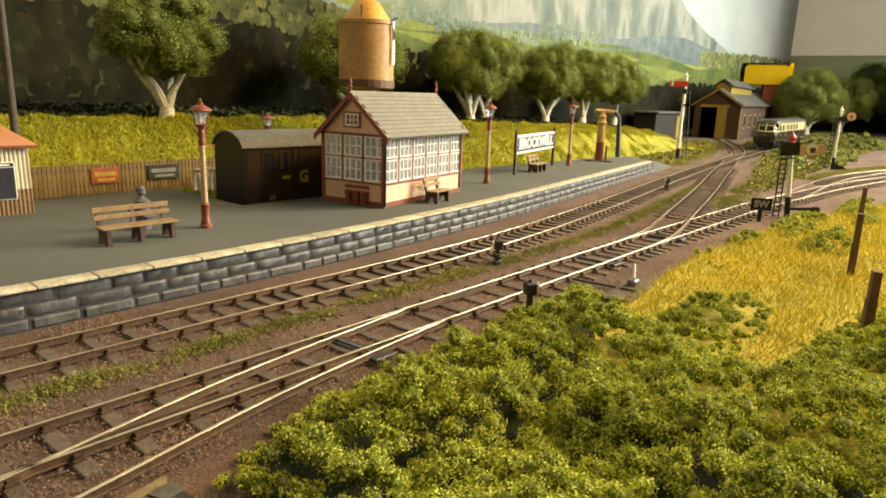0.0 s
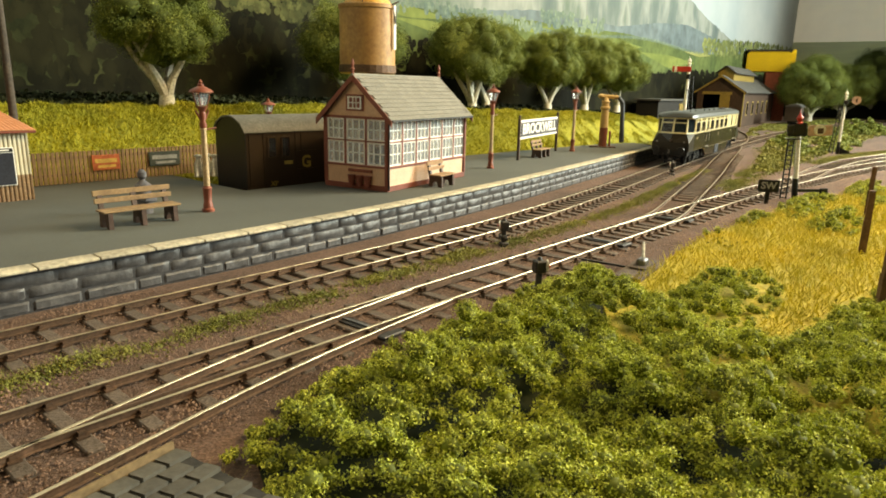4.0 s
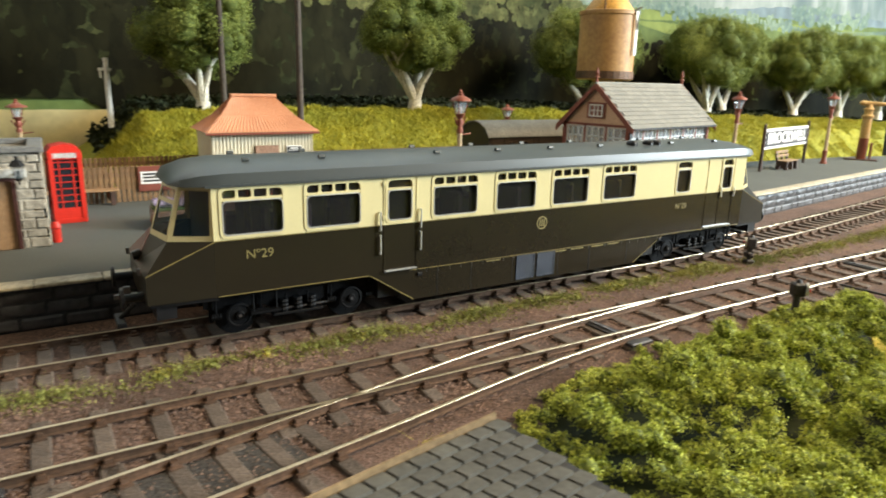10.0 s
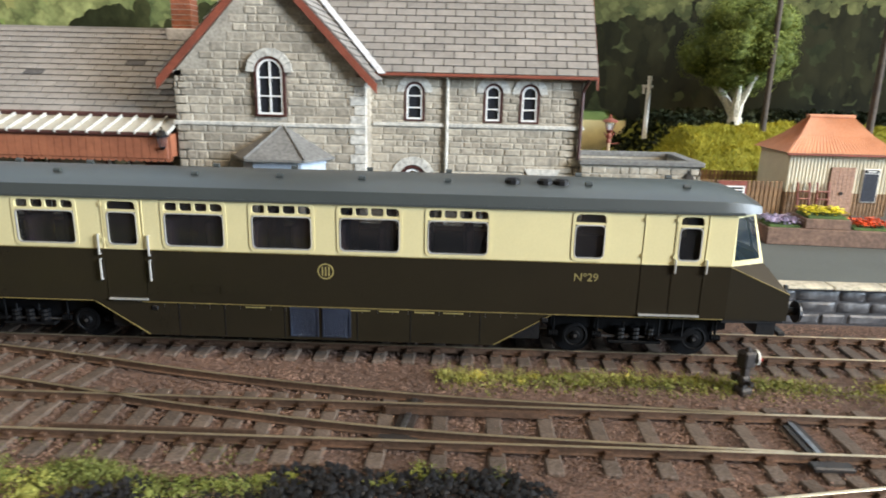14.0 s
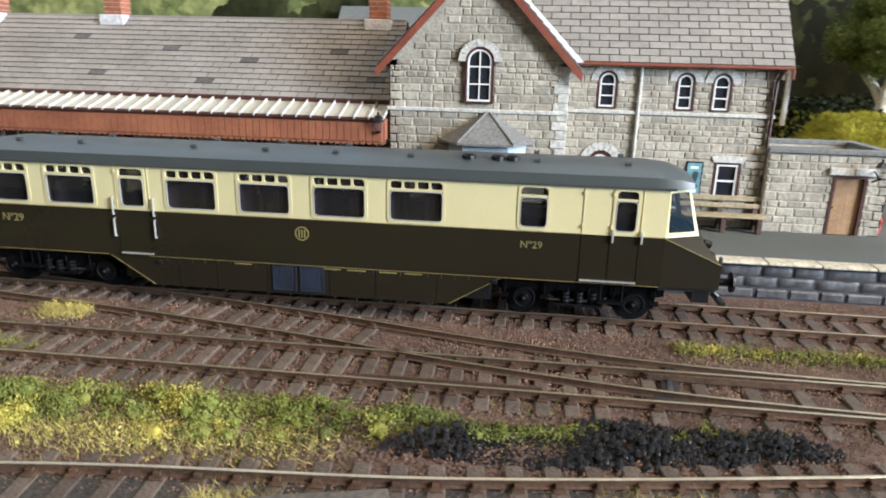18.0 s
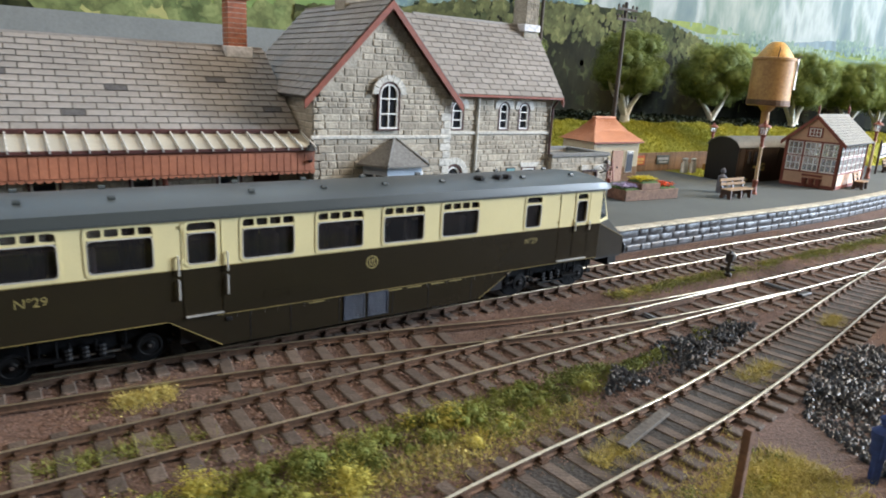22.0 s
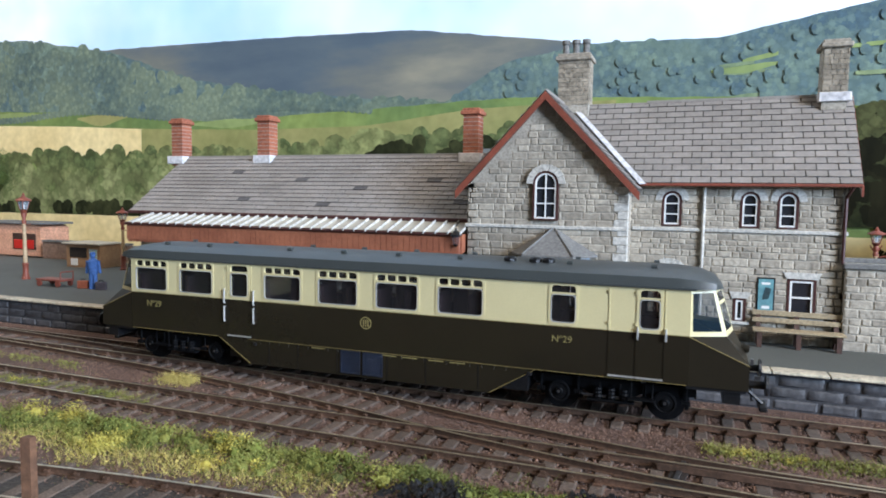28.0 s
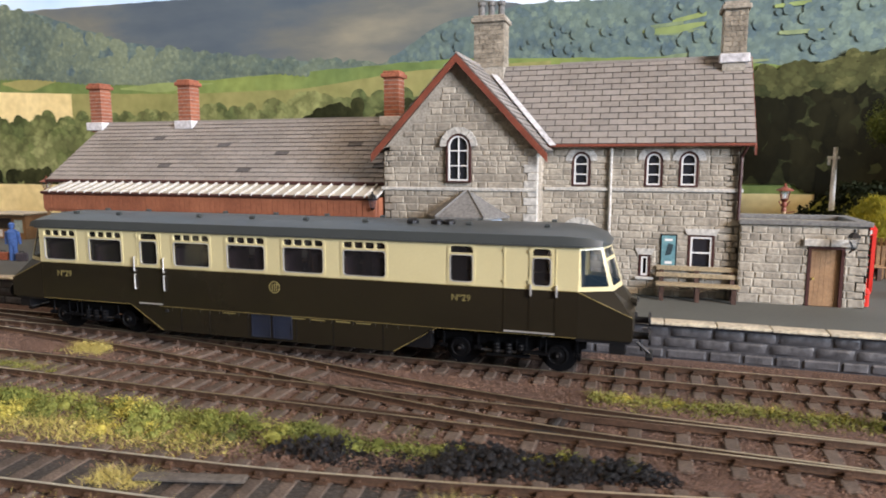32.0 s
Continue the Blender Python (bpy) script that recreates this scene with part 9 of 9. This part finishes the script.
for x, y, h, rz, flip in ((24.1, 18.8, 1.25, -30, -1), (18.4, 13.2, 1.55, -30, 1), (56.0, 24.2, 1.2, -40, -1), (-4.0, 18.2, 1.3, 22, 1)):
    g = thing("ground_signal", (x, y, GROUND), rz, label="small dark ground signal with a white disc", category="ground signal", group="ground disc signals")
    part("post", Shape().box(-0.09, -0.08, 0, 0.09, 0.08, h - 0.35, 0.02).box(-0.2, -0.18, 0, 0.2, 0.18, 0.22, 0.05).box(-0.16, -0.12, 0.3, 0.12, 0.12, 0.55, 0.04), iron, g)
    part("lamp", Shape().box(-0.2, -0.16, h - 0.5, 0.2, 0.2, h - 0.05, 0.05).tube((0, 0, h - 0.05), (0, 0, h + 0.06), 0.1, 0.06, 8), iron, g)
    part("disc", Shape().lathe([(0.21, -0.025), (0.21, 0.025)], n=18).moved(Matrix.Translation((0.26 * flip, -0.05, h - 0.25)) @ Matrix.Rotation(radians(90), 4, "Y") @ Matrix.Rotation(radians(20), 4, "X")), signal_white, g, "white disc with a red band")
    part("red_band", Shape().box(0.29 * flip - 0.01, -0.22, h - 0.29, 0.29 * flip + 0.01, 0.12, h - 0.21), signal_red, g)
    part("counterweight", Shape().box(-0.05, -0.3, 0.35, 0.05, 0.3, 0.45).box(-0.09, 0.2, 0.3, 0.09, 0.38, 0.5), iron, g)

g = thing("point_lever", (24.7, 12.4, GROUND), 8, label="hand point lever on a timber plate", category="point lever")
part("timber_plate", Shape().box(-1.9, -0.55, 0, 1.5, 0.55, 0.22, 0.03).box(-0.6, -0.3, 0.2, 1.0, 0.3, 0.3, 0.02), timber, g)
part("lever", Shape().tube((0.2, 0, 0.3), (0.75, 0.2, 1.05), 0.07, 0.05, 8), signal_white, g, "white lever handle")
part("weight", Shape().box(-0.2, -0.18, 0.25, 0.35, 0.18, 0.55, 0.06), steel, g)
part("rod", Shape().box(-0.1, 0.4, 0.08, 0.0, 3.0, 0.16), iron, g)

# point fittings, stretchers and check rails
for x, y, rz, ln in ((-3.6, 15.75, 0, 2.4), (12.5, 15.5, 2, 2.4), (28.0, 15.95, 0, 2.6), (-12.8, 16.2, -8, 2.4), (36.0, 16.1, 4, 2.6)):
    g = thing("point_fitting", (x, y, RAIL - 0.2), rz, label="black cast point cover across the rails", category="point fitting", group="point fittings")
    part("cover", Shape().box(-0.22, -ln / 2, 0.0, 0.22, ln / 2, 0.05, 0.01), iron, g)
    part("stretcher", Shape().box(-0.06, -0.8, 0.05, 0.06, 0.8, 0.09), steel, g)
    part("slide_box", Shape().box(-0.45, -1.35, 0.0, 0.45, -1.05, 0.12, 0.03), iron, g)
for line, o, a, b in ((T2, 0.62, 16, 21), (T2, -0.62, 4, 9), (T2, 0.62, -14, -9), (BRANCH, -0.62, 40, 45), (T2, -0.62, -21, -16), (CROSS, 0.62, -38, -33)):
    seg = [p for p in line if a < p.x < b]
    r = single("check_rail", sweep(seg, o, [(-0.035, RAIL - 0.17), (0.035, RAIL - 0.17), (0.035, RAIL - 0.005), (-0.035, RAIL - 0.005)]), rail_side, label="short rusty check rail", category="check rail", group="check rails")
g = thing("rail_offcut", (-20.4, 10.05, GROUND + 0.18), 14, label="grey timber baulk lying between the rails", category="timber")
part("baulk", Shape().box(-1.3, -0.16, 0, 1.3, 0.16, 0.09, 0.02), mat("grey_weathered_timber", (0.11, 0.095, 0.08), (0.08, 0.068, 0.058), 0.85, scale=1.4, fine=8, bump=0.4), g)

# fence posts
rust_post = mat("rust_brown_post", (0.15, 0.075, 0.04), (0.09, 0.045, 0.028), 0.85, scale=1.5, fine=7, bump=0.5)
tan_post = mat("tan_fence_post", (0.34, 0.22, 0.12), (0.24, 0.15, 0.08), 0.8, scale=1.5, fine=7, bump=0.4)
for x, y, top, rz, m, lb in ((34.7, 6.4, 1.8, 20, rust_post, "rust-brown timber fence post in the meadow"), (26.3, 4.4, 1.05, 35, rust_post, "rust-brown timber fence post in the meadow"), (45.6, 8.0, 1.9, 10, rust_post, "rust-brown timber fence post in the meadow"), (-23.3, 5.82, 1.95, 15, rust_post, "tan timber post beside the siding")):
    h = top - GROUND
    t = 0.6 if x < 0 else 1.0
    s = Shape().prism([(-0.2 * t, -0.12 * t), (0.16 * t, -0.16 * t), (0.2 * t, 0.12 * t), (-0.14 * t, 0.17 * t)], "z", -0.1, h * 0.55)
    s.prism([(-0.18 * t, -0.11 * t), (0.14 * t, -0.13 * t), (0.17 * t, 0.1 * t), (-0.12 * t, 0.14 * t)], "z", h * 0.53, h)
    single("fence_post", s, m, (x, y, GROUND), rz, lb, "fence post", "old fence posts")

# telegraph poles
pole_wood = mat("dark_pole_wood", (0.07, 0.055, 0.042), (0.045, 0.036, 0.03), 0.8, scale=1, fine=7, bump=0.3)
for x, y, z0, top, ll in ((11.3, 40.2, 0.2, 14.6, 2.4), (8.6, 47.5, 3.0, 16.5, 2.2)):
    g = thing("telegraph_pole", (x, y, z0), label="dark wooden telegraph pole with two crossarms", category="telegraph pole", group="telegraph poles")
    h = top - z0
    part("pole", Shape().tube((0, 0, -0.3), (0, 0, h), 0.22, 0.15, 10), pole_wood, g, smooth=True)
    for z in (h - 0.7, h - 1.5):
        arm = part("crossarm", Shape().box(-ll / 2, -0.27, z, ll / 2, -0.13, z + 0.2, 0.02), pole_wood, g)
        for u in (-0.92, -0.5, 0.5, 0.92):
            part("insulator", Shape().lathe([(0.05, z + 0.2), (0.1, z + 0.28), (0.1, z + 0.4), (0.04, z + 0.48)], u * ll / 2, -0.2, 8), pole_wood, arm)
g = thing("signal", (2.2, 52.8, 2.6), label="white bracket post standing on the bank", category="signal", group="semaphore signals")
part("post", Shape().tube((0, 0, 0), (0, 0, 4.6), 0.2, 0.15, 8), signal_white, g)
part("bracket", Shape().box(-0.5, -0.1, 3.75, 0.28, 0.1, 3.95, 0.03).box(-0.45, -0.08, 3.3, -0.3, 0.08, 3.8), signal_white, g)

# ---------------------------------------------------------------- engine shed and its yard
shed_brick = mat("brown_shed_brick", (0.065, 0.034, 0.022), (0.042, 0.024, 0.016), 0.85, scale=0.5, fine=3, bump=0.4, amount=0.3)
shed_roof = mat("grey_shed_roof", (0.07, 0.07, 0.066), (0.052, 0.05, 0.048), 0.8, scale=0.4, fine=3, bump=0.2)
shed_yellow = mat("yellow_trim", (0.28, 0.19, 0.045), (0.21, 0.14, 0.034), 0.6, fine=5)
tank_yellow = mat("yellow_tank", (0.72, 0.44, 0.03), (0.62, 0.37, 0.025), 0.4, scale=0.2, fine=3, bump=0.05, amount=0.06)
shed = thing("engine_shed", (147.5, 47.8, GROUND), 8, label="brown brick engine shed with an open doorway", category="engine shed")
W, E, R, LN = 9.2, 7.3, 10.3, 46.0
dw0, dw1, dh = 2.5, 7.9, 6.7
front = [(0, 0), (dw0, 0), (dw0, dh), (dw1, dh), (dw1, 0), (W, 0), (W, E), (W / 2, R - 0.2), (0, E)]
part("front_wall", Shape().prism(front, "x", 0, 0.5), shed_brick, shed)
part("side_wall", Shape().box(0.5, 0, 0, LN, 0.5, E), shed_brick, shed)
part("side_wall", Shape().box(0.5, W - 0.5, 0, LN, W, E), shed_brick, shed)
part("back_wall", Shape().prism([(0, 0), (W, 0), (W, E), (W / 2, R - 0.2), (0, E)], "x", LN, LN + 0.5), shed_brick, shed)
part("floor", Shape().box(0.5, 0.5, 0, LN, W - 0.5, 0.06), ash, shed)
for sgn in (0, 1):
    y0, y1 = (-0.6, W / 2) if sgn == 0 else (W + 0.6, W / 2)
    z0 = E - 0.4
    part("roof_slope", Shape().plate((-0.5, y0, z0), (LN + 0.8, y0, z0), (LN + 0.8, y1, R), (-0.5, y1, R), 0.25 if sgn == 0 else -0.25), shed_roof, shed)
    part("bargeboard", Shape().plate((-0.62, y0, z0 - 0.2), (-0.62, y0, z0 + 0.15), (-0.62, y1, R + 0.2), (-0.62, y1, R - 0.15), 0.1), shed_yellow, shed, "yellow bargeboard")
lv = part("louvre", Shape().prism([(W / 2 - 1.6, R - 1.0), (W / 2 + 1.6, R - 1.0), (W / 2 + 1.6, R + 0.9), (W / 2, R + 2.0), (W / 2 - 1.6, R + 0.9)], "x", 4.0, 30), shed_yellow, shed, "raised smoke louvre")
for sgn in (-1, 1):
    part("louvre_roof", Shape().plate((3.4, W / 2 + sgn * 2.1, R + 0.65), (31, W / 2 + sgn * 2.1, R + 0.65), (31, W / 2, R + 2.2), (3.4, W / 2, R + 2.2), -0.18 * sgn), shed_roof, lv)
part("lintel", Shape().box(-0.08, dw0 - 0.3, dh - 0.1, 0.1, dw1 + 0.3, dh + 0.45), shed_yellow, shed)
dl = part("door_leaf", Shape().box(0, 0, 0, 2.0, 0.18, 6.5, 0.03), shed_yellow, shed, "yellow boarded door leaf standing open", at=(-0.15, 2.5, 0.1), rz=90)
part("brace", Shape().plate((0.2, -0.02, 0.3), (0.7, -0.02, 0.3), (1.9, -0.02, 5.9), (1.4, -0.02, 5.9), -0.08), iron_brown, dl)
part("strap", Shape().box(0.1, -0.08, 3.3, 1.9, -0.01, 3.6), iron_brown, dl)
for x in (5.0, 12, 19, 26, 33):
    w = part("window", Shape().box(x, -0.06, 2.2, x + 2.2, 0.2, 5.2, 0.02), shed_yellow, shed, "yellow framed shed window")
    part("pane", Shape().box(x + 0.3, -0.09, 2.5, x + 1.9, -0.07, 4.9), black_pane, w)
part("downpipe", Shape().tube((-0.1, -0.15, 0), (-0.1, -0.15, E - 0.5), 0.14, n=8), shed_yellow, shed)

tk = thing("water_tank", (196, 54.0, GROUND), 20, label="yellow water tank on a red brick base", category="water tank")
part("brick_base", Shape().box(-3.5, -1.4, 0, 3.5, 4.0, 12.6, 0.2), mat("deep_red_brick", (0.36, 0.09, 0.05), (0.28, 0.07, 0.04), 0.8, scale=0.4, fine=2, bump=0.3), tk)
part("tank", Shape().prism([(-1.5, 12.6), (9.0, 12.6), (9.0, 17.0), (8.2, 17.8), (-0.7, 17.8), (-1.5, 17.0)], "x", -4, 4), tank_yellow, tk)
part("end_plate", Shape().prism([(-3.4, 12.7), (3.4, 12.7), (3.4, 17.0), (2.4, 18.2), (-2.4, 18.2), (-3.4, 17.0)], "y", -2.6, -1.5), tank_yellow, tk, "yellow rounded tank end")
part("rim", Shape().box(-4.2, -1.7, 17.7, 4.2, 9.2, 18.1), iron, tk)
part("hatch", Shape().box(-0.5, -2.8, 15.0, 0.5, -2.6, 16.0, 0.05), iron, tk)

vn = thing("brake_van", (172, 43.6, RAIL), 10, label="dark brown goods van standing near the shed", category="goods van")
part("body", Shape().box(-5, -1.6, 0.7, 5, 1.6, 3.9, 0.05), mat("sooty_brown", (0.045, 0.03, 0.022), None, 0.7), vn)
part("roof", Shape().prism([(-1.8, 3.85), (1.8, 3.85), (1.2, 4.35), (0, 4.55), (-1.2, 4.35)], "x", -5.3, 5.3), shed_roof, vn)
for x in (-3, 3):
    part("wheelset", Shape().tube((x, -0.95, 0.6), (x, 0.95, 0.6), 0.6, n=16), black, vn)
for x in (-4.4, -3.0, -1.6):
    part("window", Shape().box(x, -1.63, 2.5, x + 0.9, -1.58, 3.4), pale_pane, vn)

yh = thing("yard_hut", (133, 57.2, 0), 0, label="low dark yard hut with a yellow door", category="hut")
part("wall", Shape().box(-9, -1.5, -1.2, 3.5, 3, 4.0), mat("tarred_boards", (0.014, 0.013, 0.012), None, 0.8, fine=4), yh)
part("roof", Shape().box(-9.4, -2.0, 4.0, 4.0, 3.5, 4.3), mat("pale_roof_edge", (0.10, 0.10, 0.095), None, 0.8), yh)
part("door", Shape().box(1.0, -1.62, -1.0, 3.3, -1.5, 3.4), shed_yellow, yh)

# ---------------------------------------------------------------- near the camera
tile = mat("grey_felt_tile", (0.10, 0.095, 0.08), (0.075, 0.07, 0.06), 0.85, scale=0.8, fine=9, bump=0.25, rnd=0.12, amount=0.15)
hut = thing("lineside_hut", (3.55, 9.0, 0.0), label="low lineside hut with a dark tiled roof", category="hut")
ax, ay, up = Vector((-0.98, -0.2, 0)), Vector((0.24, -0.97, -0.10)), Vector((0, 0, 1.44))
WX, WY = 5.2, 4.6
# deck coloured near black to stand for shade between the tiles
part("roof_deck", Shape().plate(up - Vector((0, 0, 0.12)), up + ax * WX - Vector((0, 0, 0.12)), up + ax * WX + ay * WY - Vector((0, 0, 0.12)), up + ay * WY - Vector((0, 0, 0.12)), 0.06), mat("tile_gap_shadow", (0.03, 0.028, 0.025), None, 0.9), hut)
part("roof_edge", Shape().plate(up - ay * 0.03 - Vector((0, 0, 0.10)), up + ax * WX - ay * 0.03 - Vector((0, 0, 0.10)), up + ax * WX - ay * 0.03 + Vector((0, 0, 0.03)), up - ay * 0.03 + Vector((0, 0, 0.03)), 0.04), mat("tan_roof_edge", (0.22, 0.145, 0.075), (0.16, 0.105, 0.055), 0.7, fine=8), hut, "tan roof edge")
tw, th = 0.36, 0.25
for j in range(int(WY / th)):
    for i in range(int(WX / tw)):
        p = up + ax * (i * tw + (tw / 2 if j % 2 else 0.0)) + ay * (j * th)
        u, w = ax * (tw * 0.86), ay * (th * 1.04)
        nn = Vector((0, 0, 1))
        s = Shape().add([p - nn * 0.05, p + u - nn * 0.05, p + u + w, p + w, p - nn * 0.09, p + u - nn * 0.09, p + u + w - nn * 0.06, p + w - nn * 0.06], [(0, 1, 2, 3), (0, 3, 7, 4), (1, 5, 6, 2), (3, 2, 6, 7), (0, 4, 5, 1)])
        part("tile", s, tile, hut)
bs = Shape()
lo = [p for p in (ax * 0.3 + ay * 0.3, ax * (WX - 0.3) + ay * 0.3, ax * (WX - 0.3) + ay * (WY - 0.3), ax * 0.3 + ay * (WY - 0.3))]
bs.add([(p.x, p.y, GROUND - 0.2) for p in lo] + [(p.x, p.y, 0.8) for p in lo], [(0, 1, 2, 3), (7, 6, 5, 4), (0, 4, 5, 1), (1, 5, 6, 2), (2, 6, 7, 3), (3, 7, 4, 0)])
part("wall", bs, rubble, hut)

# cream-roofed vehicle in the siding
vc = thing("cream_van", (-44.75, 6.3, 0), 0, label="van with a smooth cream roof standing in the siding", category="railway van")
van_cream = mat("cream_roof", (0.45, 0.41, 0.28), (0.41, 0.37, 0.25), 0.55, scale=0.25, fine=6, bump=0.05, amount=0.05)
prof = [(-1.75, 4.45), (-1.68, 4.68), (-1.45, 4.82), (-0.8, 4.94), (0, 4.98), (0.8, 4.94), (1.45, 4.86), (1.7, 4.80), (1.75, 4.45)]
part("roof", Shape().prism(prof, "x", -8.2, 8.2), van_cream, vc, smooth=True)
part("roof_rib", Shape().prism([(y * 1.012, z + 0.035) for y, z in prof], "x", 8.1, 8.3), van_cream, vc, "raised end bead", smooth=True)
part("gutter", Shape().box(-8.2, 1.70, 4.78, 8.0, 1.79, 4.86, 0.02), van_cream, vc)
part("body", Shape().box(-8.1, -1.65, 0.0, 8.1, 1.65, 4.5), cream, vc)
part("chassis", Shape().box(-8.0, -1.3, -0.5, 8.0, 1.3, 0.0), black, vc)
for x in (-5, 5):
    part("wheelset", Shape().tube((x, -0.95, -0.3), (x, 0.95, -0.3), 0.6, n=16), black, vc)

# ---------------------------------------------------------------- far end of the platform
peach = mat("peach_wall", (0.72, 0.38, 0.25), (0.60, 0.31, 0.20), 0.7, scale=0.8, fine=6, bump=0.2)
ph = thing("peach_shelter", (-77.5, 42, PLAT), 0, label="peach-walled platform shelter with a red opening", category="shelter")
part("wall", Shape().box(0, 0, 0, 8.2, 3.0, 2.6).prism([(0, 2.6), (8.2, 2.6), (7.4, 3.0), (0.8, 3.0)], "y", 0.0, 3.0), peach, ph)
part("roof", Shape().box(-0.3, -0.3, 2.95, 8.5, 3.3, 3.15, 0.05), greyroof, ph)
part("opening", Shape().box(4.6, -0.06, 0.6, 7.6, 0.02, 2.1, 0.02), iron_brown, ph)
part("red_panel", Shape().box(4.8, -0.1, 0.65, 7.4, -0.04, 1.5, 0.02), bright_red, ph, "red panel in the opening")
part("door", Shape().box(1.2, -0.06, 0, 2.4, 0.02, 2.1, 0.02), brickred, ph)
part("lintel", Shape().box(1.0, -0.09, 2.1, 2.6, 0.02, 2.3), iron_brown, ph)
ki = thing("kiosk", (-60, 37, PLAT), 0, label="small dark-fronted kiosk with posters", category="kiosk")
part("wall", Shape().box(0, 0, 0, 3.6, 2.0, 1.85), oak, ki)
part("roof", Shape().box(-0.2, -0.3, 1.85, 3.8, 2.2, 2.0, 0.04), mat("cream_board", (0.55, 0.5, 0.4), None, 0.7), ki)
part("counter_opening", Shape().box(0.4, -0.04, 0.8, 2.2, 0.02, 1.6), dark_in, ki)
part("poster", Shape().box(2.5, -0.05, 0.5, 3.3, 0.0, 1.5), mat("pale_blue_poster", (0.45, 0.6, 0.62), None, 0.5), ki)
part("poster", Shape().box(0.5, -0.05, 0.15, 1.2, 0.0, 0.7), white, ki)
pf = thing("brick_wall_run", (0, 0, 0), label="low brown wall along the back of the platform", category="wall")
part("wall", Shape().box(-110, 41.2, -1.2, -79, 41.8, 1.7), mat("brown_wall", (0.24, 0.15, 0.11), (0.17, 0.11, 0.08), 0.85, fine=4, bump=0.3), pf)
part("coping", Shape().box(-110, 41.1, 1.7, -79, 41.9, 1.85), greyroof, pf)
part("wall", Shape().box(-68, 41.2, -1.2, -58, 41.8, 1.7), MATS["brown_wall"], pf)
part("coping", Shape().box(-68, 41.1, 1.7, -58, 41.9, 1.85), greyroof, pf)
gs = thing("goods_shed", (0, 0, 0), label="low-relief shed with a plain grey roof behind the station", category="shed")
part("wall", Shape().box(-33.6, 58.6, -1.2, -10.5, 61.2, 5.0), MATS["brown_wall"], gs)
part("roof", Shape().plate((-34.6, 57.4, 4.9), (-9.6, 57.4, 4.9), (-9.6, 61.3, 11.0), (-33.8, 61.3, 11.0), 0.2), mat("plain_grey_roof", (0.13, 0.14, 0.14), (0.11, 0.12, 0.12), 0.7, scale=0.2, fine=4, bump=0.1, amount=0.1), gs)
single("road", Shape().box(-150, 44.5, -1.3, -9, 57, 0.1), mat("grey_road", (0.15, 0.15, 0.14), (0.12, 0.12, 0.115), 0.9, scale=0.1, fine=6), label="plain grey road behind the station", category="road", kind="structure")

# ---------------------------------------------------------------- what moves
RUN = [(0, 129.5), (1, 112.5), (2, 99), (3, 86), (4, 73), (5, 60.5), (6, 48.5), (7, 38.6), (8, 29.2), (9, 20.6), (10, 12.7), (11, 5.66), (12, -1.24), (13, -8.45), (14, -15.35), (15, -19.65), (15.5, -22.1), (16, -23.2), (16.6, -23.72), (32, -23.72)]


def on_line(line, x):
    for a, b in zip(line, line[1:]):
        if a.x <= x <= b.x:
            return a + (b - a) * ((x - a.x) / (b.x - a.x))


def train_pose(x):
    a, b = on_line(T1, x - 8.95), on_line(T1, x + 8.95)
    c = (a + b) / 2
    return place(c.x, c.y, 0, math.degrees(math.atan2(b.y - a.y, b.x - a.x)))


def motions():
    walk(TRAIN, [(t, train_pose(x)) for t, x in RUN])


motions()
